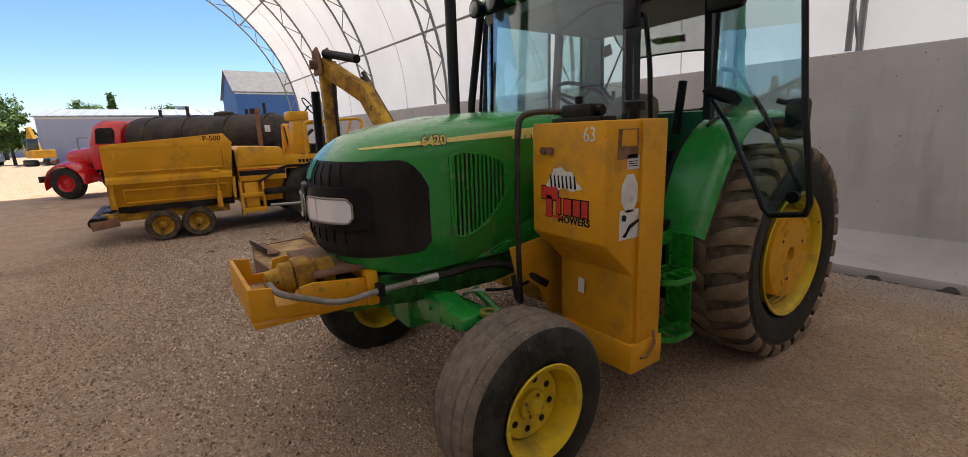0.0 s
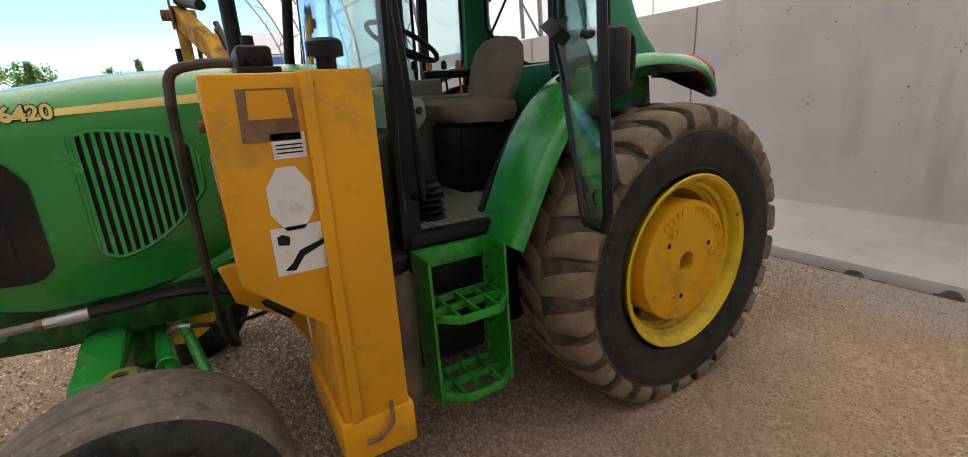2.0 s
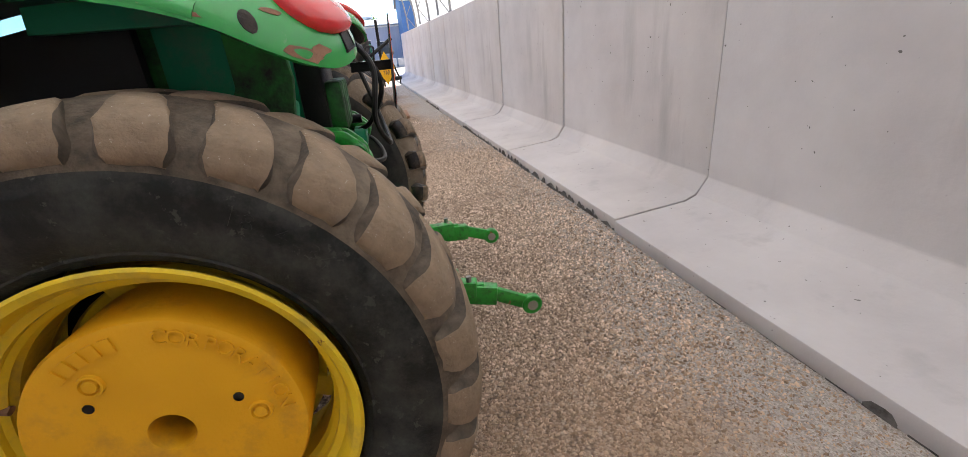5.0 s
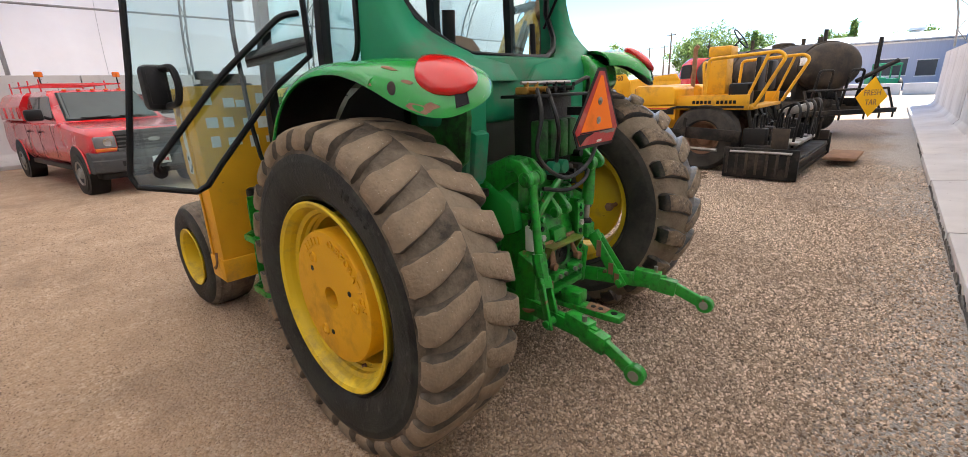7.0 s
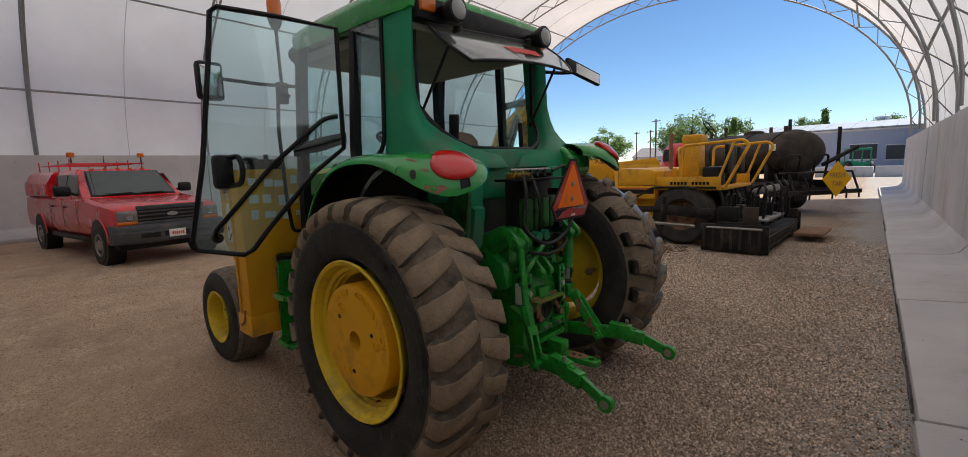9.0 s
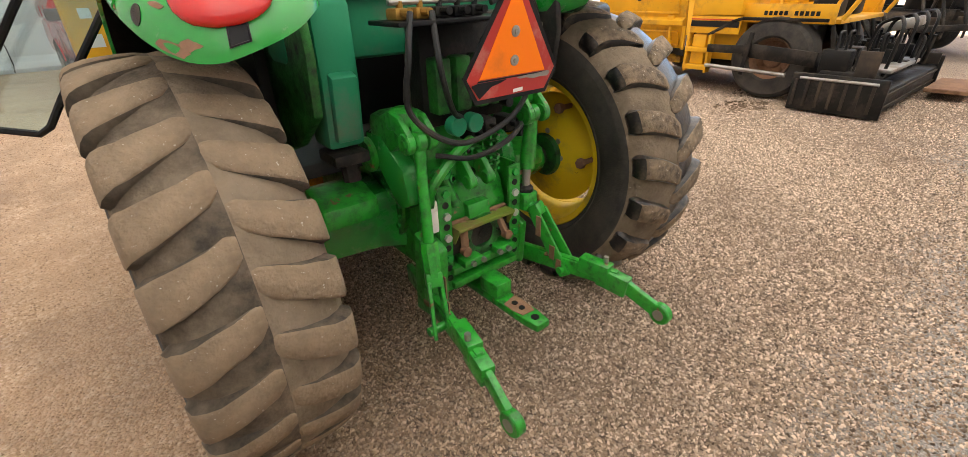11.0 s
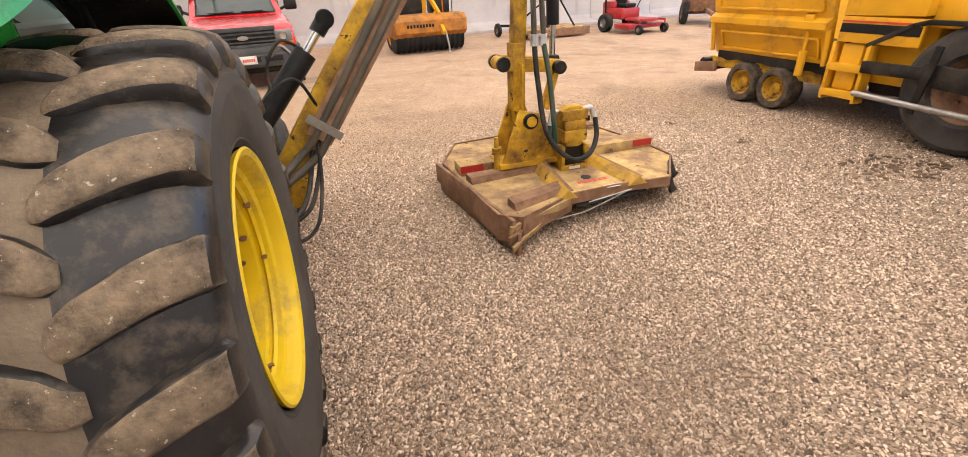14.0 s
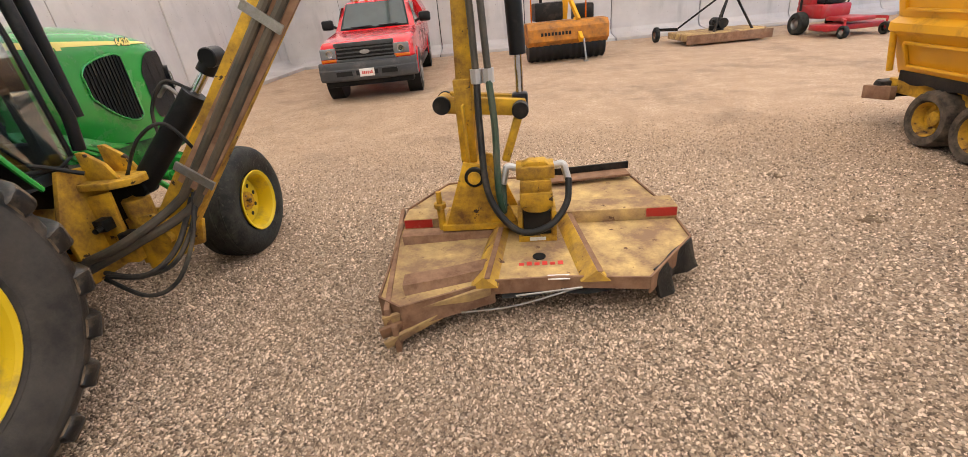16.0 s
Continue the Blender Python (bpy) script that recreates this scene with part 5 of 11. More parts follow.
bm = B()
rows = []
for y, hw, z0, z1 in ((-0.045, 0.67, 2.665, 2.69), (-0.035, 0.70, 2.60, 2.715), (0.0, 0.728, 2.575, 2.735), (0.08, 0.752, 2.57, 2.755), (0.3, 0.765, 2.57, 2.78), (0.9, 0.765, 2.57, 2.78), (1.28, 0.75, 2.58, 2.755), (1.37, 0.70, 2.59, 2.71), (1.41, 0.60, 2.61, 2.66)):
    row = []
    for i in range(13):
        t = math.pi * i / 12
        c, s_ = math.cos(t), math.sin(t)
        row.append((hw * (abs(c) ** 0.45) * (1 if c > 0 else -1), y, z0 + 0.4 * (z1 - z0) + 0.6 * (z1 - z0) * s_ ** 0.6))
    row += [(-hw * 0.97, y, z0), (0, y, z0), (hw * 0.97, y, z0)]
    rows.append(row)
loft(bm, rows)
part("roof", bm, GREEN, tractor, "rounded green cab roof", 45)
bm = B()
box(bm, (-0.66, 0.03, 2.49), (0.66, 1.36, 2.575), 0.03)
part("headliner", bm, GREYP, tractor)

# fixed glass: windscreen, right side
bm = B()
rows = []
for k in range(25):
    x = -0.775 + 1.55 * k / 24
    y = 1.44 - 0.105 * abs(x / 0.775) ** 3.2
    rows.append([(x, y, 1.16), (x * 0.985, y - 0.01, 1.75), (x * 0.92, y - 0.04, 2.59), (x * 0.92, y - 0.048, 2.59), (x * 0.985, y - 0.018, 1.75), (x, y - 0.008, 1.16)])
loft(bm, rows)
wind = part("windscreen", bm, GLASS, tractor, "tinted windscreen", 60)
wind.visible_shadow = False
bm = B()
prism(bm, [(0.56, 1.62), (0.70, 1.34), (0.88, 1.12), (1.30, 1.06), (1.38, 1.10), (1.36, 1.7), (1.27, 2.57), (0.55, 2.57)], "x", 0.776, 0.784)
wr = part("right_door", bm, GLASS_DARK, tractor, "closed dark tinted right cab door")
wr.visible_shadow = False
bm = B()
tube(bm, [(0.782, y, z) for y, z in [(0.56, 1.62), (0.70, 1.34), (0.88, 1.12), (1.30, 1.06), (1.38, 1.10), (1.36, 1.7), (1.27, 2.57), (0.55, 2.57)]], 0.014, 8, close=True)
part("door_frame", bm, BLACK, wr)
bm = B()
tube(bm, [(0.80, 1.43, 1.12), (0.82, 1.44, 1.3), (0.80, 1.42, 1.9), (0.73, 1.35, 2.58)], 0.032, 12)
part("corner_pipe", bm, BLACK, tractor, "black pipe on the cab corner")
bm = B()
box(bm, (-0.72, 1.28, 1.0), (0.72, 1.36, 1.20), 0.02)
part("firewall", bm, BLACK, tractor)

bm = B()
prism(bm, [(1.30, 0.96), (1.46, 1.0), (1.44, 1.40), (1.36, 1.48), (1.30, 1.50)], "x", -0.44, -0.70, 0.02)
part("cowl_side", bm, GREASE_SHADE, tractor, "dark cab cowl")
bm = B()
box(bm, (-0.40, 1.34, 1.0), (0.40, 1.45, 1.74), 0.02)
part("cowl", bm, GREASE_SHADE, tractor, "dark gap panel between hood and cab")
bm = B()
hose(bm, [(-0.42, 1.42, 1.66), (-0.44, 1.40, 1.4), (-0.46, 1.40, 1.1), (-0.45, 1.44, 0.95)], 0.022, 8)
part("cowl_hose", bm, HOSE, tractor)
# rear window swung up on struts, bowed glass
mrw = pose(0, -0.055, 2.545, 37, -3.5, 0)


def rear_glass(u, v, off=0.0):
    """A point of the bowed rear window: u across from -1 to 1, v from hinge 0 to tail 1."""
    half = 0.575 + 0.03 * math.sin(math.pi * v) - 0.05 * v ** 4
    return mrw @ Vector((u * half, -0.385 * v, off + 0.035 * (1 - u * u) * v - 0.03 * v * v))


bm = B()
rows = [[rear_glass(-1 + 2 * k / 16, v / 8) for k in range(17)] + [rear_glass(1 - 2 * k / 16, v / 8, 0.006) for k in range(17)] for v in range(9)]
loft(bm, rows)
rw = part("rear_window", bm, GLASS_REAR, tractor, "tinted milky rear window swung open under the roof", 60)
rw.visible_shadow = False
bm = B()
rim_line = [rear_glass(-1 + k / 6, 0, 0.003) for k in range(13)] + [rear_glass(1, v / 6, 0.003) for v in range(1, 6)] + [rear_glass(1 - k / 6, 1, 0.003) for k in range(13)] + [rear_glass(-1, 1 - v / 6, 0.003) for v in range(1, 6)]
tube(bm, rim_line, 0.010, 6, close=True)
part("rear_window_trim", bm, BLACK, rw)
bm = B()
rows = [[rear_glass(-0.16 + 0.60 * k / 8, 0.50 + 0.02 * (k % 2), 0.010) for k in range(9)], [rear_glass(-0.10 + 0.52 * k / 8, 0.74 - 0.02 * (k % 3), 0.010) for k in range(9)]]
loft(bm, rows, closed=False, caps=False)
part("sticker", bm, REDINK, rw, "torn red warning sticker")
for sg in (-1, 1):
    bm = B()
    rod(bm, (sg * 0.565, 0.06, 1.98), rear_glass(sg * 0.93, 0.55), 0.009)
    part("gas_strut", bm, BLACK, tractor)
    bm = B()
    lathe(bm, [(-0.02, 0), (-0.02, 0.02), (0.015, 0.03), (0.022, 0.018), (0.022, 0)], rear_glass(sg * 0.62, 0.10, 0.012), "z", 14)
    part("glass_hinge", bm, BLACK, rw)
bm = B()
opening = [(0.14, 1.785), (0.32, 1.79), (0.43, 1.835), (0.51, 1.905), (0.55, 1.97), (0.58, 2.06), (0.585, 2.30), (0.58, 2.56)]
loop = opening + [(-x, z) for x, z in reversed(opening)]
tube(bm, [(x, 0.055 - 0.20 * max(0.0, 2.05 - z) / 0.27, z) for x, z in loop], 0.017, 6, close=True)
part("rear_window_frame", bm, BLACK, tractor)
bm = B()
box(bm, (-0.60, -0.20, 1.45), (0.60, 0.0, 1.785), 0.04)
part("rear_cowl", bm, GREEN_DARK, tractor, "green panel below the rear window")

# lamps on the rear of the roof
bm = B()
box(bm, (-0.645, -0.056, 2.535), (0.645, 0.05, 2.672), 0.02)
part("roof_rear_trim", bm, BLACK, tractor, "black recess under the roof edge")
for sg in (-1, 1):
    bm = B()
    box(bm, (sg * 0.575 - 0.055, -0.085, 2.577), (sg * 0.575 + 0.055, -0.05, 2.655), 0.01)
    part("marker_lamp", bm, LAMP_A, tractor, "amber marker lamp")
    bm = B()
    c = Vector((sg * 0.44, -0.145, 2.59))
    lathe(bm, [(0.05, 0), (0.05, 0.055), (-0.03, 0.078), (-0.045, 0.075), (-0.05, 0.06)], c, "y", 24)
    wl = part("work_lamp", bm, BLACK, tractor, "round black work lamp")
    bm = B()
    lathe(bm, [(-0.042, 0.066), (-0.055, 0.05), (-0.06, 0.0)], c, "y", 24)
    part("lamp_lens", bm, LAMP_G, wl)
    bm = B()
    box(bm, (c.x - 0.06, -0.12, 2.59), (c.x + 0.02, -0.05, 2.615), 0.004)
    part("lamp_bracket", bm, BLACK, wl)
bm = B()
box(bm, (0.40, -0.11, 2.515), (0.50, -0.056, 2.535), 0.003)
part("sticker", bm, REDINK, tractor)

for x in (-0.62, -0.40, 0.40, 0.62):
    bm = B()
    c = Vector((x, 1.44, 2.60))
    lathe(bm, [(-0.05, 0), (-0.05, 0.05), (0.03, 0.07), (0.045, 0.068), (0.05, 0.055)], c, "y", 20)
    wl = part("work_lamp", bm, BLACK, tractor, "round black work lamp")
    bm = B()
    lathe(bm, [(0.042, 0.06), (0.055, 0.045), (0.06, 0.0)], c, "y", 20)
    part("lamp_lens", bm, LAMP_G, wl)

# interior
bm = B()
rows = []
for z, y0, y1, hw in ((1.46, 0.34, 0.80, 0.24), (1.51, 0.32, 0.84, 0.25), (1.56, 0.33, 0.84, 0.245), (1.59, 0.38, 0.78, 0.21)):
    rows.append([(hw * math.copysign(abs(math.cos(t)) ** 0.5, math.cos(t)), (y0 + y1) / 2 + (y1 - y0) / 2 * math.copysign(abs(math.sin(t)) ** 0.5, math.sin(t)), z) for t in [math.tau * i / 20 for i in range(20)]])
loft(bm, rows)
seat = part("seat_cushion", bm, SEAT, tractor, "worn brown fabric seat", 60)
bm = B()
rows = []
for i, (z, y, hw, d) in enumerate(((1.55, 0.42, 0.21, 0.07), (1.64, 0.40, 0.245, 0.085), (1.78, 0.36, 0.255, 0.085), (1.87, 0.34, 0.235, 0.07), (1.92, 0.33, 0.17, 0.05), (1.935, 0.33, 0.08, 0.03))):
    rows.append([(hw * math.copysign(abs(math.cos(t)) ** 0.6, math.cos(t)), y + d * math.sin(t), z) for t in [math.tau * k / 18 for k in range(18)]])
loft(bm, rows)
part("seat_back", bm, SEAT, tractor, "worn dark fabric seat back", 60)
bm = B()
box(bm, (-0.20, 0.38, 1.05), (0.20, 0.74, 1.44), 0.03)
part("seat_base", bm, BLACK, tractor)
bm = B()
box(bm, (0.26, 0.40, 1.72), (0.34, 0.72, 1.77), 0.02)
box(bm, (0.27, 0.34, 1.66), (0.33, 0.42, 1.78), 0.025)
part("armrest", bm, BLACK, tractor)
bm = B()
prism(bm, [(1.31, 1.22), (1.31, 1.66), (1.24, 1.67), (1.06, 1.60), (1.05, 1.52), (1.16, 1.40), (1.19, 1.08), (1.31, 1.06)], "x", -0.46, 0.20, 0.02)
dash = part("dashboard", bm, GREYP, tractor, "beige grey plastic dash with sloping top")
bm = B()
prism(bm, [(1.27, 1.70), (1.10, 1.80), (1.02, 1.79), (1.03, 1.74), (1.22, 1.66)], "x", -0.20, 0.18, 0.015)
part("instrument_pod", bm, GREYP, dash, "wedge shaped instrument pod")
bm = B()
prism(bm, [(1.235, 1.672), (1.075, 1.611), (1.075, 1.616), (1.235, 1.677)], "x", -0.40, -0.30, 0)
part("dash_vent", bm, INK_SHADE, dash)
for k in range(3):
    bm = B()
    disc(bm, (-0.462, 1.20 - 0.05 * k, 1.53 + 0.012 * k), 0.016, 0.03, "x", 12, 0.003)
    part("dash_knob", bm, STEEL if k == 1 else BLACK, dash)
bm = B()
prism(bm, [(1.20, 1.08), (1.17, 1.36), (1.02, 1.10)], "x", -0.40, -0.06, 0.02)
part("pedal_shroud", bm, BLACK, dash)
for k in range(3):
    bm = B()
    hose(bm, [(0.02 + 0.05 * k, 1.05, 1.55), (0.03 + 0.06 * k, 0.98, 1.40), (0.06 + 0.05 * k, 1.02, 1.22), (0.08 + 0.05 * k, 1.06, 1.08)], 0.009, 6, 6)
    part("wiring_loom", bm, HOSE, dash)
for k in range(3):
    bm = B()
    x = -0.34 + 0.22 * k
    beam(bm, (x, 1.18, 1.25), (x, 1.0, 1.12), 0.02, 0.015)
    box(bm, (x - 0.035, 0.96, 1.10), (x + 0.035, 1.02, 1.125), 0.006)
    part("pedal", bm, GREASE_SHADE, dash)
bm = B()
mw = pose(-0.02, 0.97, 1.90, 28, 0, 0)
tube(bm, [mw @ Vector((0.20 * math.cos(t), 0.20 * math.sin(t), 0)) for t in [math.tau * i / 28 for i in range(28)]], 0.014, 8, close=True)
for t in (0.5, 2.6, 4.7):
    rod(bm, mw @ Vector((0, 0, -0.03)), mw @ Vector((0.195 * math.cos(t), 0.195 * math.sin(t), 0)), 0.012)
rod(bm, mw @ Vector((0, 0, -0.02)), (0, 1.14, 1.58), 0.025)
part("steering_wheel", bm, BLACK, tractor, "black steering wheel")
bm = B()
box(bm, (0.30, 0.10, 1.05), (0.70, 0.95, 1.62), 0.05)
box(bm, (0.36, 0.55, 1.60), (0.60, 0.95, 1.72), 0.03)
part("side_console", bm, GREYP, tractor, "grey side console with levers")
for k in range(5):
    bm = B()
    y = 0.35 + 0.11 * k
    rod(bm, (0.48, y, 1.60), (0.46, y + 0.03, 1.80), 0.008)
    lathe(bm, [(1.78, 0), (1.785, 0.02), (1.82, 0.022), (1.84, 0.012), (1.845, 0)], (0.46, y + 0.03, 0), "z", 10)
    part("control_lever", bm, BLACK if k % 2 else LAMP_A, tractor)
bm = B()
lathe(bm, [(1.05, 0), (1.05, 0.075)] + [q for k in range(6) for q in ((1.065 + 0.03 * k, 0.078 - 0.003 * k), (1.08 + 0.03 * k, 0.060 - 0.003 * k))] + [(1.25, 0.05), (1.25, 0)], (-0.56, 1.13, 0), "z", 20)
rod(bm, (-0.56, 1.13, 1.24), (-0.52, 1.20, 1.42), 0.03)
part("steering_boot", bm, BLACK, tractor)
bm = B()
rod(bm, (0.45, 0.05, 1.62), (0.44, 0.06, 2.0), 0.018)
part("belt_post", bm, BLACK, tractor)
bm = B()
rod(bm, (-0.25, 0.10, 1.6), (-0.27, 0.06, 2.02), 0.035)
part("belt_post", bm, BLACK, tractor)

# open door
HINGE = Vector((-0.765, 0.53, 0))
OUT = Vector((-0.86, 0.51, 0)).normalized()


def door_pt(u, z, off=0.0):
    return HINGE + OUT * u + Vector((0, 0, z)) + Vector((OUT.y, -OUT.x, 0)) * off


DOOR = [(0.05, 2.57), (0.40, 2.625), (0.72, 2.66), (0.76, 2.63), (0.80, 2.30), (0.88, 1.75), (0.98, 1.27), (0.96, 1.21), (0.70, 1.16), (0.645, 1.19), (0.55, 1.31), (0.42, 1.46), (0.24, 1.67), (0.05, 1.82)]
bm = B()
n = len(DOOR)
vs = [door_pt(u, z, 0.004) for u, z in DOOR] + [door_pt(u, z, -0.004) for u, z in DOOR]
solid(bm, [tuple(range(n)), tuple(range(2 * n - 1, n - 1, -1))] + [(i, n + i, n + (i + 1) % n, (i + 1) % n) for i in range(n)], vs)
door = part("cab_door", bm, GLASS, tractor, "open tinted glass cab door in a black frame")
door.visible_shadow = False
bm = B()
tube(bm, [door_pt(u, z) for u, z in DOOR], 0.016, 8, close=True)
part("door_frame", bm, BLACK, door)
bm = B()
bent(bm, [door_pt(0.08, 2.02, -0.03), door_pt(0.16, 2.0, -0.08), door_pt(0.48, 1.72, -0.07), door_pt(0.84, 1.32, -0.06), door_pt(0.84, 1.28, -0.02)], 0.015, 8, 0.08)
part("grab_bar", bm, BLACK, door, "black grab bar across the door")
bm = B()
disc(bm, door_pt(0.84, 1.28, -0.02), 0.032, 0.03, "y", 14)
part("door_knob", bm, BLACK, door)
bm = B()
rows = []
for u, h in ((0.05, 0.035), (0.2, 0.045), (0.38, 0.035)):
    c = door_pt(u - 0.02, 1.90 - u * 0.25, 0.02)
    rows.append([c + Vector((0, 0, h)), c + Vector((OUT.y, -OUT.x, 0)) * 0.05, c - Vector((0, 0, h)), c - Vector((OUT.y, -OUT.x, 0)) * 0.03])
loft(bm, rows)
part("hinge_cover", bm, BLACK, tractor)
# hand rail on the front pillar
bm = B()
bent(bm, [(-0.77, 1.34, 2.25), (-0.85, 1.36, 2.28), (-0.88, 1.34, 2.0), (-0.88, 1.30, 1.45), (-0.86, 1.28, 1.22), (-0.77, 1.29, 1.22)], 0.014, 8, 0.06)
part("hand_rail", bm, BLACK, tractor, "black hand rail")

# mirrors and beacon on an arm
bm = B()
bent(bm, [(-0.72, 1.34, 2.33), (-0.95, 1.40, 2.33), (-1.30, 1.40, 2.34)], 0.013, 8)
part("mirror_arm", bm, BLACK, tractor)
for nm, c, h, w in (("upper_mirror", (-1.31, 1.36, 2.31), 0.13, 0.085), ("lower_mirror", (-1.45, 0.85, 1.685), 0.105, 0.057)):
    bm = B()
    box(bm, (c[0] - w, c[1] - 0.02, c[2] - h), (c[0] + w, c[1] + 0.06, c[2] + h), 0.03)
    mi_ = part(nm, bm, BLACK, tractor, "black framed wing mirror")
    bm = B()
    box(bm, (c[0] - w + 0.022, c[1] - 0.0225, c[2] - h + 0.03), (c[0] + w - 0.022, c[1] - 0.019, c[2] + h - 0.03), 0.001)
    part("mirror_glass", bm, CHROME if nm == "upper_mirror" else BLACK, mi_)
bm = B()
bent(bm, [(-1.42, 0.84, 1.77), (-1.40, 0.73, 1.775), (-1.39, 0.715, 1.70), (-1.40, 0.73, 1.61), (-1.42, 0.84, 1.60)], 0.016, 10, 0.04)
part("mirror_grip", bm, BLACK, tractor, "grey plastic grip loop beside the mirror")
bm = B()
bent(bm, [door_pt(0.70, 1.78, 0.02), door_pt(0.74, 1.76, -0.03), (-1.43, 0.88, 1.72)], 0.014, 8)
part("mirror_arm", bm, BLACK, tractor)
bm = B()
rod(bm, (-0.80, 1.40, 2.33), (-0.80, 1.42, 2.78), 0.012)
box(bm, (-0.84, 1.38, 2.20), (-0.76, 1.43, 2.36), 0.006)
bx = part("beacon_post", bm, BLACK, tractor)
bm = B()
lathe(bm, [(2.76, 0), (2.76, 0.03), (2.81, 0.05), (2.84, 0.055), (2.84, 0)], (-0.80, 1.42, 0), "z", 18)
part("beacon_base", bm, BLACK, tractor)
bm = B()
lathe(bm, [(2.84, 0.05), (2.93, 0.053), (2.99, 0.047), (3.02, 0.03), (3.03, 0)], (-0.80, 1.42, 0), "z", 18)
part("beacon_lens", bm, LAMP_A, tractor, "amber rotating beacon lens")
bm = B()
beam(bm, (0.70, -0.20, 2.435), (1.13, -0.24, 2.355), 0.035, 0.105, (0, 0.12, 1), 0.012)
rm = part("right_mirror", bm, BLACK, tractor, "black framed mirror reflecting the sky")
bm = B()
beam(bm, (0.80, -0.227, 2.414), (1.11, -0.257, 2.356), 0.004, 0.078, (0.0, 0.12, 1))
part("mirror_glass", bm, CHROME, rm)
bm = B()
bent(bm, [(0.72, 0.05, 2.42), (0.80, -0.06, 2.40), (0.90, -0.19, 2.40)], 0.014, 8)
part("mirror_arm", bm, BLACK, tractor)

# fenders with tail lamps
ARC = curve_pts([(0, y, z) for y, z in ((0.955, 0.98), (0.91, 1.06), (0.79, 1.29), (0.65, 1.495), (0.51, 1.615), (0.37, 1.68), (0.22, 1.71), (0.04, 1.718), (-0.09, 1.708), (-0.18, 1.695), (-0.28, 1.66))], 5)
LIP = [(1.02, -0.04, 1.672), (1.02, -0.18, 1.64), (1.012, -0.29, 1.60), (0.98, -0.39, 1.545), (0.93, -0.475, 1.505), (0.86, -0.535, 1.495), (0.77, -0.57, 1.52), (0.66, -0.56, 1.56), (0.57, -0.50, 1.61), (0.53, -0.40, 1.62)]
CREST = [(0.93, -0.04, 1.722), (0.87, -0.16, 1.728), (0.83, -0.24, 1.726), (0.80, -0.30, 1.72), (0.77, -0.33, 1.716), (0.74, -0.345, 1.714), (0.71, -0.34, 1.714), (0.67, -0.32, 1.712), (0.63, -0.28, 1.71), (0.60, -0.2, 1.72)]
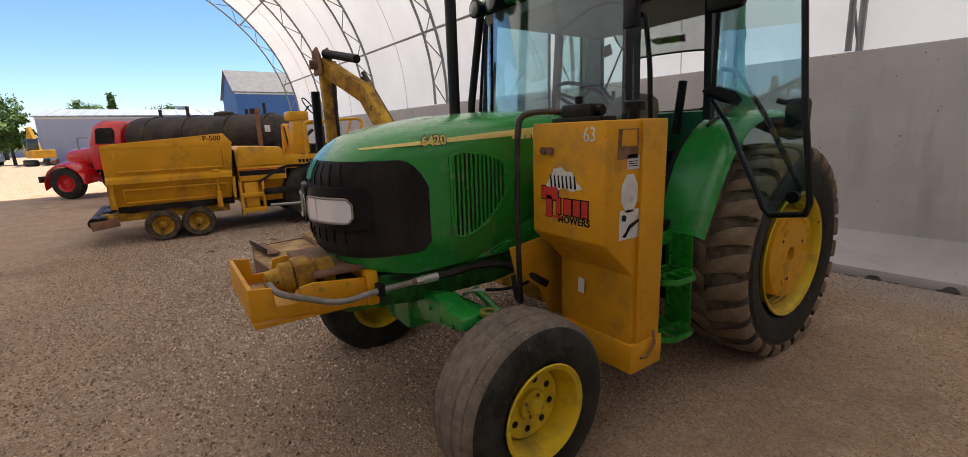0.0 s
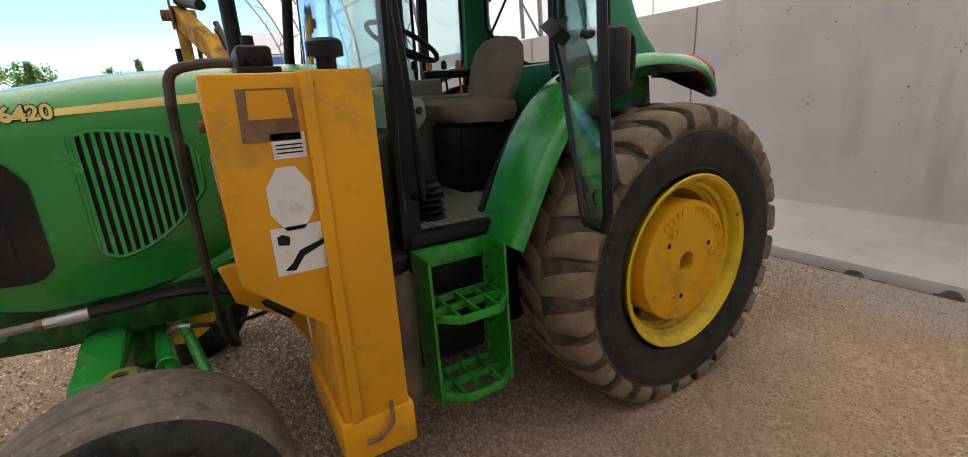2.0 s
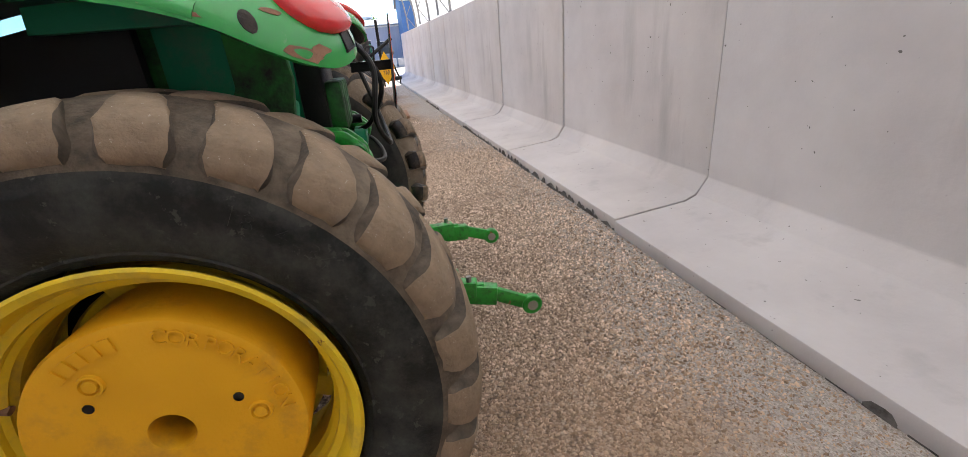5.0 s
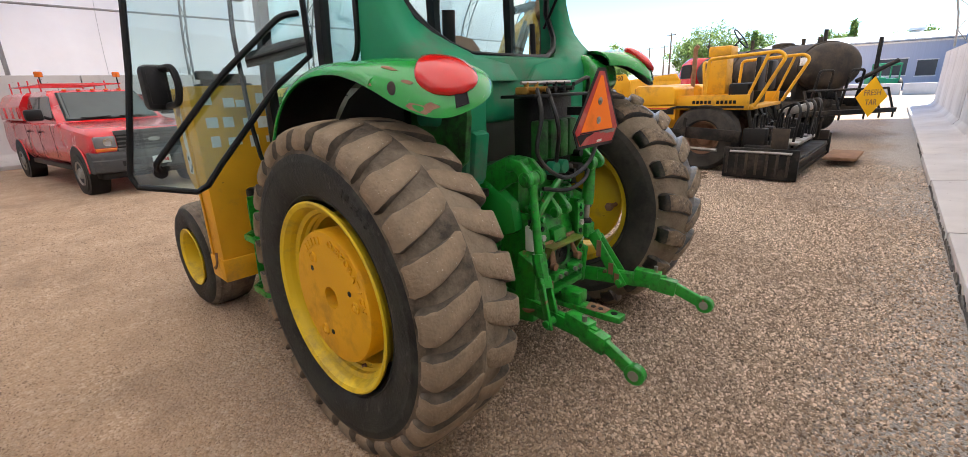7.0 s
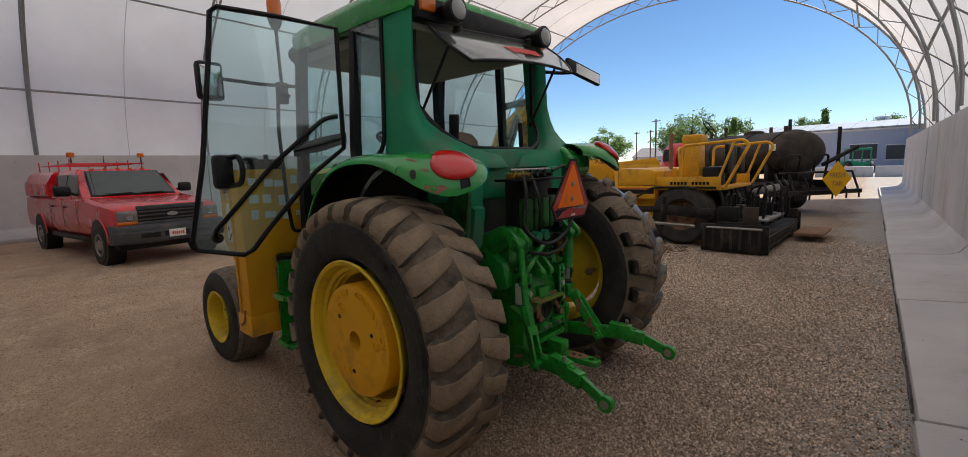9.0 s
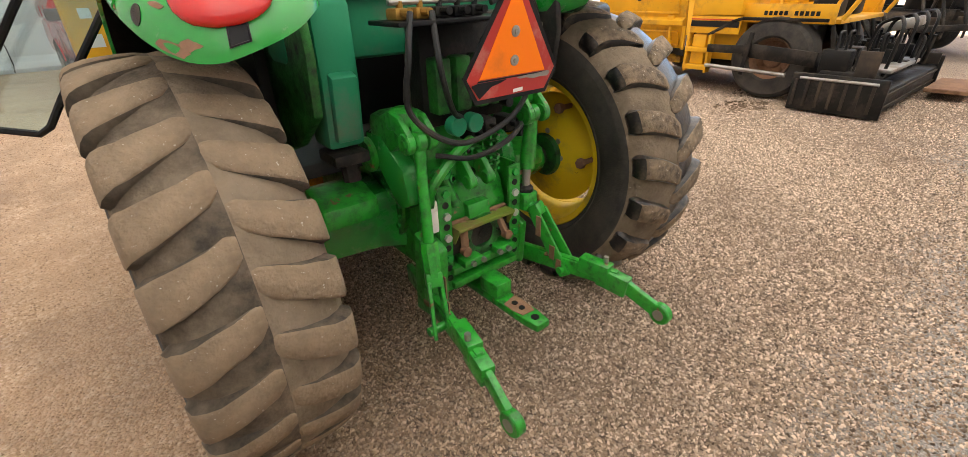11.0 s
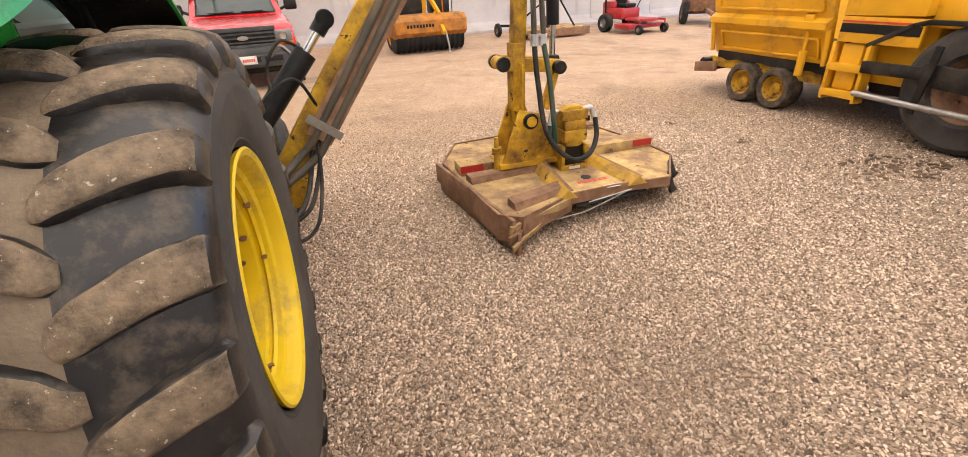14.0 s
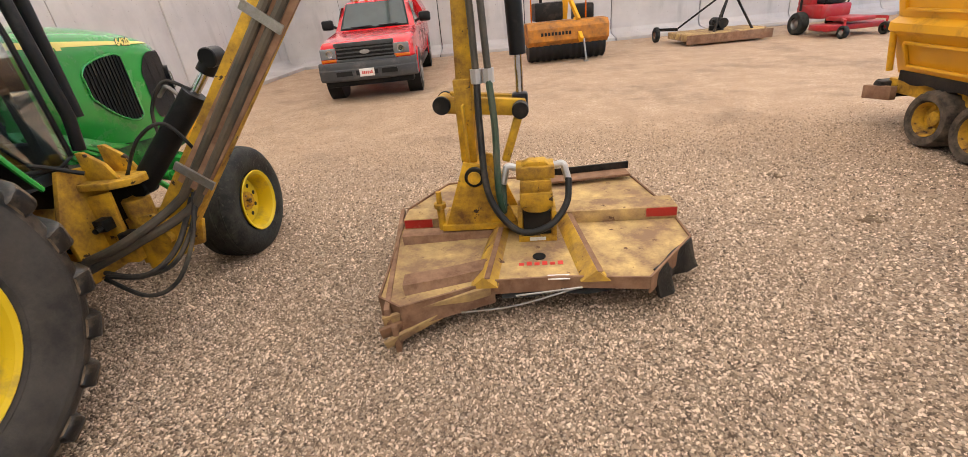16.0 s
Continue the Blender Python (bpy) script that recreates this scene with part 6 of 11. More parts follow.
for sg in (-1, 1):
    bm = B()
    rows = []
    for i, p in enumerate(ARC):
        d = (ARC[min(len(ARC) - 1, i + 1)] - ARC[max(0, i - 1)]).normalized()
        nrm = Vector((0, d.z, -d.y))
        f = i / (len(ARC) - 1)
        xi = 0.66 + 0.06 * max(0, 1 - f * 4)
        xo = 1.02
        pr = [(xi, 0.0), (xi + 0.12, 0.012), (xo - 0.10, 0.012), (xo - 0.045, 0.004), (xo - 0.012, -0.014), (xo, -0.034), (xo, -0.044), (xo - 0.012, -0.046), (xo - 0.03, -0.026), (xi, -0.02)]
        rows.append([Vector((sg * a_ + (0.05 if sg > 0 else 0.0), 0, 0.10 if sg > 0 else 0.03 * min(1.0, f * 1.6))) + p + nrm * b_ for a_, b_ in pr])
    # underside faces coloured near black: shade under the fender is painted in
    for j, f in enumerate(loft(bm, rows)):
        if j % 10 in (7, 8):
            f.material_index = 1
    fender = part("fender", bm, [GREEN, GREASE_SHADE], tractor, "green rear fender with scuffed edge" if sg < 0 else "green rear fender", 50)
    # rear end: a rounded shell from the lip up to the crest
    up = 0.03 if sg < 0 else 0.11
    lipc, topc = curve_pts(LIP, 8), curve_pts(CREST, 8)

    def shell(k, f, off=0.0):
        k = min(max(k, 0), len(lipc) - 1.001)
        i, w = int(k), k - int(k)
        a_, b_ = lipc[i].lerp(lipc[i + 1], w), topc[i].lerp(topc[i + 1], w)
        t = f * math.pi / 2
        q = Vector((a_.x + (b_.x - a_.x) * (1 - math.cos(t)), a_.y + (b_.y - a_.y) * (1 - math.cos(t)), a_.z + (b_.z - a_.z) * math.sin(t)))
        o = Vector((a_.x - 0.78, a_.y + 0.15, 0)).normalized() * math.cos(t) + Vector((0, 0, math.sin(t)))
        q += o * off
        q.z += up
        return Vector((sg * q.x + (0.05 if sg > 0 else 0.0), q.y, q.z))
    bm = B()
    rows = []
    mid = Vector((sg * 0.80, -0.10, 1.726 + up))
    for k in range(0, len(lipc) - 1):
        rows.append([shell(k, j / 10) for j in range(11)] + [mid, mid - Vector((0, 0, 0.02))] + [shell(k, j / 10, -0.016) for j in range(10, -1, -1)])
    # inner shell faces coloured near black to paint the shade inside
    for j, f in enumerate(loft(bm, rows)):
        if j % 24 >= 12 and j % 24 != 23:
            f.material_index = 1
    bmesh.ops.remove_doubles(bm, verts=bm.verts[:], dist=1e-5)
    pod = part("fender_end", bm, [GREEN, GREASE_SHADE], tractor, "rounded green fender end with chipped paint" if sg < 0 else "rounded green fender end", 50)
    bm = B()
    rows = []
    for off, sc in ((-0.004, 1.0), (0.012, 1.0), (0.022, 0.93), (0.027, 0.7), (0.029, 0.3)):
        ring = []
        for q in range(28):
            t = math.tau * q / 28
            u, v = sc * math.copysign(abs(math.cos(t)) ** 0.65, math.cos(t)), sc * math.copysign(abs(math.sin(t)) ** 0.75, math.sin(t))
            ring.append(shell(41 + 12.5 * u, 0.56 + 0.33 * v - 0.05 * u, off))
        rows.append(ring)
    loft(bm, rows)
    part("tail_lamp", bm, LAMP_R, pod, "red tail lamp lens", 60)
    bm = B()
    rows = []
    for off, sc in ((-0.004, 1.0), (0.006, 1.0), (0.006, 0.85), (0.003, 0.8)):
        rows.append([shell(45 + 2.2 * u * sc, 0.17 + 0.09 * v * sc, off) for u, v in ((-1, -1), (1, -1), (1, 1), (-1, 1))])
    loft(bm, rows)
    part("socket", bm, BLACK, pod)
    if sg < 0:
        bm = B()
        loft(bm, [[shell(22 + 1.4 * sc * math.cos(t), 0.2 + 0.10 * sc * math.sin(t), off) for t in [math.tau * q / 14 for q in range(14)]] for off, sc in ((-0.002, 1), (0.002, 1), (0.002, 0.5))])
        part("blank_plug", bm, GREASE_SHADE, pod)
        rnd_ = random.Random(3)
        for k0, f0, w, h in ((12, 0.10, 5, 0.05), (19, 0.5, 4, 0.04), (31, 0.06, 5, 0.06), (35, 0.12, 3, 0.05), (27, 0.35, 3, 0.03)):
            bm = B()
            ring = [(k0 + w * math.cos(t) * rnd_.uniform(0.5, 1), f0 + h * math.sin(t) * rnd_.uniform(0.5, 1)) for t in [math.tau * q / 11 for q in range(11)]]
            loft(bm, [[shell(k, f, 0.0) for k, f in ring], [shell(k, f, 0.0015) for k, f in ring]])
            part("bare_patch", bm, RUST, pod, "paint scraped to rusty metal")
    # inner wall in dark green or near black, painting the shade behind the wheel
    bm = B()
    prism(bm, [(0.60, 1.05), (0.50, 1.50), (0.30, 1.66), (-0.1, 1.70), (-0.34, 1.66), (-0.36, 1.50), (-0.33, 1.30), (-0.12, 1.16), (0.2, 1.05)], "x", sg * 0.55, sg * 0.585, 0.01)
    part("inner_wing", bm, GREEN_DIRTY_SHADE if sg < 0 else GREASE_SHADE, tractor, "inner fender wall, coloured dark for shade")
    # inner wing, coloured black to paint the shade of the wheel well
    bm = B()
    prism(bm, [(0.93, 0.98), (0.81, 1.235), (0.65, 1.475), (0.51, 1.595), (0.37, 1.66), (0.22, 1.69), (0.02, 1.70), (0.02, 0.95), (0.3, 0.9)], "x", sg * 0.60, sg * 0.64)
    part("wing_shade_panel", bm, INK_SHADE, tractor)
    bm = B()
    prism(bm, [(0.98, 1.0), (0.98, 0.50), (0.72, 0.42), (0.42, 0.55), (0.30, 0.95), (0.5, 1.05)], "x", sg * 0.44, sg * 0.66, 0.02)
    part("battery_box", bm, BLACK, tractor, "black box ahead of the rear wheel")
    bm = B()
    c0, c1 = (-0.53, -0.385) if sg < 0 else (0.345, 0.48)
    prism(bm, [(-0.12, 1.66), (-0.30, 1.66), (-0.30, 1.40), (-0.27, 1.16), (-0.12, 1.16)], "x", c0, c1, 0.022)
    part("rear_cover", bm, GREEN_DARK, tractor, "teal green moulded cover")
    bm = B()
    prism(bm, [(-0.29, 1.44), (-0.335, 1.42), (-0.30, 1.19), (-0.26, 1.19)], "x", c0 + 0.025, c1 - 0.025, 0.012)
    part("cover_step", bm, GREEN_DARK, tractor)

# moulded shoulder between the cab and the right fender end
bm = B()
prism(bm, [(0.10, 1.83), (-0.12, 1.83), (-0.26, 1.79), (-0.35, 1.72), (-0.36, 1.62), (-0.30, 1.56), (0.10, 1.56)], "x", 0.54, 0.80, 0.035, seg=3)
part("fender_shoulder", bm, GREEN, tractor, "green shoulder beside the fender end", 50)

# steps
bm = B()
box(bm, (-0.84, 0.99, 0.92), (-0.80, 1.33, 1.0), 0.004)
step = part("step_frame", bm, GREEN_WORN, tractor, "green steel boarding steps")
for y in (1.335, 0.985):
    bm = B()
    prism(bm, [(-0.80, 1.00), (-0.98, 1.00), (-1.0, 0.36), (-0.86, 0.36), (-0.80, 0.7)], "y", y - 0.006, y + 0.006)
    part("step_side", bm, GREEN_WORN, step)
    bm = B()
    d = -0.03 if y > 1.1 else 0.03
    box(bm, (-0.845, min(y, y + d), 0.40), (-0.835, max(y, y + d), 0.95), 0.0)
    part("step_flange", bm, GREEN_WORN, step)
    for k in range(5):
        bm = B()
        disc(bm, (-0.847, y + d * 0.5, 0.50 + 0.09 * k), 0.008, 0.004, "x", 8)
        part("flange_hole", bm, INK_SHADE, step)
for z in (0.40, 0.76):
    bm = B()
    loop = [(-0.82, 1.33, z), (-0.98, 1.33, z), (-1.06, 1.25, z), (-1.06, 1.07, z), (-0.98, 0.99, z), (-0.82, 0.99, z)]
    for a, b in zip(loop, loop[1:] + loop[:1]):
        beam(bm, a, b, 0.02, 0.035, bev=0.004)
    for y in (1.25, 1.16, 1.07):
        beam(bm, (-1.04, y, z + 0.002), (-0.82, y, z + 0.002), 0.012, 0.028)
    beam(bm, (-0.93, 1.32, z), (-0.93, 1.0, z), 0.02, 0.028)
    part("step_tread", bm, GREEN_WORN, step)
bm = B()
box(bm, (-0.78, 0.98, 0.42), (-0.55, 1.34, 0.98), 0.03)
part("fuel_tank", bm, BLACK, tractor, "dusty black fuel tank behind the steps")
bm = B()
lathe(bm, [(0.36, 0), (0.36, 0.07), (0.40, 0.085), (0.92, 0.085), (0.96, 0.07), (0.96, 0.045), (1.0, 0.045), (1.0, 0)], (-0.86, 1.45, 0), "z", 20)
part("air_canister", bm, TANK_PLASTIC, tractor, "dusty brown canister behind the tank")
bm = B()
lathe(bm, [(0.955, 0), (0.955, 0.06), (0.97, 0.075), (1.02, 0.075), (1.03, 0.06), (1.03, 0)], (-0.86, 1.45, 0), "z", 20)
part("canister_cap", bm, BLACK, tractor)

# ---- rear axle and hitch ----
bm = B()
box(bm, (-0.20, -0.40, 0.50), (0.20, 0.9, 0.93), 0.04)
box(bm, (-0.21, -0.34, 0.90), (0.21, 0.1, 1.20), 0.05)
prism(bm, [(-0.33, 1.02), (-0.41, 0.93), (-0.44, 0.84), (-0.44, 0.80), (-0.30, 0.80)], "x", -0.165, 0.165, 0.012)
part("rear_housing", bm, GREEN_WORN, tractor, "green cast transmission housing")
for sg in (-1, 1):
    bm = B()
    lathe(bm, [(sg * 0.195, 0), (sg * 0.195, 0.185), (sg * 0.225, 0.19), (sg * 0.235, 0.18), (sg * 0.235, 0)], (0, -0.02, 0.80), "x", 32)
    fl = part("axle_flange", bm, GREEN_WORN, tractor, "round bolted axle flange")
    for k in range(9):
        a = radians(95 + 19 * k)
        bm = B()
        disc(bm, (sg * 0.238, -0.02 + math.cos(a) * 0.162, 0.80 + math.sin(a) * 0.162), 0.013, 0.016, "x", 6)
        part("flange_bolt", bm, GREEN, fl)
    bm = B()
    prism(bm, [(-0.05, 1.16), (-0.20, 1.16), (-0.36, 1.05), (-0.39, 0.90), (-0.30, 0.86), (-0.05, 0.95)], "x", sg * 0.215, sg * 0.30, 0.03)
    part("lift_housing", bm, GREEN, tractor, "green lift cylinder housing")
for sg in (-1, 1):
    bm = B()
    za = REAR_Z + 0.03
    lathe(bm, [(sg * 0.5, 0), (sg * 0.5, 0.10), (sg * 0.775, 0.094), (sg * 0.79, 0.088), (sg * 0.79, 0)], (0, 0, za), "x", 28)
    loft(bm, [[(sg * x, -hy, za - lo), (sg * x, -hy - 0.012, za), (sg * x, -hy, za + up_), (sg * x, hy, za + up_), (sg * x, hy + 0.012, za), (sg * x, hy, za - lo)]
              for x, hy, lo, up_ in ((0.18, 0.15, 0.17, 0.14), (0.32, 0.125, 0.14, 0.12), (0.58, 0.105, 0.128, 0.10), (0.61, 0.09, 0.10, 0.09))])
    axle = part("axle_tube", bm, GREEN, tractor, "green rear axle tube", 30)
    bm = B()
    lathe(bm, [(sg * 0.78, 0), (sg * 0.78, 0.055), (sg * 0.86, 0.055), (sg * 0.86, 0)], (0, 0, za), "x", 20)
    part("axle_shaft", bm, GREASE_SHADE, axle)
    bm = B()
    lathe(bm, [(sg * 0.845, 0), (sg * 0.845, 0.07), (sg * 0.855, 0.12), (sg * 0.875, 0.13), (sg * 0.885, 0.13), (sg * 0.885, 0)], (0, 0, za), "x", 28)
    part("hub_flange", bm, GREEN_DIRTY_SHADE, axle)
    bm = B()
    prism(bm, [(0.30, 0.02), (0.62, 0.0), (0.60, 0.025), (0.34, 0.05)], "y", -0.002, 0.0)
    bmesh.ops.transform(bm, matrix=pose(0, -0.1225, za - 0.02) if sg > 0 else pose(0, -0.3, 0.9), verts=bm.verts)
    if sg > 0:
        part("bare_patch", bm, RUST, axle, "rusty scrape on the axle")
    for z_, y_ in ((0.33, -0.12), (-0.33, 0.1), (0.05, -0.3)):
        bm = B()
        rod(bm, (sg * 0.855, y_, REAR_Z + z_), (sg * 0.96, y_, REAR_Z + z_), 0.016, 8)
        disc(bm, (sg * 0.86, y_, REAR_Z + z_), 0.03, 0.03, "x", 6)
        part("weight_bolt", bm, RUST, axle, "long rusty wheel weight bolt")
    bm = B()
    prism(bm, [(0.08, 0.92), (-0.10, 0.98), (-0.26, 0.93), (-0.26, 0.84), (-0.08, 0.84), (0.08, 0.80)], "x", sg * 0.36, sg * 0.6, 0.02)
    part("axle_bracket", bm, GREEN_WORN, tractor)
bm = B()
prism(bm, [(-0.115, 1.02), (-0.11, 1.075), (-0.085, 1.092), (0.07, 1.086), (0.095, 1.07), (0.10, 0.99), (0.08, 0.955), (-0.09, 0.955)], "y", -0.395, -0.34, 0.012)
tl = part("top_link_bracket", bm, GREEN_WORN, tractor, "green cast top link bracket with two ears")
for x in (-0.05, 0.045):
    bm = B()
    prism(bm, [(-0.38, 1.085), (-0.415, 1.075), (-0.455, 1.035), (-0.492, 0.995), (-0.495, 0.965), (-0.47, 0.945), (-0.43, 0.955), (-0.38, 0.965)], "x", x - 0.016, x + 0.016, 0.008)
    disc(bm, (x, -0.468, 0.972), 0.030, 0.044, "x", 16, 0.006)
    part("ear", bm, GREEN_WORN, tl)
for x, z in ((-0.088, 1.068), (0.0, 1.073), (0.074, 1.057), (-0.085, 0.975), (0.085, 0.98)):
    bm = B()
    lathe(bm, [(-0.395, 0.02), (-0.402, 0.02), (-0.404, 0.013), (-0.398, 0.011), (-0.398, 0)], (x, 0, z), "y", 14)
    part("socket_bolt", bm, GREEN, tl)
    bm = B()
    disc(bm, (x, -0.3995, z), 0.0085, 0.004, "y", 6)
    part("bolt_recess", bm, INK_SHADE, tl)
bm = B()
disc(bm, (-0.003, -0.405, 0.985), 0.024, 0.03, "y", 16, 0.004)
part("sensor_plug", bm, INK_SHADE, tl)
bm = B()
tube(bm, [(-0.10, -0.42, 0.87), (-0.125, -0.412, 0.94), (-0.146, -0.406, 1.0)], [0.026, 0.024, 0.027], 14)
fn = part("filler_neck", bm, GREEN_WORN, tractor, "green oil filler neck with a round cap")
bm = B()
m_ = facing((-0.147, -0.406, 1.003), (1, 0, 0.3), (0, 1, 0.1))
lathe(bm, [(0.0, 0.0), (0.0, 0.038), (0.006, 0.044), (0.02, 0.044), (0.026, 0.036), (0.027, 0.0)], (0, 0, 0), "z", 18)
bmesh.ops.transform(bm, matrix=m_, verts=bm.verts)
part("filler_cap", bm, GREEN, fn)
bm = B()
box(bm, (0.085, -0.385, 0.955), (0.155, -0.34, 1.14), 0.008)
stack = part("valve_body", bm, GREEN_WORN, tractor, "green stack of hydraulic valve blocks")
for k in range(6):
    z = 0.962 + 0.029 * k
    bm = B()
    box(bm, (0.092, -0.418 + 0.004 * (k % 2), z), (0.148, -0.38, z + 0.022), 0.005)
    rod(bm, (0.12, -0.415, z + 0.011), (0.12, -0.432 - 0.008 * (k % 3), z + 0.011), 0.009, 8)
    part("valve_block", bm, GREEN_WORN, stack)
    for x in (0.10, 0.142):
        bm = B()
        disc(bm, (x, -0.420, z + 0.011), 0.008, 0.014, "y", 6)
        part("valve_bolt", bm, GREEN if (k + (x > 0.12)) % 3 else STEEL, stack)
for x in (-0.10, -0.02):
    bm = B()
    disc(bm, (x - 0.03, -0.50, 1.225), 0.036, 0.05, "y", 16, 0.004)
    part("coupler_cap", bm, GREEN_DARK, tractor, "teal hydraulic coupler cap")
# hitch plates with bolt holes
for sg in (-1, 1):
    bm = B()
    prism(bm, [(-0.36, 0.99), (-0.452, 0.99), (-0.478, 0.56), (-0.30, 0.52), (-0.30, 0.99)], "x", sg * 0.212, sg * 0.225, 0.003)
    prism(bm, [(sg * 0.155, 0.985), (sg * 0.222, 0.995), (sg * 0.222, 0.50), (sg * 0.165, 0.50)], "y", -0.478, -0.460, 0.004)
    plate = part("hitch_plate", bm, GREEN_WORN, tractor, "green hitch side angle with bolt holes")
    for k in range(9):
        z = 0.960 - 0.049 * k
        bm = B()
        if k % 2 or k > 6:
            disc(bm, (sg * 0.187, -0.479, z), 0.0145, 0.006, "y", 14)
            part("bolt_hole", bm, INK_SHADE, plate)
        else:
            disc(bm, (sg * 0.187, -0.484, z), 0.0175, 0.016, "y", 6)
            part("bolt", bm, ALU if k in (2, 4) else GREEN, plate)
bm = B()
prism(bm, [(-0.155, -0.44), (0.155, -0.44), (0.155, -0.512), (-0.155, -0.512)], "z", 0.792, 0.80, 0.002)
box(bm, (-0.155, -0.517, 0.784), (0.155, -0.509, 0.80), 0.002)
for sg in (-1, 1):
    prism(bm, [(-0.44, 0.80), (-0.514, 0.80), (-0.51, 0.775), (-0.48, 0.72), (-0.47, 0.72)], "x", sg * 0.147, sg * 0.155, 0.002)
part("pto_shield", bm, SHIELD, tractor, "worn yellow-green shield over the power take-off")
bm = B()
prism(bm, [(-0.42, 0.875), (-0.465, 0.868), (-0.475, 0.805), (-0.42, 0.805)], "x", -0.065, 0.05, 0.006)
part("shield_block", bm, GREEN_WORN, tractor)
bm = B()
box(bm, (-0.15, -0.462, 0.801), (0.15, -0.445, 0.814), 0.003)
part("shield_hinge", bm, RUST, tractor)
bm = B()
lathe(bm, [(-0.468, 0.105), (-0.478, 0.10), (-0.478, 0.068), (-0.474, 0.062), (-0.44, 0.058), (-0.44, 0)], (0.0, 0, 0.715), "y", 28)
housing_ring = part("pto_housing", bm, GREEN_DIRTY_SHADE, tractor, "grimy round bearing housing", 40)
for k in range(6):
    bm = B()
    disc(bm, (math.cos(k * 1.047) * 0.084, -0.481, 0.715 + math.sin(k * 1.047) * 0.084), 0.008, 0.012, "y", 6)
    part("housing_bolt", bm, GREASE_SHADE, housing_ring)
# black disc paints the shade inside the housing's hole
bm = B()
disc(bm, (0, -0.444, 0.715), 0.057, 0.006, "y", 24)
part("bore_shade", bm, INK_SHADE, housing_ring)
bm = B()
rod(bm, (0, -0.42, 0.715), (0, -0.475, 0.715), 0.020, 12)
part("pto_shaft", bm, GREASE_SHADE, tractor, "short greasy splined shaft")
for sg in (-1, 1):
    bm = B()
    beam(bm, (sg * 0.09, -0.455, 0.80), (sg * 0.115, -0.50, 0.69), 0.035, 0.022, bev=0.005)
    disc(bm, (sg * 0.117, -0.505, 0.685), 0.022, 0.03, "y", 12)
    part("shield_arm", bm, RUST, tractor)
# near-black block standing in for the shaded cavity behind the shaft
bm = B()
box(bm, (-0.175, -0.47, 0.66), (0.175, -0.41, 0.80), 0.01)
part("pto_recess", bm, GREASE_SHADE, tractor)
bm = B()
prism(bm, [(-0.40, 0.80), (-0.52, 0.74), (-0.50, 0.42), (-0.36, 0.40)], "x", -0.30, -0.215, 0.01)
part("link_bracket", bm, GREEN_WORN, tractor, "green lower link bracket")
bm = B()
prism(bm, [(-0.40, 0.74), (-0.50, 0.70), (-0.48, 0.48), (-0.36, 0.46)], "x", 0.215, 0.25, 0.01)
part("link_bracket", bm, GREEN_WORN, tractor, "green lower link bracket")
for x in (-0.10, -0.045, 0.05, 0.10):
    bm = B()
    disc(bm, (x, -0.535, 0.63), 0.013, 0.02, "y", 6)
    part("carrier_bolt", bm, STEEL, tractor)
for sg in (-1, 1):
    bm = B()
    rod(bm, (sg * 0.45, -0.22, 1.14), (sg * 0.45, -0.24, 1.02), 0.035, 10)
    box(bm, (sg * 0.45 - 0.08, -0.30, 1.10), (sg * 0.45 + 0.06, -0.14, 1.145), 0.01)
    part("cover_mount", bm, GREASE_SHADE, tractor)
bm = B()
hose(bm, [(-0.22, -0.42, 0.86), (-0.26, -0.50, 1.0), (-0.16, -0.52, 1.12), (-0.06, -0.50, 1.16)], 0.02, 8, 6)
part("breather_pipe", bm, GREEN_WORN, tractor)
for x, z in ((0.05, 1.19), (0.16, 1.18), (-0.02, 1.17)):
    bm = B()
    box(bm, (x - 0.03, -0.49, z - 0.03), (x + 0.03, -0.40, z + 0.03), 0.01)
    rod(bm, (x, -0.52, z), (x, -0.48, z), 0.012, 8)
    part("fitting_block", bm, GREASE_SHADE, tractor)
bm = B()
for z in (0.60, 0.53):
    box(bm, (-0.18, -0.50, z - 0.018), (0.18, -0.42, z + 0.018), 0.006)
for x in (-0.09, 0.09):
    box(bm, (x - 0.05, -0.53, 0.61), (x + 0.05, -0.44, 0.65), 0.01)
part("drawbar_carrier", bm, GREEN_WORN, tractor)
bm = B()
prism(bm, [(-0.045, -0.25), (0.045, -0.25), (0.045, -0.78), (0.035, -0.86), (-0.035, -0.86), (-0.045, -0.78)], "z", 0.42, 0.455, 0.006)
box(bm, (-0.045, -0.62, 0.455), (0.045, -0.50, 0.53), 0.01)
drawbar = part("drawbar", bm, GREEN_WORN, tractor, "worn green steel drawbar")
bm = B()
prism(bm, [(-0.04, -0.66), (0.042, -0.64), (0.04, -0.74), (0.03, -0.775), (-0.03, -0.77), (-0.043, -0.72)], "z", 0.455, 0.4575)
part("bare_patch", bm, RUST, drawbar, "rubbed bare rusty steel")
for y_ in (-0.685, -0.73):
    bm = B()
    disc(bm, (0.0, y_, 0.459), 0.014, 0.003, "z", 12)
    part("drawbar_hole", bm, INK_SHADE, drawbar)
bm = B()
disc(bm, (0, -0.81, 0.4565), 0.018, 0.003, "z", 12)
part("drawbar_hole", bm, INK_SHADE, drawbar)
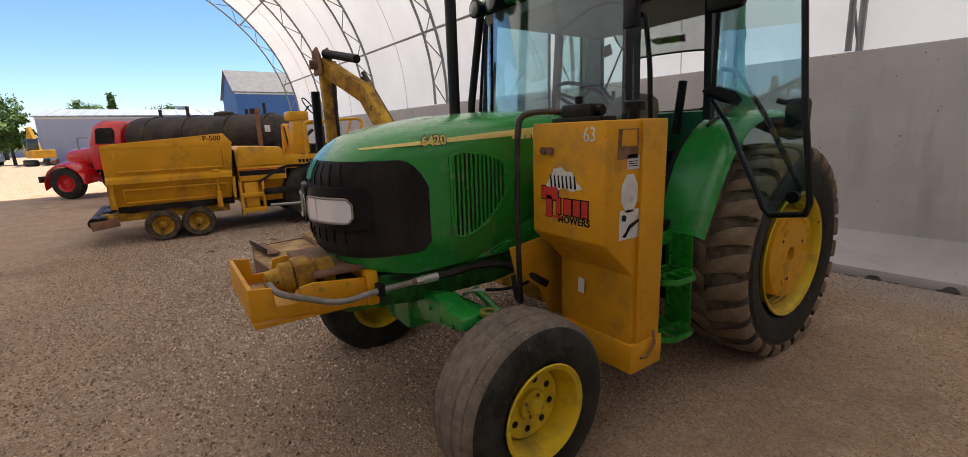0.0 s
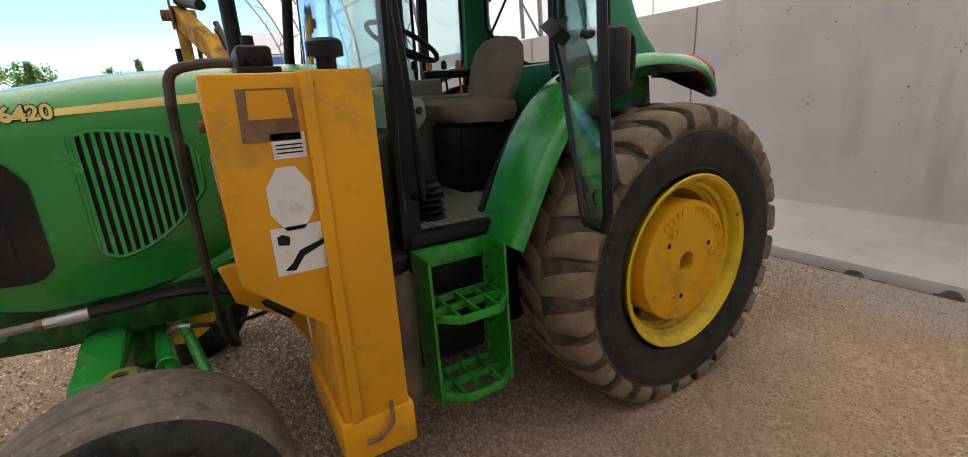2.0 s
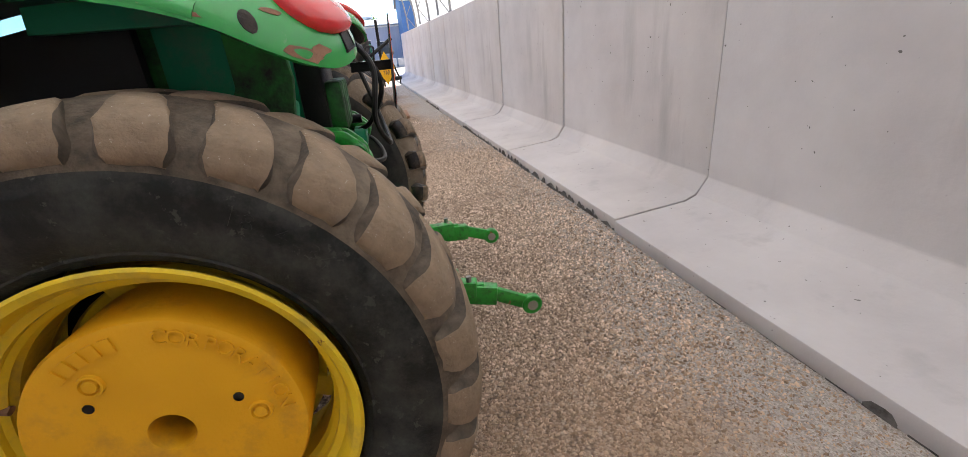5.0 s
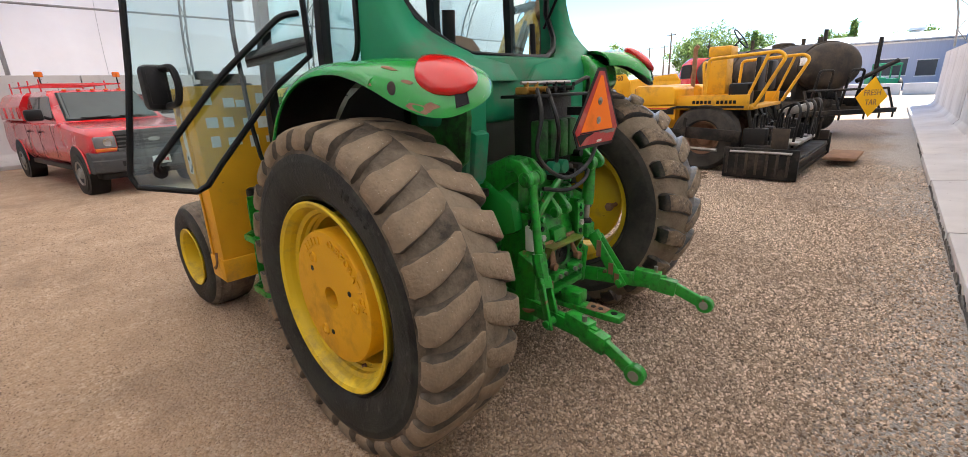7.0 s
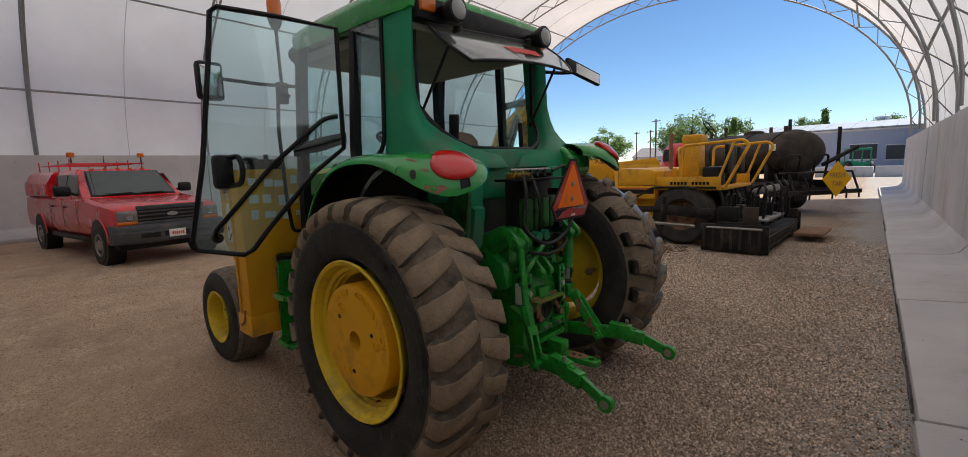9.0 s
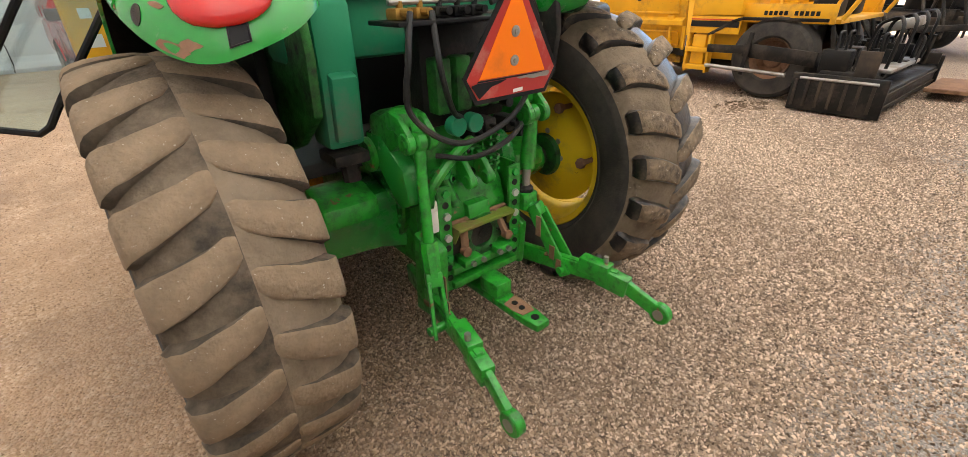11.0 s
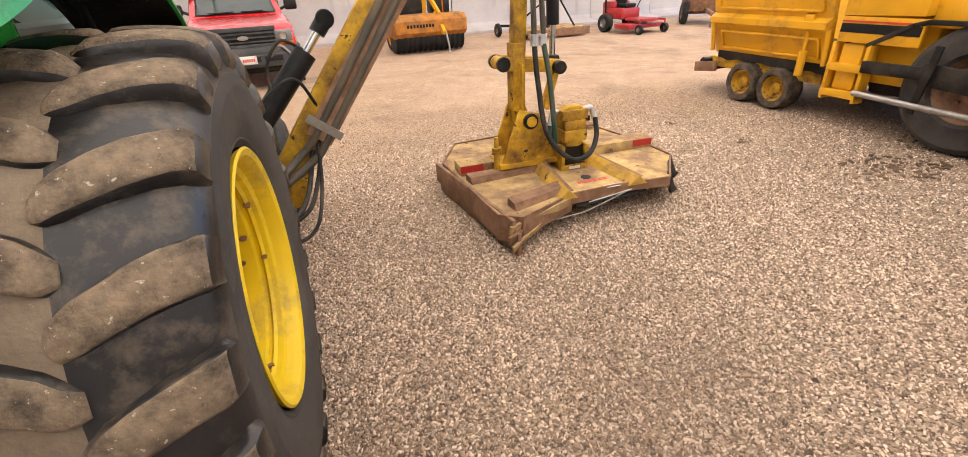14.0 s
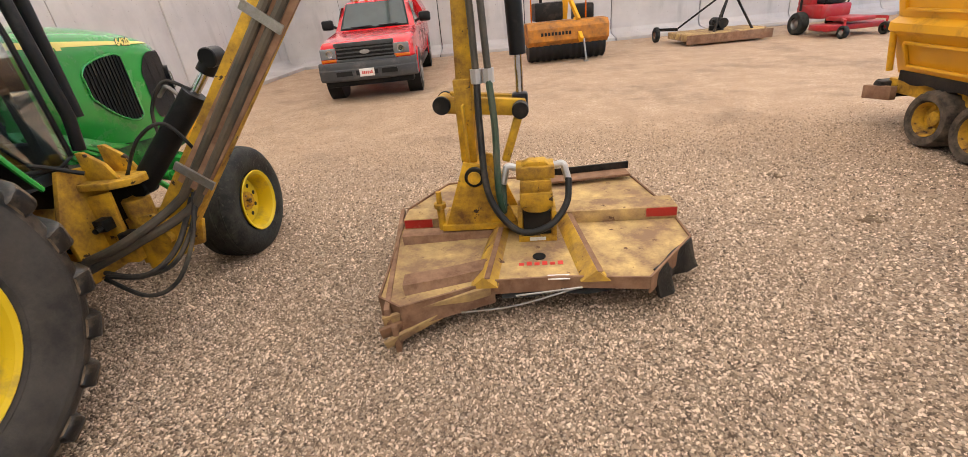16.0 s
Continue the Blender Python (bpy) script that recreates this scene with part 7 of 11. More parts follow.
# lift arms and links
for sg in (-1, 1):
    bm = B()
    prism(bm, [(-0.06, 1.10), (-0.16, 1.22), (-0.34, 1.30), (-0.46, 1.25), (-0.47, 1.19), (-0.34, 1.15), (-0.18, 1.04), (-0.06, 1.0)], "x", sg * 0.245, sg * 0.29, 0.012)
    disc(bm, (sg * 0.265, -0.10, 1.06), 0.075, 0.12, "x", 20, 0.01)
    disc(bm, (sg * 0.268, -0.43, 1.22), 0.04, 0.05, "x", 16, 0.006)
    part("lift_arm", bm, GREEN_WORN, tractor, "green cast lift arm")
    X = sg * 0.289
    bm = B()
    for d in (-0.046, 0.046):
        prism(bm, [(-0.40, 1.295), (-0.46, 1.285), (-0.515, 1.235), (-0.525, 1.20), (-0.505, 1.165), (-0.475, 1.165), (-0.45, 1.215), (-0.40, 1.24)], "x", X + d - 0.013, X + d + 0.013, 0.007)
        disc(bm, (X + d, -0.49, 1.198), 0.040, 0.034, "x", 18, 0.006)
    prism(bm, [(-0.36, 1.30), (-0.44, 1.292), (-0.45, 1.235), (-0.36, 1.22)], "x", X - 0.058, X + 0.058, 0.016)
    part("clevis", bm, GREEN_WORN, tractor, "green forked clevis")
    top, mid, low = (Vector((-0.289, -0.49, 1.195)), Vector((-0.329, -0.563, 0.80)), Vector((-0.372, -0.67, 0.52))) if sg < 0 else (Vector((0.289, -0.475, 1.195)), Vector((0.274, -0.458, 0.86)), Vector((0.335, -0.68, 0.50)))
    bm = B()
    disc(bm, top, 0.038, 0.045, "x", 18, 0.008)
    if sg < 0:
        tube(bm, [top, top.lerp(mid, 0.12), top.lerp(mid, 0.2), mid.lerp(top, 0.06), mid], [0.024, 0.024, 0.020, 0.0225, 0.0225], 14)
        tube(bm, [mid.lerp(top, 0.08), mid, mid.lerp(low, 0.35)], [0.034, 0.037, 0.033], 8)
        neck = mid.lerp(low, 0.38)
    else:
        tube(bm, [top, top.lerp(mid, 0.2), top.lerp(mid, 0.55), top.lerp(mid, 0.72), top.lerp(mid, 0.74), mid - Vector((0, 0, 0.05))], [0.026, 0.031, 0.036, 0.036, 0.018, 0.018], 14)
        neck = mid.lerp(low, 0.28)
        box(bm, (mid.x - 0.045, mid.y - 0.04, mid.z - 0.105), (mid.x + 0.045, mid.y + 0.04, mid.z - 0.02), 0.012)
        tube(bm, [mid - Vector((0, 0, 0.09)), neck], [0.032, 0.030], 12)
    beam(bm, neck - (low - neck).normalized() * 0.03, neck + (low - neck).normalized() * 0.03, 0.066, 0.058, bev=0.01)
    rod(bm, top + Vector((-0.068, 0, 0)), top + Vector((0.068, 0, 0)), 0.02)
    lk = part("lift_link", bm, GREEN_WORN, tractor, "green lift link rod")
    if sg > 0:
        bm = B()
        rod(bm, top.lerp(mid, 0.70), mid + Vector((0, 0, -0.02)), 0.019, 14)
        part("thread", bm, STEEL, lk, "bare threaded rod")
        bm = B()
        lathe(bm, [(mid.z - 0.03, 0), (mid.z - 0.03, 0.036), (mid.z - 0.005, 0.038), (mid.z + 0.008, 0.026), (mid.z + 0.008, 0)], (mid.x, mid.y, 0), "z", 16)
        part("collar", bm, GREASE_SHADE, lk)
    for d in (-0.031, 0.031):
        bm = B()
        beam(bm, neck + Vector((d * 0.8, 0, 0)), low + (low - neck).normalized() * 0.035 + Vector((d, 0, 0)), 0.015, 0.058, bev=0.004)
        part("fork_prong", bm, GREEN_WORN, lk)
    bm = B()
    rod(bm, low + Vector((-0.055, 0, 0)), low + Vector((0.055, 0, 0)), 0.018)
    part("fork_pin", bm, GREEN_WORN, lk)
    for f_, w_ in ((0.25, 0.05), (0.7, 0.035), (0.92, 0.03)):
        bm = B()
        q_ = neck.lerp(low, f_)
        beam(bm, q_ + Vector((sg * -0.040, 0, w_)), q_ + Vector((sg * -0.040, 0, -w_)), 0.004, 0.03, (0, 1, 0))
        part("bare_patch", bm, RUST, lk, "rusty bare metal")
    bm = B()
    a, b, c = Vector((sg * 0.24, -0.22, 0.50)), Vector((sg * 0.385, -0.93, 0.53)), Vector((sg * 0.42, -1.13, 0.445))
    beam(bm, a, b, 0.03, 0.085, bev=0.006)
    beam(bm, a.lerp(b, 0.45), b, 0.045, 0.07, bev=0.006)
    beam(bm, b.lerp(a, 0.05) + Vector((0, 0, 0.02)), b.lerp(a, 0.25) + Vector((0, 0, 0.035)), 0.062, 0.075, bev=0.006)
    beam(bm, b.lerp(c, 0.25), b.lerp(a, 0.12), 0.056, 0.088, bev=0.006)
    beam(bm, b, c, 0.03, 0.065, bev=0.01)
    disc(bm, c, 0.046, 0.04, "x", 20, 0.005)
    ll = part("lower_link", bm, GREEN_WORN, tractor, "green lower hitch arm with a ball end")
    bm = B()
    disc(bm, c, 0.024, 0.046, "x", 14)
    part("ball_eye", bm, STEEL, ll)
    bm = B()
    rod(bm, b + Vector((0, 0.07, 0.05)), b + Vector((0, 0.07, 0.085)), 0.012, 8)
    part("link_pin", bm, STEEL, ll)
    bm = B()
    hose(bm, [(sg * 0.30, -0.60, 0.55), (sg * 0.30, -0.45, 0.48), (sg * 0.20, -0.35, 0.52)], 0.012)
    part("sway_chain", bm, RUST, tractor)
bm = B()
box(bm, (-0.266, -0.475, 0.80), (-0.21, -0.42, 0.94), 0.012)
wb = part("washer_bottle", bm, WHITE, tractor, "small white plastic bottle")
bm = B()
rod(bm, (-0.238, -0.447, 0.935), (-0.238, -0.447, 0.965), 0.021)
rod(bm, (-0.238, -0.447, 0.96), (-0.238, -0.447, 0.985), 0.006)
part("bottle_cap", bm, BLACK, wb)
# remote valves on a shelf and hoses
bm = B()
box(bm, (-0.36, -0.56, 1.575), (0.12, -0.36, 1.59), 0.003)
part("valve_shelf", bm, BLACK, tractor)
for k in range(5):
    bm = B()
    x = -0.30 + 0.075 * k
    box(bm, (x - 0.026, -0.49, 1.59), (x + 0.026, -0.42, 1.625), 0.008)
    rod(bm, (x, -0.47, 1.62), (x, -0.47, 1.645), 0.011, 10)
    rod(bm, (x, -0.53, 1.612), (x, -0.48, 1.612), 0.013, 10)
    part("remote_valve", bm, BRASS if k < 2 else GREASE_SHADE, tractor, "brass and steel remote valve")
bm = B()
rod(bm, (-0.34, -0.47, 1.642), (0.06, -0.47, 1.642), 0.009, 8)
part("valve_bar", bm, STEEL, tractor)
for ctrl in ([(-0.30, -0.53, 1.612), (-0.36, -0.60, 1.5), (-0.36, -0.58, 1.32), (-0.2, -0.62, 1.2), (0.05, -0.60, 1.24), (0.2, -0.56, 1.36), (0.30, -0.50, 1.55)],
             [(-0.22, -0.53, 1.612), (-0.26, -0.62, 1.45), (-0.18, -0.56, 1.30), (-0.1, -0.5, 1.25)],
             [(0.05, -0.50, 1.63), (0.22, -0.48, 1.66), (0.44, -0.34, 1.58), (0.53, -0.26, 1.42), (0.525, -0.25, 1.30), (0.535, -0.24, 1.15)],
             [(0.25, -0.44, 1.16), (0.18, -0.52, 1.17), (0.05, -0.57, 1.14), (-0.12, -0.58, 1.12), (-0.24, -0.52, 1.14)]):
    bm = B()
    hose(bm, ctrl, 0.0105, 8, 8)
    part("rear_hose", bm, HOSE, tractor, "looping black hydraulic hose")
bm = B()
for x in (-0.14, -0.05, 0.04, 0.12):
    box(bm, (x - 0.035, -0.46, 1.26), (x + 0.035, -0.36, 1.46), 0.012)
part("valve_bank", bm, GREEN_DIRTY_SHADE, tractor, "grimy green hydraulic valve bank")
bm = B()
rod(bm, (0.14, -0.5, 1.27), (0.14, -0.42, 1.27), 0.02)
box(bm, (-0.20, -0.40, 1.20), (0.20, -0.30, 1.60), 0.02)
part("rear_bulkhead", bm, GREASE_SHADE, tractor)
# slow vehicle sign
msv = facing((0.0, -0.672, 1.50), (1, 0, 0), (0, -0.06, 1))
smv = part("slow_vehicle_sign", (lambda b: (outline(b, [(-0.035, 0.20), (0.035, 0.20), (0.215, -0.08), (0.165, -0.17), (-0.165, -0.17), (-0.215, -0.08)], msv, 0.004), b)[-1])(B()), BLACK, tractor, "orange and red triangle sign with a black edge")
bm = B()
outline(bm, [(-0.022, 0.185), (0.022, 0.185), (0.20, -0.085), (0.155, -0.155), (-0.155, -0.155), (-0.20, -0.085)], msv @ pose(0, 0, 0.004), 0.0015)
part("red_border", bm, SMV_R, smv)
bm = B()
outline(bm, [(-0.01, 0.165), (0.01, 0.165), (0.150, -0.09), (-0.150, -0.09)], msv @ pose(0, 0, 0.006), 0.0015)
part("orange_triangle", bm, SMV_O, smv)
bm = B()
outline(bm, [(-0.155, -0.0935), (0.155, -0.0935), (0.158, -0.0985), (-0.158, -0.0985)], msv @ pose(0, 0, 0.006), 0.0012)
part("black_band", bm, BLACK, smv)
bm = B()
outline(bm, [(0.015, -0.1005), (0.06, -0.098), (0.11, -0.0975), (0.168, -0.093), (0.176, -0.101), (0.165, -0.112), (0.13, -0.110), (0.095, -0.113), (0.06, -0.106), (0.03, -0.107)], msv @ pose(0, 0, 0.0074), 0.001)
part("torn_strip", bm, PIPE, smv, "grey patch where the red film is torn off")
bm = B()
outline(bm, [(-0.155, -0.10), (-0.03, -0.10), (-0.06, -0.109), (-0.10, -0.117), (-0.125, -0.135), (-0.15, -0.151), (-0.185, -0.105)], msv @ pose(0, 0, 0.0074), 0.001)
part("bare_backing", bm, BLACK, smv, "dark backing where the film is gone")
bm = B()
outline(bm, [(0.0, -0.138), (0.045, -0.136), (0.045, -0.148), (0.0, -0.15)], msv @ pose(0, 0, 0.0074), 0.001)
part("label", bm, WHITE, smv)
for z in (0.048, -0.043):
    bm = B()
    lathe(bm, [(0.0, 0.018), (0.003, 0.018), (0.005, 0.009), (0.009, 0.008), (0.009, 0)], (0, 0, 0), "z", 14)
    bmesh.ops.transform(bm, matrix=msv @ pose(0, z, 0.0075), verts=bm.verts)
    part("sign_bolt", bm, STEEL, smv)
bm = B()
beam(bm, (0.02, -0.50, 1.50), (0.02, -0.672, 1.50), 0.05, 0.04)
part("sign_bracket", bm, BLACK, tractor)

# ---- boom arm and rotary mower head on the right side ----
boom = thing("boom_mower", pose(0, 0, 0), "chipped yellow hydraulic boom with a rotary mower head", "boom mower")
for x0, x1 in ((0.34, 0.37), (0.80, 0.83)):
    bm = B()
    prism(bm, [(1.22, 1.06), (1.60, 1.0), (1.58, 0.70), (1.45, 0.42), (1.12, 0.42), (1.10, 0.8)], "x", x0, x1, 0.006)
    part("mounting_plate", bm, RUST_Y, boom, "chipped yellow mounting plate")
bm = B()
box(bm, (0.38, 1.36, 0.80), (0.79, 1.58, 1.0), 0.01)
part("mounting_block", bm, GREASE_SHADE, boom, "greasy dark valve block")
bm = B()
prism(bm, [(0.80, 1.28), (1.02, 1.28), (1.13, 1.36), (1.13, 1.44), (1.02, 1.56), (0.80, 1.56)], "z", 0.92, 0.96, 0.006)
prism(bm, [(0.84, 0.96), (1.03, 0.96), (0.98, 1.05), (0.88, 1.12), (0.84, 1.12)], "y", 1.35, 1.375, 0.004)
prism(bm, [(0.84, 0.96), (1.03, 0.96), (0.98, 1.05), (0.88, 1.12), (0.84, 1.12)], "y", 1.50, 1.525, 0.004)
part("swivel_cap", bm, RUST_Y, boom, "yellow swivel head plates")
bm = B()
prism(bm, [(0.84, 0.88), (0.98, 0.90), (0.96, 0.62), (0.88, 0.52), (0.72, 0.52)], "y", 1.30, 1.325, 0.004)
part("front_gusset", bm, RUST_Y, boom, "yellow gusset with rust bleeding through")
bm = B()
box(bm, (0.84, 1.44, 0.44), (0.93, 1.60, 0.88), 0.01)
part("king_post", bm, GREASE_SHADE, boom)
bm = B()
box(bm, (-0.5, 1.32, 0.44), (0.95, 1.50, 0.58), 0.01)
part("cross_beam", bm, RUST_Y, boom, "yellow steel cross beam under the tractor")
for x, y, z in ((0.90, 1.27, 0.72), (0.72, 1.24, 0.62), (0.98, 1.30, 0.62)):
    bm = B()
    box(bm, (x - 0.035, y - 0.04, z - 0.03), (x + 0.035, y + 0.04, z + 0.04), 0.008)
    rod(bm, (x, y, z), (x + 0.02, y - 0.09, z), 0.016, 8)
    part("hose_manifold", bm, GREASE_SHADE, boom)
BASE, CL1, CL2 = Vector((1.15, 1.45, 0.60)), Vector((1.41, 1.52, 0.94)), Vector((1.96, 1.68, 1.69))
BEND, ELBOW = Vector((2.32, 1.78, 2.16)), Vector((3.0, 1.97, 2.47))
UPB = Vector((-0.75, 0.0, 0.55))
bm = B()
beam(bm, BASE, BEND, 0.11, 0.20, UPB, 0.008)
beam(bm, BEND - (BEND - BASE).normalized() * 0.08, ELBOW, 0.11, 0.18, Vector((-0.4, 0, 0.9)), 0.008)
main = part("main_boom", bm, RUST_Y, boom, "chipped yellow main boom")
bm = B()
beam(bm, CL1 + Vector((0.0, -0.13, -0.07)), BEND + Vector((0, -0.10, -0.12)), 0.02, 0.16, UPB)
part("boom_flange", bm, RUST, boom)
bm = B()
prism(bm, [(0.92, 0.40), (1.25, 0.46), (1.30, 0.62), (1.10, 0.72), (0.92, 0.70)], "y", 1.38, 1.41, 0.004)
prism(bm, [(0.92, 0.40), (1.25, 0.46), (1.30, 0.62), (1.10, 0.72), (0.92, 0.70)], "y", 1.50, 1.53, 0.004)
disc(bm, (0.98, 1.45, 0.58), 0.075, 0.46, "z", 20, 0.01)
rod(bm, (1.16, 1.34, 0.58), (1.16, 1.57, 0.58), 0.035)
part("swivel_base", bm, RUST_Y, boom, "yellow swivel post at the boom foot")
# lift cylinder
c0, c1, c2 = Vector((1.0, 1.52, 0.86)), Vector((1.43, 1.66, 1.34)), Vector((1.58, 1.70, 1.52))
bm = B()
tube(bm, [c0, c1], 0.068, 20)
cy = part("lift_cylinder", bm, BLACK, boom, "thick black hydraulic cylinder")
bm = B()
rod(bm, c1, c2, 0.026)
part("cylinder_rod", bm, CHROME, cy)
bm = B()
disc(bm, c2, 0.055, 0.11, "y", 18, 0.006)
tube(bm, [c2 - (c2 - c1).normalized() * 0.1, c2], 0.05, 16)
part("cylinder_eye", bm, BLACK, cy)
bm = B()
disc(bm, c0, 0.06, 0.12, "y", 18, 0.006)
part("cylinder_foot", bm, BLACK, cy)
bm = B()
bent(bm, [c1 + Vector((-0.07, -0.02, -0.02)), c1 + Vector((-0.13, -0.03, 0.06)), c1 + Vector((-0.2, -0.03, 0.0))], 0.012, 8, 0.03)
part("cylinder_port", bm, STEEL, cy)
# hoses along the boom
side = Vector((0.09, -0.11, -0.03))
for k, off in enumerate((0.0, 0.05)):
    d = (CL2 - CL1).normalized()
    o = side + Vector((-0.035, 0, 0.03)) * (k * 1.6)
    bm = B()
    hose(bm, [BEND + o + d * 0.2, CL2 + o, CL1 + o, CL1 + o - d * 0.22 + Vector((-0.03, 0, 0)), (1.05, 1.22 - 0.03 * k, 0.60 + 0.04 * k), (0.80, 1.12, 0.50 + 0.05 * k)], 0.026, 10, 8)
    part("boom_pipe", bm, DARK_PIPE, boom, "dusty grey hydraulic pipe")
for c in (CL1, CL2):
    bm = B()
    q = c + side
    beam(bm, q + Vector((0.05, -0.03, -0.04)), q + Vector((-0.13, -0.03, 0.10)), 0.05, 0.016, (0, 1, 0))
    part("pipe_clamp", bm, STEEL, boom)
for ctrl, r in (([(1.42, 1.42, 0.86), (1.36, 1.32, 0.64), (1.26, 1.20, 0.48), (1.05, 1.16, 0.44), (0.85, 1.18, 0.46)], 0.014),
                ([(1.40, 1.40, 0.84), (1.37, 1.28, 0.58), (1.30, 1.14, 0.40), (1.15, 1.08, 0.36), (0.88, 1.14, 0.44)], 0.012),
                ([(1.36, 1.42, 0.80), (1.28, 1.26, 0.56), (1.15, 1.14, 0.46), (0.9, 1.14, 0.46)], 0.016),
                ([(1.45, 1.50, 1.02), (1.35, 1.45, 1.22), (1.20, 1.40, 1.16), (1.02, 1.42, 0.95)], 0.010),
                ([(1.42, 1.66, 1.36), (1.30, 1.62, 1.42), (1.20, 1.58, 1.28), (1.2, 1.55, 1.10)], 0.010),
                ([(0.9, 1.3, 1.02), (0.75, 1.15, 1.12), (0.55, 1.05, 1.08), (0.45, 1.2, 0.95)], 0.012)):
    bm = B()
    hose(bm, ctrl, r, 8, 8)
    part("boom_hose", bm, HOSE, boom, "looping black hydraulic hose")
# dipper arm down to the head
DLOW = Vector((2.93, 1.95, 0.70))
bm = B()
beam(bm, ELBOW + Vector((0, 0, 0.06)), DLOW + Vector((0, 0, 0.16)), 0.10, 0.10, (0, 1, 0), 0.006)
beam(bm, DLOW + Vector((0, 0, 0.56)), DLOW + Vector((0, 0, 0.05)), 0.10, 0.135, (0, 1, 0), 0.006)
for d in (-0.062, 0.062):
    beam(bm, DLOW + Vector((0, d, 0.42)), DLOW + Vector((0, d, -0.06)), 0.014, 0.15, (0, 1, 0), 0.003)
part("dipper_arm", bm, RUST_Y, boom, "chipped yellow dipper arm")
bm = B()
rod(bm, ELBOW + Vector((-0.02, -0.14, 0)), ELBOW + Vector((0.02, 0.14, 0)), 0.05)
prism(bm, [(2.86, 2.36), (3.12, 2.36), (3.16, 2.62), (2.98, 2.66), (2.88, 2.56)], "y", 1.90, 1.92)
prism(bm, [(2.86, 2.36), (3.12, 2.36), (3.16, 2.62), (2.98, 2.66), (2.88, 2.56)], "y", 2.02, 2.04)
part("elbow_joint", bm, RUST, boom)
bm = B()
rod(bm, ELBOW + Vector((-0.05, -0.02, 0.12)), BEND + Vector((0.05, 0.02, 0.30)), 0.045)
part("elbow_cylinder", bm, GREASE_SHADE, boom)
bm = B()
rod(bm, (3.27, 2.02, 1.36), (3.24, 2.02, 2.2), 0.05)
tc = part("tilt_cylinder", bm, BLACK, boom, "black tilt cylinder")
bm = B()
rod(bm, (3.27, 2.02, 1.05), (3.27, 2.02, 1.38), 0.024)
part("cylinder_rod", bm, CHROME, tc)
bm = B()
box(bm, (3.22, 1.97, 1.0), (3.32, 2.07, 1.14), 0.02)
part("cylinder_eye", bm, BLACK, tc)
bm = B()
rod(bm, (2.80, 1.87, 1.12), (2.80, 2.10, 1.12), 0.05)
beam(bm, (2.80, 1.91, 1.12), (3.30, 1.95, 1.06), 0.06, 0.10, bev=0.01)
beam(bm, (2.80, 2.07, 1.12), (3.30, 2.09, 1.06), 0.06, 0.10, bev=0.01)
beam(bm, (3.27, 1.95, 1.05), (3.16, 1.92, 0.74), 0.05, 0.09, (0, 1, 0), 0.008)
part("tilt_linkage", bm, RUST_Y, boom, "chipped yellow tilt linkage")
for y in (1.905, 2.085):
    bm = B()
    disc(bm, (2.80, y - 0.03, 1.12), 0.055, 0.03, "y", 18, 0.004)
    part("linkage_pin", bm, GREASE_SHADE, boom)
    bm = B()
    disc(bm, (3.27, y - 0.0, 1.06), 0.05, 0.11, "y", 18, 0.004)
    part("linkage_pin", bm, GREASE_SHADE, boom)
bm = B()
prism(bm, [(2.74, 0.34), (3.22, 0.34), (3.06, 0.74), (2.90, 0.78)], "y", 1.80, 1.83, 0.004)
prism(bm, [(2.74, 0.34), (3.22, 0.34), (3.06, 0.74), (2.90, 0.78)], "y", 2.06, 2.09, 0.004)
box(bm, (2.72, 1.78, 0.32), (3.24, 2.09, 0.36), 0.004)
rod(bm, (2.97, 1.72, 0.70), (2.97, 2.15, 0.70), 0.04)
part("head_bracket", bm, RUST_Y, boom, "yellow triangular head bracket")
for y in (1.75, 2.12):
    bm = B()
    disc(bm, (2.97, y, 0.70), 0.062, 0.03, "y", 18, 0.004)
    part("pivot_boss", bm, GREASE_SHADE, boom)
bm = B()
lathe(bm, [(0.30, 0), (0.30, 0.025), (0.46, 0.025), (0.47, 0.04), (0.5, 0.04), (0.5, 0.02), (0.58, 0.018), (0.58, 0)], (2.71, 1.84, 0), "z", 12)
part("stop_pin", bm, RUST_Y, boom)
# hydraulic motor
bm = B()
box(bm, (3.24, 1.69, 0.50), (3.44, 1.88, 0.592), 0.006)
box(bm, (3.255, 1.705, 0.592), (3.425, 1.87, 0.604), 0.0)
box(bm, (3.245, 1.70, 0.604), (3.435, 1.875, 0.668), 0.006)
box(bm, (3.255, 1.71, 0.668), (3.425, 1.865, 0.676), 0.0)
box(bm, (3.225, 1.71, 0.676), (3.455, 1.87, 0.75), 0.006)
prism(bm, [(3.25, 0.745), (3.43, 0.745), (3.40, 0.775), (3.30, 0.775)], "y", 1.74, 1.84, 0.006)
disc(bm, (3.34, 1.79, 0.49), 0.10, 0.06, "z", 20, 0.006)
mt = part("hydraulic_motor", bm, RUST_Y, boom, "amber hydraulic motor on the deck")
bm = B()
box(bm, (3.22, 1.69, 0.262), (3.46, 1.90, 0.30), 0.004)
box(bm, (3.22, 1.69, 0.30), (3.25, 1.89, 0.47), 0.004)
box(bm, (3.43, 1.69, 0.30), (3.46, 1.89, 0.47), 0.004)
box(bm, (3.22, 1.86, 0.30), (3.46, 1.89, 0.47), 0.004)
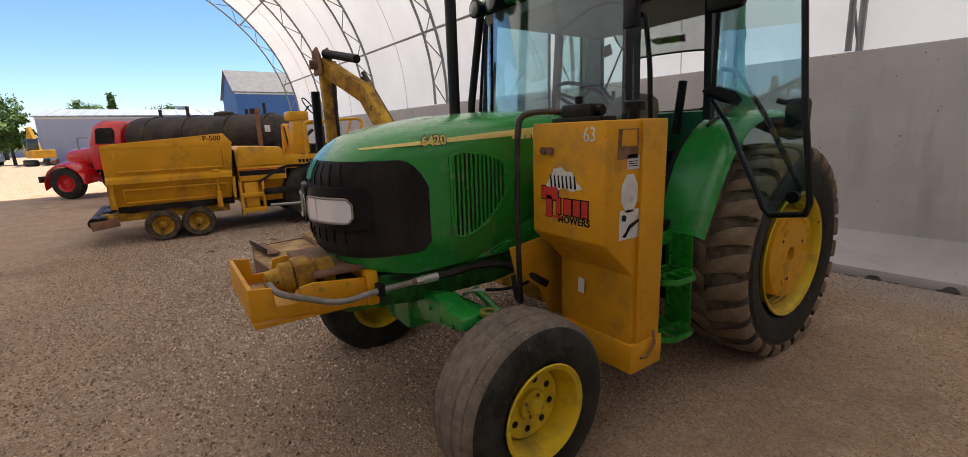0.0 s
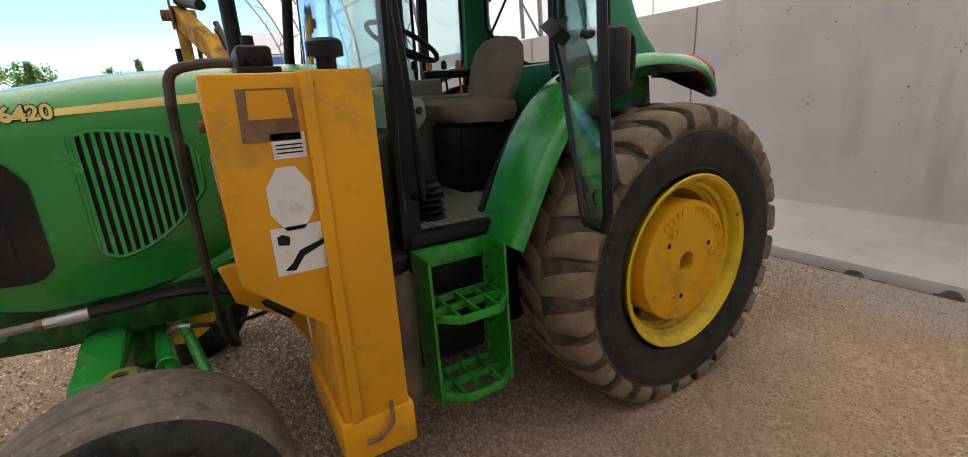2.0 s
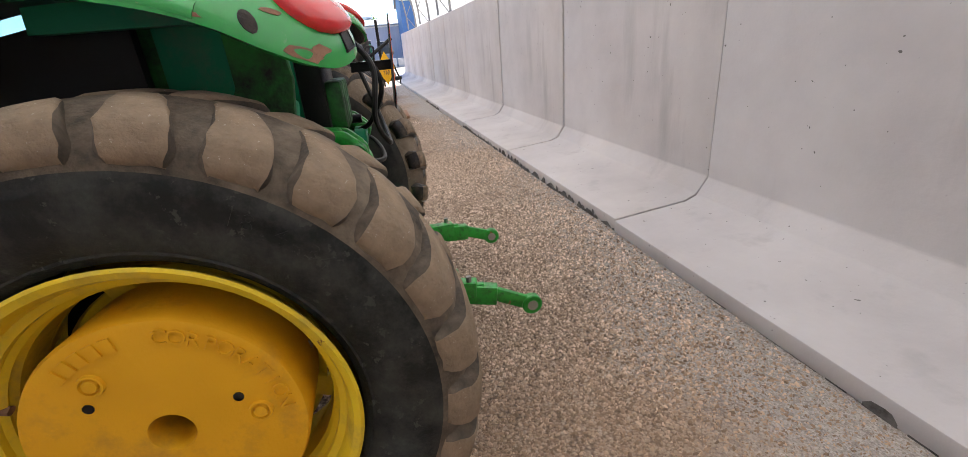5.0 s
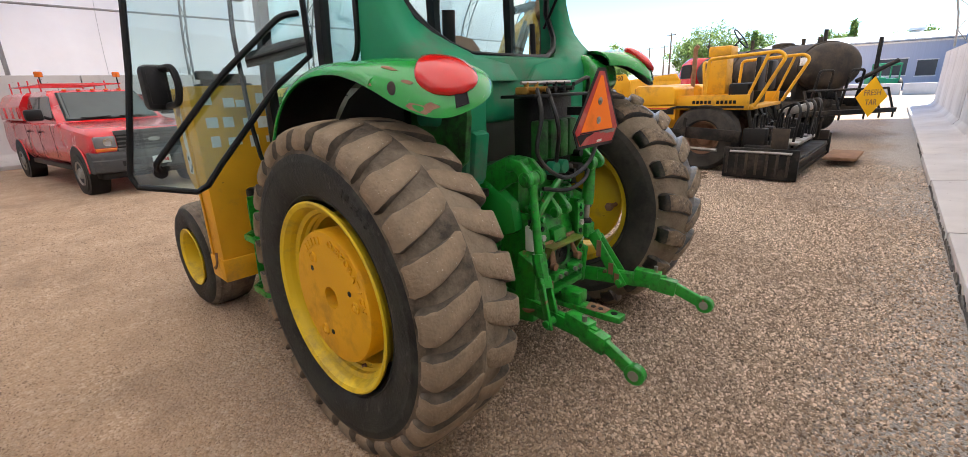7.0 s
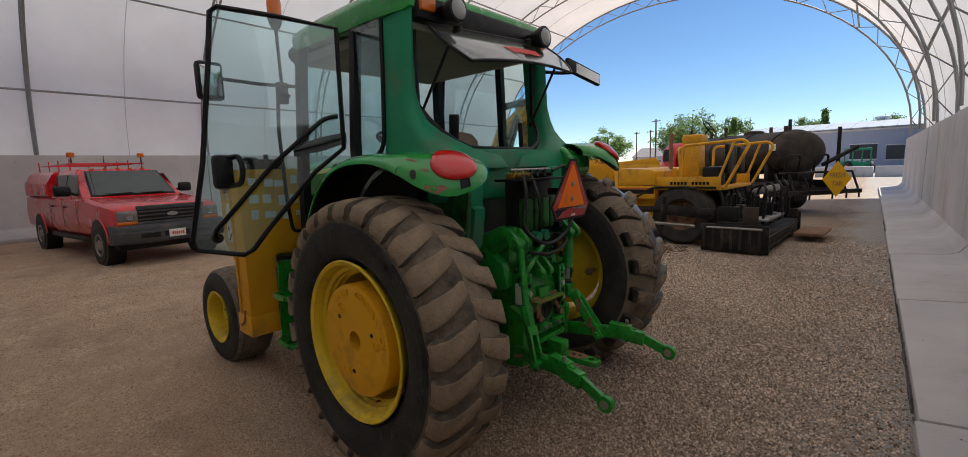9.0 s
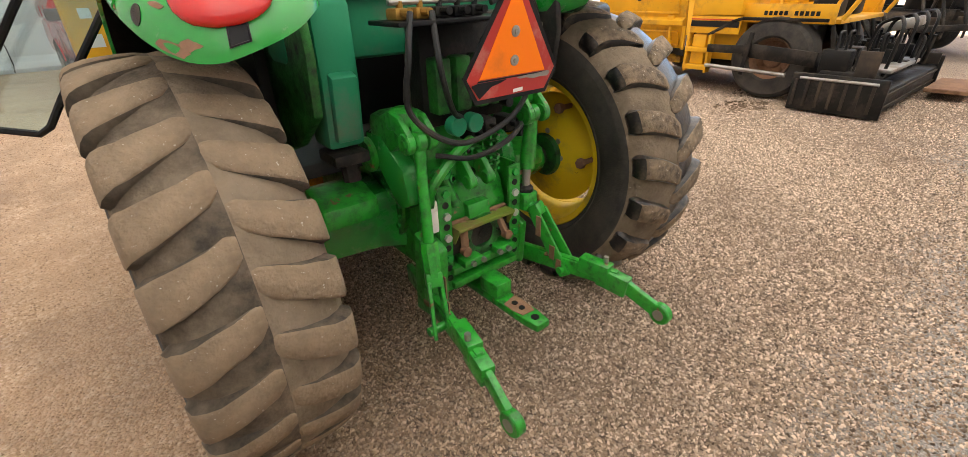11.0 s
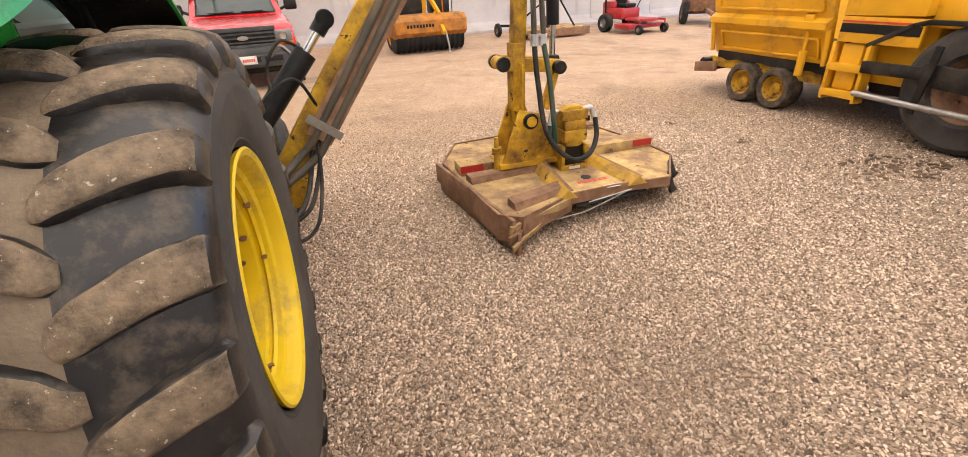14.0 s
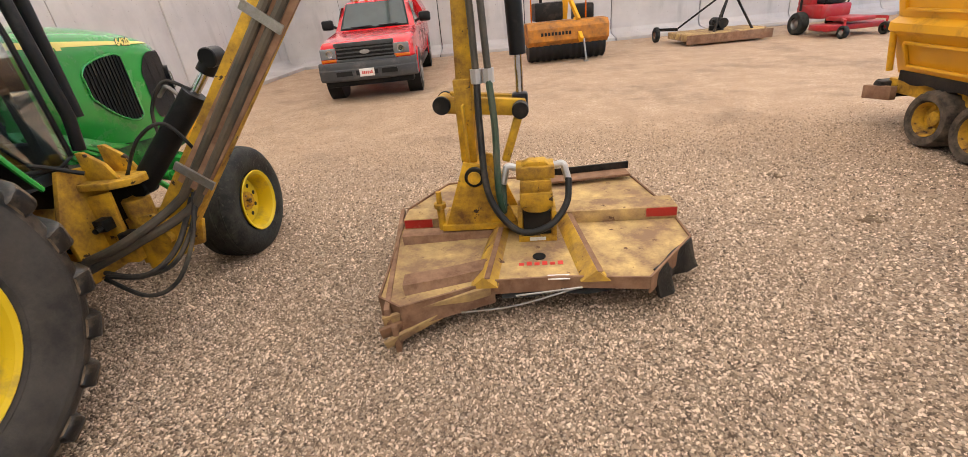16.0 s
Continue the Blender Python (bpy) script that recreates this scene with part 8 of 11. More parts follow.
st = part("motor_stand", bm, RUST_Y, boom, "yellow motor stand with a dark opening")
# black block put in the opening to paint the shade within
bm = B()
box(bm, (3.255, 1.72, 0.30), (3.425, 1.855, 0.46), 0.0)
part("stand_void", bm, INK_SHADE, st)
bm = B()
box(bm, (3.29, 1.686, 0.272), (3.39, 1.69, 0.295))
part("stand_label", bm, WHITE, st)
for x, sg in ((3.22, -1), (3.46, 1)):
    bm = B()
    bent(bm, [(x, 1.79, 0.73), (x + sg * 0.05, 1.78, 0.75), (x + sg * 0.08, 1.76, 0.64)], 0.022, 10, 0.04)
    part("elbow_fitting", bm, ALU, mt)
for ctrl, mat in (([(3.03, 1.83, 1.26), (3.03, 1.76, 1.0), (3.06, 1.64, 0.62), (3.22, 1.55, 0.42), (3.40, 1.58, 0.42), (3.52, 1.68, 0.52), (3.54, 1.75, 0.66)], HOSE),
                  ([(3.10, 1.82, 1.26), (3.12, 1.74, 1.0), (3.12, 1.64, 0.66), (3.14, 1.66, 0.50), (3.14, 1.76, 0.60), (3.14, 1.77, 0.66)], None),
                  ([(3.03, 1.83, 1.30), (3.02, 1.86, 1.8), (2.98, 1.86, 2.4)], DARK_PIPE), ([(3.10, 1.82, 1.30), (3.08, 1.86, 1.8), (3.04, 1.86, 2.4)], DARK_PIPE)):
    bm = B()
    hose(bm, ctrl, 0.0205, 10, 8)
    part("motor_hose", bm, mat or HOSE_G, boom, "thick hydraulic hose")
for x in (3.03, 3.10):
    bm = B()
    rod(bm, (x, 1.83, 1.24), (x, 1.83, 1.32), 0.034, 8)
    part("hose_fitting", bm, ALU, boom)
# deck
DK = [(2.46, 1.12), (2.60, 1.02), (3.08, 1.24), (3.45, 1.26), (3.92, 1.22), (4.26, 1.66), (4.25, 2.10), (4.12, 2.80), (3.40, 2.88), (2.60, 2.80), (2.36, 2.30)]
bm = B()
prism(bm, DK, "z", 0.245, 0.262, 0.003)
deck = part("mower_deck", bm, DECK_Y, boom, "faded yellow rusty mower deck")


def deck_side(i, j, z0, z1, mat, nm, t=0.012):
    a, b = Vector((*DK[i], 0)), Vector((*DK[j], 0))
    bm = B()
    beam(bm, a + Vector((0, 0, (z0 + z1) / 2)), b + Vector((0, 0, (z0 + z1) / 2)), t, z1 - z0)
    part(nm, bm, mat, deck)


n = len(DK)
for i in range(n):
    deck_side(i, (i + 1) % n, {1: 0.13, 2: 0.185, 3: 0.20, 4: 0.17}.get(i, 0.08), 0.275, RUST, "deck_skirt")
bm = B()
for a, b, z0, z1 in (((2.34, 2.32), (2.56, 0.98), 0.0, 0.17), ((2.31, 2.32), (2.53, 1.0), 0.10, 0.27)):
    beam(bm, (*a, (z0 + z1) / 2), (*b, (z0 + z1) / 2), 0.03, z1 - z0, bev=0.004)
part("deck_runner", bm, RUST, deck, "rusty steel runner")
bm = B()
box(bm, (2.42, 1.93, 0.262), (4.26, 2.12, 0.35), 0.006)
part("deck_crossbar", bm, DECK_Y, deck, "faded yellow cross tube with red ends")
for x0, x1 in ((2.425, 2.62), (4.06, 4.255)):
    bm = B()
    box(bm, (x0, 1.926, 0.285), (x1, 1.93, 0.345), 0.0)
    part("red_reflector", bm, SMV_R, deck)
for (fx, fy), (bx, by) in (((3.03, 1.19), (3.10, 1.925)), ((3.64, 1.22), (3.54, 1.925))):
    bm = B()
    loft(bm, [[(x - w, y, 0.255), (x, y, h), (x + w * 0.9, y, 0.255)] for x, y, w, h in ((fx, fy, 0.085, 0.325), (bx, by, 0.07, 0.345))])
    part("deck_fold", bm, EDGE_Y, deck, "folded yellow stiffener on the deck", 20)
    bm = B()
    beam(bm, (fx + 0.02, fy, 0.318), (bx + 0.02, by, 0.336), 0.03, 0.004)
    part("fold_edge", bm, RUST, deck)
for k, (dx, dy, z, w) in enumerate(((0.0, 0.0, 0.225, 0.07), (-0.02, -0.02, 0.16, 0.075), (0.0, -0.04, 0.10, 0.06))):
    bm = B()
    beam(bm, (2.50 + dx, 1.0 + dy, z - 0.03), (3.06 + dx * 0.5 - 0.06 * k, 1.22 + dy * 0.3, z + 0.04 * k), 0.022, w, (0.1 * k, -0.25, 1), 0.004)
    part("front_plate", bm, RUST if k % 2 else DECK_Y, deck, "bent rusty plate along the torn front edge")
bm = B()
hose(bm, [(2.9, 1.12, 0.15), (3.15, 1.17, 0.14), (3.35, 1.19, 0.18), (3.52, 1.21, 0.22), (3.55, 1.19, 0.24), (3.42, 1.19, 0.225), (3.2, 1.19, 0.20)], 0.006, 6)
part("loose_cable", bm, STEEL, deck)
bm = B()
beam(bm, (3.40, 2.66, 0.30), (4.10, 2.74, 0.305), 0.14, 0.02, bev=0.004)
part("rear_plate", bm, RUST, deck, "rusty rear plate on the deck")
bm = B()
beam(bm, (3.45, 2.74, 0.335), (4.12, 2.82, 0.34), 0.016, 0.06, bev=0.003)
part("rear_lip", bm, GREASE_SHADE, deck)
for a, b, w in (((2.44, 1.78), (3.04, 1.84), 0.10), ((2.58, 1.20), (3.05, 1.36), 0.11)):
    bm = B()
    A_, B_ = Vector((*a, 0)), Vector((*b, 0))
    loft(bm, [[q + Vector((0.02, -w * 0.62, 0.258)), q + Vector((0.01, -w * 0.45, h)), q + Vector((0.0, w * 0.5, h + 0.006)), q + Vector((0.0, w * 0.55, 0.258))] for q, h in ((A_, 0.318), (A_.lerp(B_, 0.5), 0.308), (B_, 0.312))])
    part("deck_strap", bm, RUST, deck)
for x, y, dx, dy, h in ((3.12, 1.27, 0.34, 0.03, 0.05), (3.47, 1.30, 0.28, -0.01, 0.05)):
    bm = B()
    pts = [(x, y, 0.21), (x + dx, y + dy, 0.21), (x + dx, y + dy - 0.03, 0.21 - h * 0.7), (x + dx * 0.5, y + dy * 0.5 - 0.05, 0.21 - h), (x, y - 0.03, 0.21 - h * 1.2)]
    vs = [bm.verts.new(p) for p in pts]
    bm.faces.new(vs)
    vs2 = [bm.verts.new((p[0], p[1] + 0.012, p[2])) for p in pts]
    bm.faces.new(vs2[::-1])
    for k in range(5):
        bm.faces.new((vs[k], vs2[k], vs2[(k + 1) % 5], vs[(k + 1) % 5]))
    part("rubber_flap", bm, GREASE_SHADE, deck, "torn black rubber deflector flap")
bm = B()
rows = []
for i in range(8):
    f = i / 7
    c = Vector((3.97 + 0.29 * f, 1.29 + 0.35 * f, 0))
    o = Vector((0.02, -0.02, 0)) * math.sin(f * 9)
    zb = 0.10 + 0.02 * f + 0.02 * math.sin(f * 17)
    rows.append([c + o * 0.2 + Vector((0, 0, 0.27)), c + o + Vector((0.015, -0.02, 0.15)), c + o * 1.6 + Vector((0.03, -0.025, zb)), c + o * 1.6 + Vector((0.015, -0.01, zb)), c + o + Vector((0.0, -0.005, 0.15)), c + o * 0.2 + Vector((-0.015, 0.012, 0.27))])
loft(bm, rows)
part("side_flap", bm, GREASE_SHADE, deck, "crumpled dark rubber side flap", 60)
bm = B()
for k in range(6):
    box(bm, (3.22 + 0.045 * k, 1.40, 0.2635), (3.25 + 0.045 * k, 1.43 + 0.01 * (k % 2), 0.265))
part("deck_lettering", bm, REDINK, deck)
bm = B()
box(bm, (3.38, 1.24, 0.263), (3.50, 1.29, 0.265), 0, pose(0, 0, 0))
part("deck_label", bm, WHITE, deck)
bm = B()
disc(bm, (3.34, 1.50, 0.2645), 0.04, 0.004, "z", 18)
part("deck_hole", bm, INK_SHADE, deck)

# ---- asphalt paver ----
paver = thing("asphalt_paver", pose(8.2, 2.0, 0), "worn yellow asphalt paver with a black screed", "paver")


def wheel_set(root, c, R, w, rim_r, tyre_mat, rim_mat, out, name="wheel", bolts=6, seg=40):
    """A wheel whose axle lies along x; out is the side of the open rim face."""
    wh = new(name)
    wh.parent = root
    wh.matrix_basis = pose(*c)
    bm = B()
    h = w / 2
    lathe(bm, [(-h * 0.8, rim_r), (-h, rim_r * 1.12), (-h, R * 0.88), (-h * 0.8, R * 0.97), (-h * 0.3, R), (h * 0.3, R), (h * 0.8, R * 0.97), (h, R * 0.88), (h, rim_r * 1.12), (h * 0.8, rim_r)], seg=seg)
    if name == "bogie_wheel":
        for v in bm.verts:
            r = math.hypot(v.co.y, v.co.z)
            if r > R * 0.9:
                k = round(math.atan2(v.co.z, v.co.y) / math.tau * seg)
                f = 1.0 if (k + (1 if v.co.x > 0 else 0)) % 2 else 0.945
                v.co.y, v.co.z = v.co.y * f, v.co.z * f
    part("tyre", bm, tyre_mat, wh)
    bm = B()
    o = out
    lathe(bm, [(o * h * 0.75, rim_r * 1.02), (o * h * 0.9, rim_r), (o * h * 0.7, rim_r * 0.9), (o * h * 0.2, rim_r * 0.82), (o * h * 0.15, rim_r * 0.5), (o * h * 0.4, rim_r * 0.42), (o * h * 0.45, rim_r * 0.3), (o * h * 0.45, 0)], seg=32)
    rim = part("rim", bm, rim_mat, wh)
    for i in range(bolts):
        a = math.tau * i / bolts
        bm = B()
        disc(bm, (o * h * 0.2, math.cos(a) * rim_r * 0.64, math.sin(a) * rim_r * 0.64), rim_r * 0.07, h * 0.16, "x", 6)
        part("wheel_nut", bm, rim_mat, rim)
    return wh


for sg in (-1, 1):
    # hopper wing: folded sheet, leaning out at the ridge
    bm = B()
    prof = [(1.05, 0.60), (1.20, 0.98), (1.27, 1.03), (1.27, 1.10), (1.20, 1.15), (1.30, 1.50), (1.31, 1.64), (1.27, 1.64), (1.24, 1.50), (1.12, 1.10), (0.98, 0.60)]
    rows = []
    for y, lean in ((0.56, 0.0), (0.64, 0.0), (2.30, 0.0), (2.42, 0.03)):
        rows.append([(sg * (x - lean), y + (0.10 * (1.64 - z) / 1.04 * (1 if y < 1 else 0.0)) + (0.0 if y < 1 else 0.10 * (z - 1.1) * -0.2), z) for x, z in prof])
    loft(bm, rows)
    wing = part("hopper_wing", bm, PAVER_Y, paver, "folded yellow steel hopper side")
    bm = B()
    prism(bm, [(2.38, 1.63), (0.58, 1.63), (0.58, 1.665), (0.68, 1.80), (2.36, 1.66)], "x", sg * 1.27, sg * 1.29, 0.003)
    part("hopper_board", bm, PAVER_Y, wing)
    bm = B()
    beam(bm, (sg * 1.30, 2.40, 1.63), (sg * 1.30, 0.56, 1.63), 0.03, 0.05)
    part("wing_edge", bm, PAVER_Y, wing)
    for y in (0.60, 2.36):
        bm = B()
        rod(bm, (sg * 1.16, y, 0.64), (sg * 1.22, y, 1.02), 0.03)
        part("wing_rib", bm, PAVER_Y, wing)
    # engine bay side
    bm = B()
    prism(bm, [(-0.30, 1.20), (-0.30, 1.48), (-0.24, 1.53), (0.44, 1.56), (0.50, 1.50), (0.50, 1.18)], "x", sg * 1.20, sg * 0.2, 0.02)
    part("engine_cover", bm, PAVER_Y, paver, "yellow engine cover")
    # black edge over the drive wheel
    bm = B()
    edge_ = [(0.16, 0.90), (-0.22, 1.12), (-0.34, 1.155), (-1.50, 1.155)]
    for (ya, za_), (yb, zb_) in zip(edge_, edge_[1:]):
        beam(bm, (sg * 1.18, ya, za_), (sg * 1.18, yb, zb_), 0.06, 0.045, bev=0.006)
    part("wheel_arch_edge", bm, GREASE_SHADE, paver, "black edge over the drive wheel")
    # raised border of the lower hopper panel and its rubber skirt
    bm = B()
    for ya, za_, yb, zb_ in ((0.72, 0.70, 2.22, 0.70), (0.72, 0.92, 2.22, 0.92), (0.72, 0.70, 0.72, 0.92), (2.22, 0.70, 2.22, 0.92), (0.72, 1.22, 2.26, 1.22), (0.72, 1.22, 0.72, 1.52), (2.26, 1.22, 2.26, 1.52)):
        def hop(z):
            return 1.06 + 0.14 * (z - 0.60) / 0.38 if z < 1.0 else 1.20 + 0.10 * (z - 1.15) / 0.35
        beam(bm, (sg * (hop(za_) + 0.012), ya, za_), (sg * (hop(zb_) + 0.012), yb, zb_), 0.03, 0.03, (1, 0, 0), 0.006)
    part("panel_border", bm, PAVER_Y, wing)
    bm = B()
    loft(bm, [[(sg * 1.06, y_, 0.64), (sg * 1.075, y_, 0.64), (sg * 1.07, y_, 0.53 + 0.015 * math.sin(y_ * 17)), (sg * 1.055, y_, 0.53 + 0.015 * math.sin(y_ * 17))] for y_ in [0.62 + 0.09 * k for k in range(20)]])
    part("rubber_skirt", bm, GREASE_SHADE, wing, "wavy black rubber skirt")
    bm = B()
    rod(bm, (sg * 1.20, 0.86, 0.50), (sg * 1.20, 0.86, 0.78), 0.045, 14)
    rod(bm, (sg * 1.20, 0.86, 0.78), (sg * 1.21, 0.86, 1.14), 0.022, 10)
    box(bm, (sg * 1.20 - 0.05, 0.80, 1.10), (sg * 1.20 + 0.05, 0.92, 1.18), 0.01)
    part("hopper_ram", bm, PAVER_Y, wing, "yellow upright hopper ram")
    bm = B()
    box(bm, (sg * 1.17 - 0.02, -0.32, 0.92), (sg * 1.17 + 0.02, 0.50, 1.18), 0.006)
    part("side_panel", bm, PAVER_Y, paver)
    bm = B()
    box(bm, (sg * 1.195 - 0.004, -0.30, 1.02), (sg * 1.195 + 0.004, 0.49, 1.11), 0)
    part("black_stripe", bm, INK_SHADE, paver)
    bm = B()
    box(bm, (sg * 1.196 - 0.004, -0.30, 1.125), (sg * 1.196 + 0.004, 0.49, 1.14), 0)
    part("red_stripe", bm, REDINK, paver)
    # platform side with lettering bars
    bm = B()
    prism(bm, [(-1.55, 1.10), (-0.30, 1.10), (-0.30, 1.36), (-1.55, 1.36)], "x", sg * 1.05, sg * 1.09, 0.006)
    plat = part("platform_side", bm, PAVER_Y, paver)
    for k in range(11):
        if k == 5:
            continue
        y = -0.62 - 0.07 * k
        bm = B()
        box(bm, (sg * 1.091 - 0.003, y - 0.024, 1.205), (sg * 1.091 + 0.003, y + 0.024, 1.265))
        part("lettering_bar", bm, INK_SHADE, plat)
    # ladder block
    bm = B()
    box(bm, (sg * 1.22, 0.10, 0.34), (sg * 1.05, 0.52, 0.42), 0.006)
    box(bm, (sg * 1.22, 0.10, 0.62), (sg * 1.05, 0.52, 0.70), 0.006)
    for y in (0.12, 0.50):
        box(bm, (sg * 1.21, y - 0.02, 0.30), (sg * 1.07, y + 0.02, 0.92), 0.004)
    box(bm, (sg * 1.16, 0.20, 0.42), (sg * 1.0, 0.44, 0.9), 0.02)
    part("side_steps", bm, PAVER_Y, paver, "yellow side steps")
    # tow arm
    bm = B()
    beam(bm, (sg * 1.22, 0.12, 0.70), (sg * 1.30, -0.55, 0.72), 0.05, 0.12, bev=0.01)
    beam(bm, (sg * 1.30, -0.50, 0.72), (sg * 1.38, -1.55, 0.66), 0.05, 0.20, bev=0.01)
    part("tow_arm", bm, GREASE_SHADE, paver, "black steel tow arm")
    bm = B()
    beam(bm, (sg * 1.36, -0.55, 0.36), (sg * 1.36, -0.60, 0.98), 0.02, 0.06, (0, 1, 0))
    part("tow_brace", bm, GREASE_SHADE, paver)
    bm = B()
    rod(bm, (sg * 1.34, 0.05, 0.45), (sg * 1.40, -1.2, 0.42), 0.03)
    part("side_tube", bm, STEEL, paver)
    wheel_set(paver, (sg * 0.98, -0.85, 0.60), 0.60, 0.42, 0.30, RUBBER_GREY, RUST, sg, "drive_wheel", 8)
    for y in (1.22, 1.76):
        wheel_set(paver, (sg * 1.02, y, 0.27), 0.27, 0.26, 0.16, TREAD_GAP, RUST_Y, sg, "bogie_wheel", 5, 48)
    bm = B()
    beam(bm, (sg * 0.95, 0.7, 0.46), (sg * 0.95, 2.55, 0.46), 0.10, 0.14, bev=0.01)
    part("frame_rail", bm, RUST_Y, paver)
bm = B()
box(bm, (-1.0, 0.60, 0.60), (1.0, 2.36, 0.66), 0.01)
box(bm, (-1.0, 0.52, 0.6), (1.0, 0.60, 1.5), 0.01)
part("hopper_floor", bm, GREASE_SHADE, paver)
for sg in (-1, 1):
    bm = B()
    part("model_text", text_bm("P-500", 0.12, facing((sg * 1.2915, 0.86, 1.715), (0, sg, 0), (0, 0, 1)), 0.001, 0.002), INK_SHADE, paver)
bm = B()
for x in (-0.8, 0.0, 0.8):
    box(bm, (x - 0.3, 2.50, 0.32), (x + 0.3, 2.62, 0.50), 0.02)
rod(bm, (-1.0, 2.68, 0.40), (1.0, 2.68, 0.40), 0.09)
part("push_roller", bm, GREASE_SHADE, paver, "black push rollers")
bm = B()
beam(bm, (-1.06, 2.35, 0.40), (-1.10, 2.72, 0.36), 0.07, 0.14, bev=0.01)
part("hitch_arm", bm, RUST, paver)
bm = B()
beam(bm, (1.06, 2.35, 0.40), (1.10, 2.72, 0.36), 0.07, 0.14, bev=0.01)
part("hitch_arm", bm, RUST, paver)
bm = B()
box(bm, (-1.0, -1.6, 1.10), (1.05, -0.3, 1.16), 0.008)
box(bm, (-0.95, -0.32, 0.5), (0.95, 0.5, 1.2), 0.02)
part("platform", bm, PAVER_Y, paver, "yellow operator platform")
bm = B()
box(bm, (-0.75, -0.95, 0.35), (0.75, 0.3, 1.05), 0.03)
part("drive_case", bm, GREASE_SHADE, paver)
# console tower, steering wheel, seats
bm = B()
prism(bm, [(-0.98, 1.36), (-0.62, 1.36), (-0.66, 1.75), (-0.70, 2.02), (-0.96, 2.05)], "x", -0.55, -0.15, 0.02)
box(bm, (-0.56, -1.02, 2.03), (-0.12, -0.62, 2.22), 0.03)
con = part("control_console", bm, PAVER_Y, paver, "yellow control console")
bm = B()
mwh = pose(-0.34, -1.10, 2.33, 55, 0, 0)
tube(bm, [mwh @ Vector((0.20 * math.cos(t), 0.20 * math.sin(t), 0)) for t in [math.tau * i / 24 for i in range(24)]], 0.013, 6, close=True)
rod(bm, mwh @ Vector((0, 0, 0)), (-0.34, -0.95, 2.15), 0.015)
rod(bm, mwh @ Vector((-0.2, 0, 0)), mwh @ Vector((0.2, 0, 0)), 0.01)
part("steering_wheel", bm, INK_SHADE, paver)
bm = B()
box(bm, (-0.60, -1.40, 1.16), (-0.2, -1.05, 1.55), 0.04)
box(bm, (-0.62, -1.55, 1.40), (-0.18, -1.46, 2.0), 0.04)
part("operator_seat", bm, INK_SHADE, paver, "black operator seat")
bm = B()
box(bm, (0.25, -1.40, 1.16), (0.65, -1.05, 1.55), 0.04)
box(bm, (0.23, -1.55, 1.40), (0.67, -1.46, 1.95), 0.04)
part("operator_seat", bm, INK_SHADE, paver, "black operator seat")
for x in (-1.02, 1.02):
    bm = B()
    bent(bm, [(x, -0.78, 1.36), (x, -0.80, 1.98), (x, -1.9, 2.04), (x, -2.0, 1.95), (x, -1.62, 1.16)], 0.03, 8, 0.08)
    part("hand_rail", bm, PAVER_Y, paver, "yellow tubular hand rail")
    bm = B()
    bent(bm, [(x, -1.75, 2.03), (x * 1.02, -1.45, 1.16)], 0.025, 8)
    part("hand_rail", bm, PAVER_Y, paver)
bm = B()
bent(bm, [(-0.55, -0.62, 1.36), (-0.55, -0.55, 1.95), (-0.15, -0.55, 1.95), (-0.15, -0.62, 1.36)], 0.028, 8, 0.1)
part("tower_rail", bm, PAVER_Y, paver)
bm = B()
bent(bm, [(0.1, -0.15, 1.5), (0.1, -0.15, 2.25), (0.1, -0.2, 2.3)], 0.045, 10, 0.05)
part("exhaust_pipe", bm, RUST, paver)
# screed
bm = B()
box(bm, (-1.62, -2.45, 0.06), (1.45, -1.55, 0.36), 0.02)
box(bm, (-1.66, -2.50, 0.02), (-1.60, -1.40, 0.52), 0.01)
box(bm, (1.43, -2.50, 0.02), (1.49, -1.40, 0.52), 0.01)
box(bm, (-1.5, -2.20, 0.36), (1.4, -1.65, 0.55), 0.03)
scr = part("screed", bm, GREASE_SHADE, paver, "black tar-stained screed")
bm = B()
box(bm, (-1.3, -2.40, 0.55), (0.2, -1.95, 0.60), 0.01)
box(bm, (-0.1, -2.45, 0.38), (0.5, -2.0, 0.52), 0.03, pose(0, 0, 0.03, -15, 0, 0))
part("screed_plate", bm, STEEL, scr)
bm = B()
box(bm, (0.30, -3.05, 0.12), (1.50, -2.55, 0.18), 0.01)
part("walk_board", bm, RUST, paver, "rusty walk board")
for x in (-1.2, -0.55, 0.1, 0.75):
    bm = B()
    bent(bm, [(x, -2.30, 0.5), (x, -2.35, 1.12), (x + 0.22, -2.25, 1.22), (x + 0.42, -2.0, 1.12), (x + 0.42, -1.9, 0.5)], 0.022, 8, 0.1)
    part("screed_rail", bm, INK_SHADE, paver, "black bent tube rail")
rnd = random.Random(12)
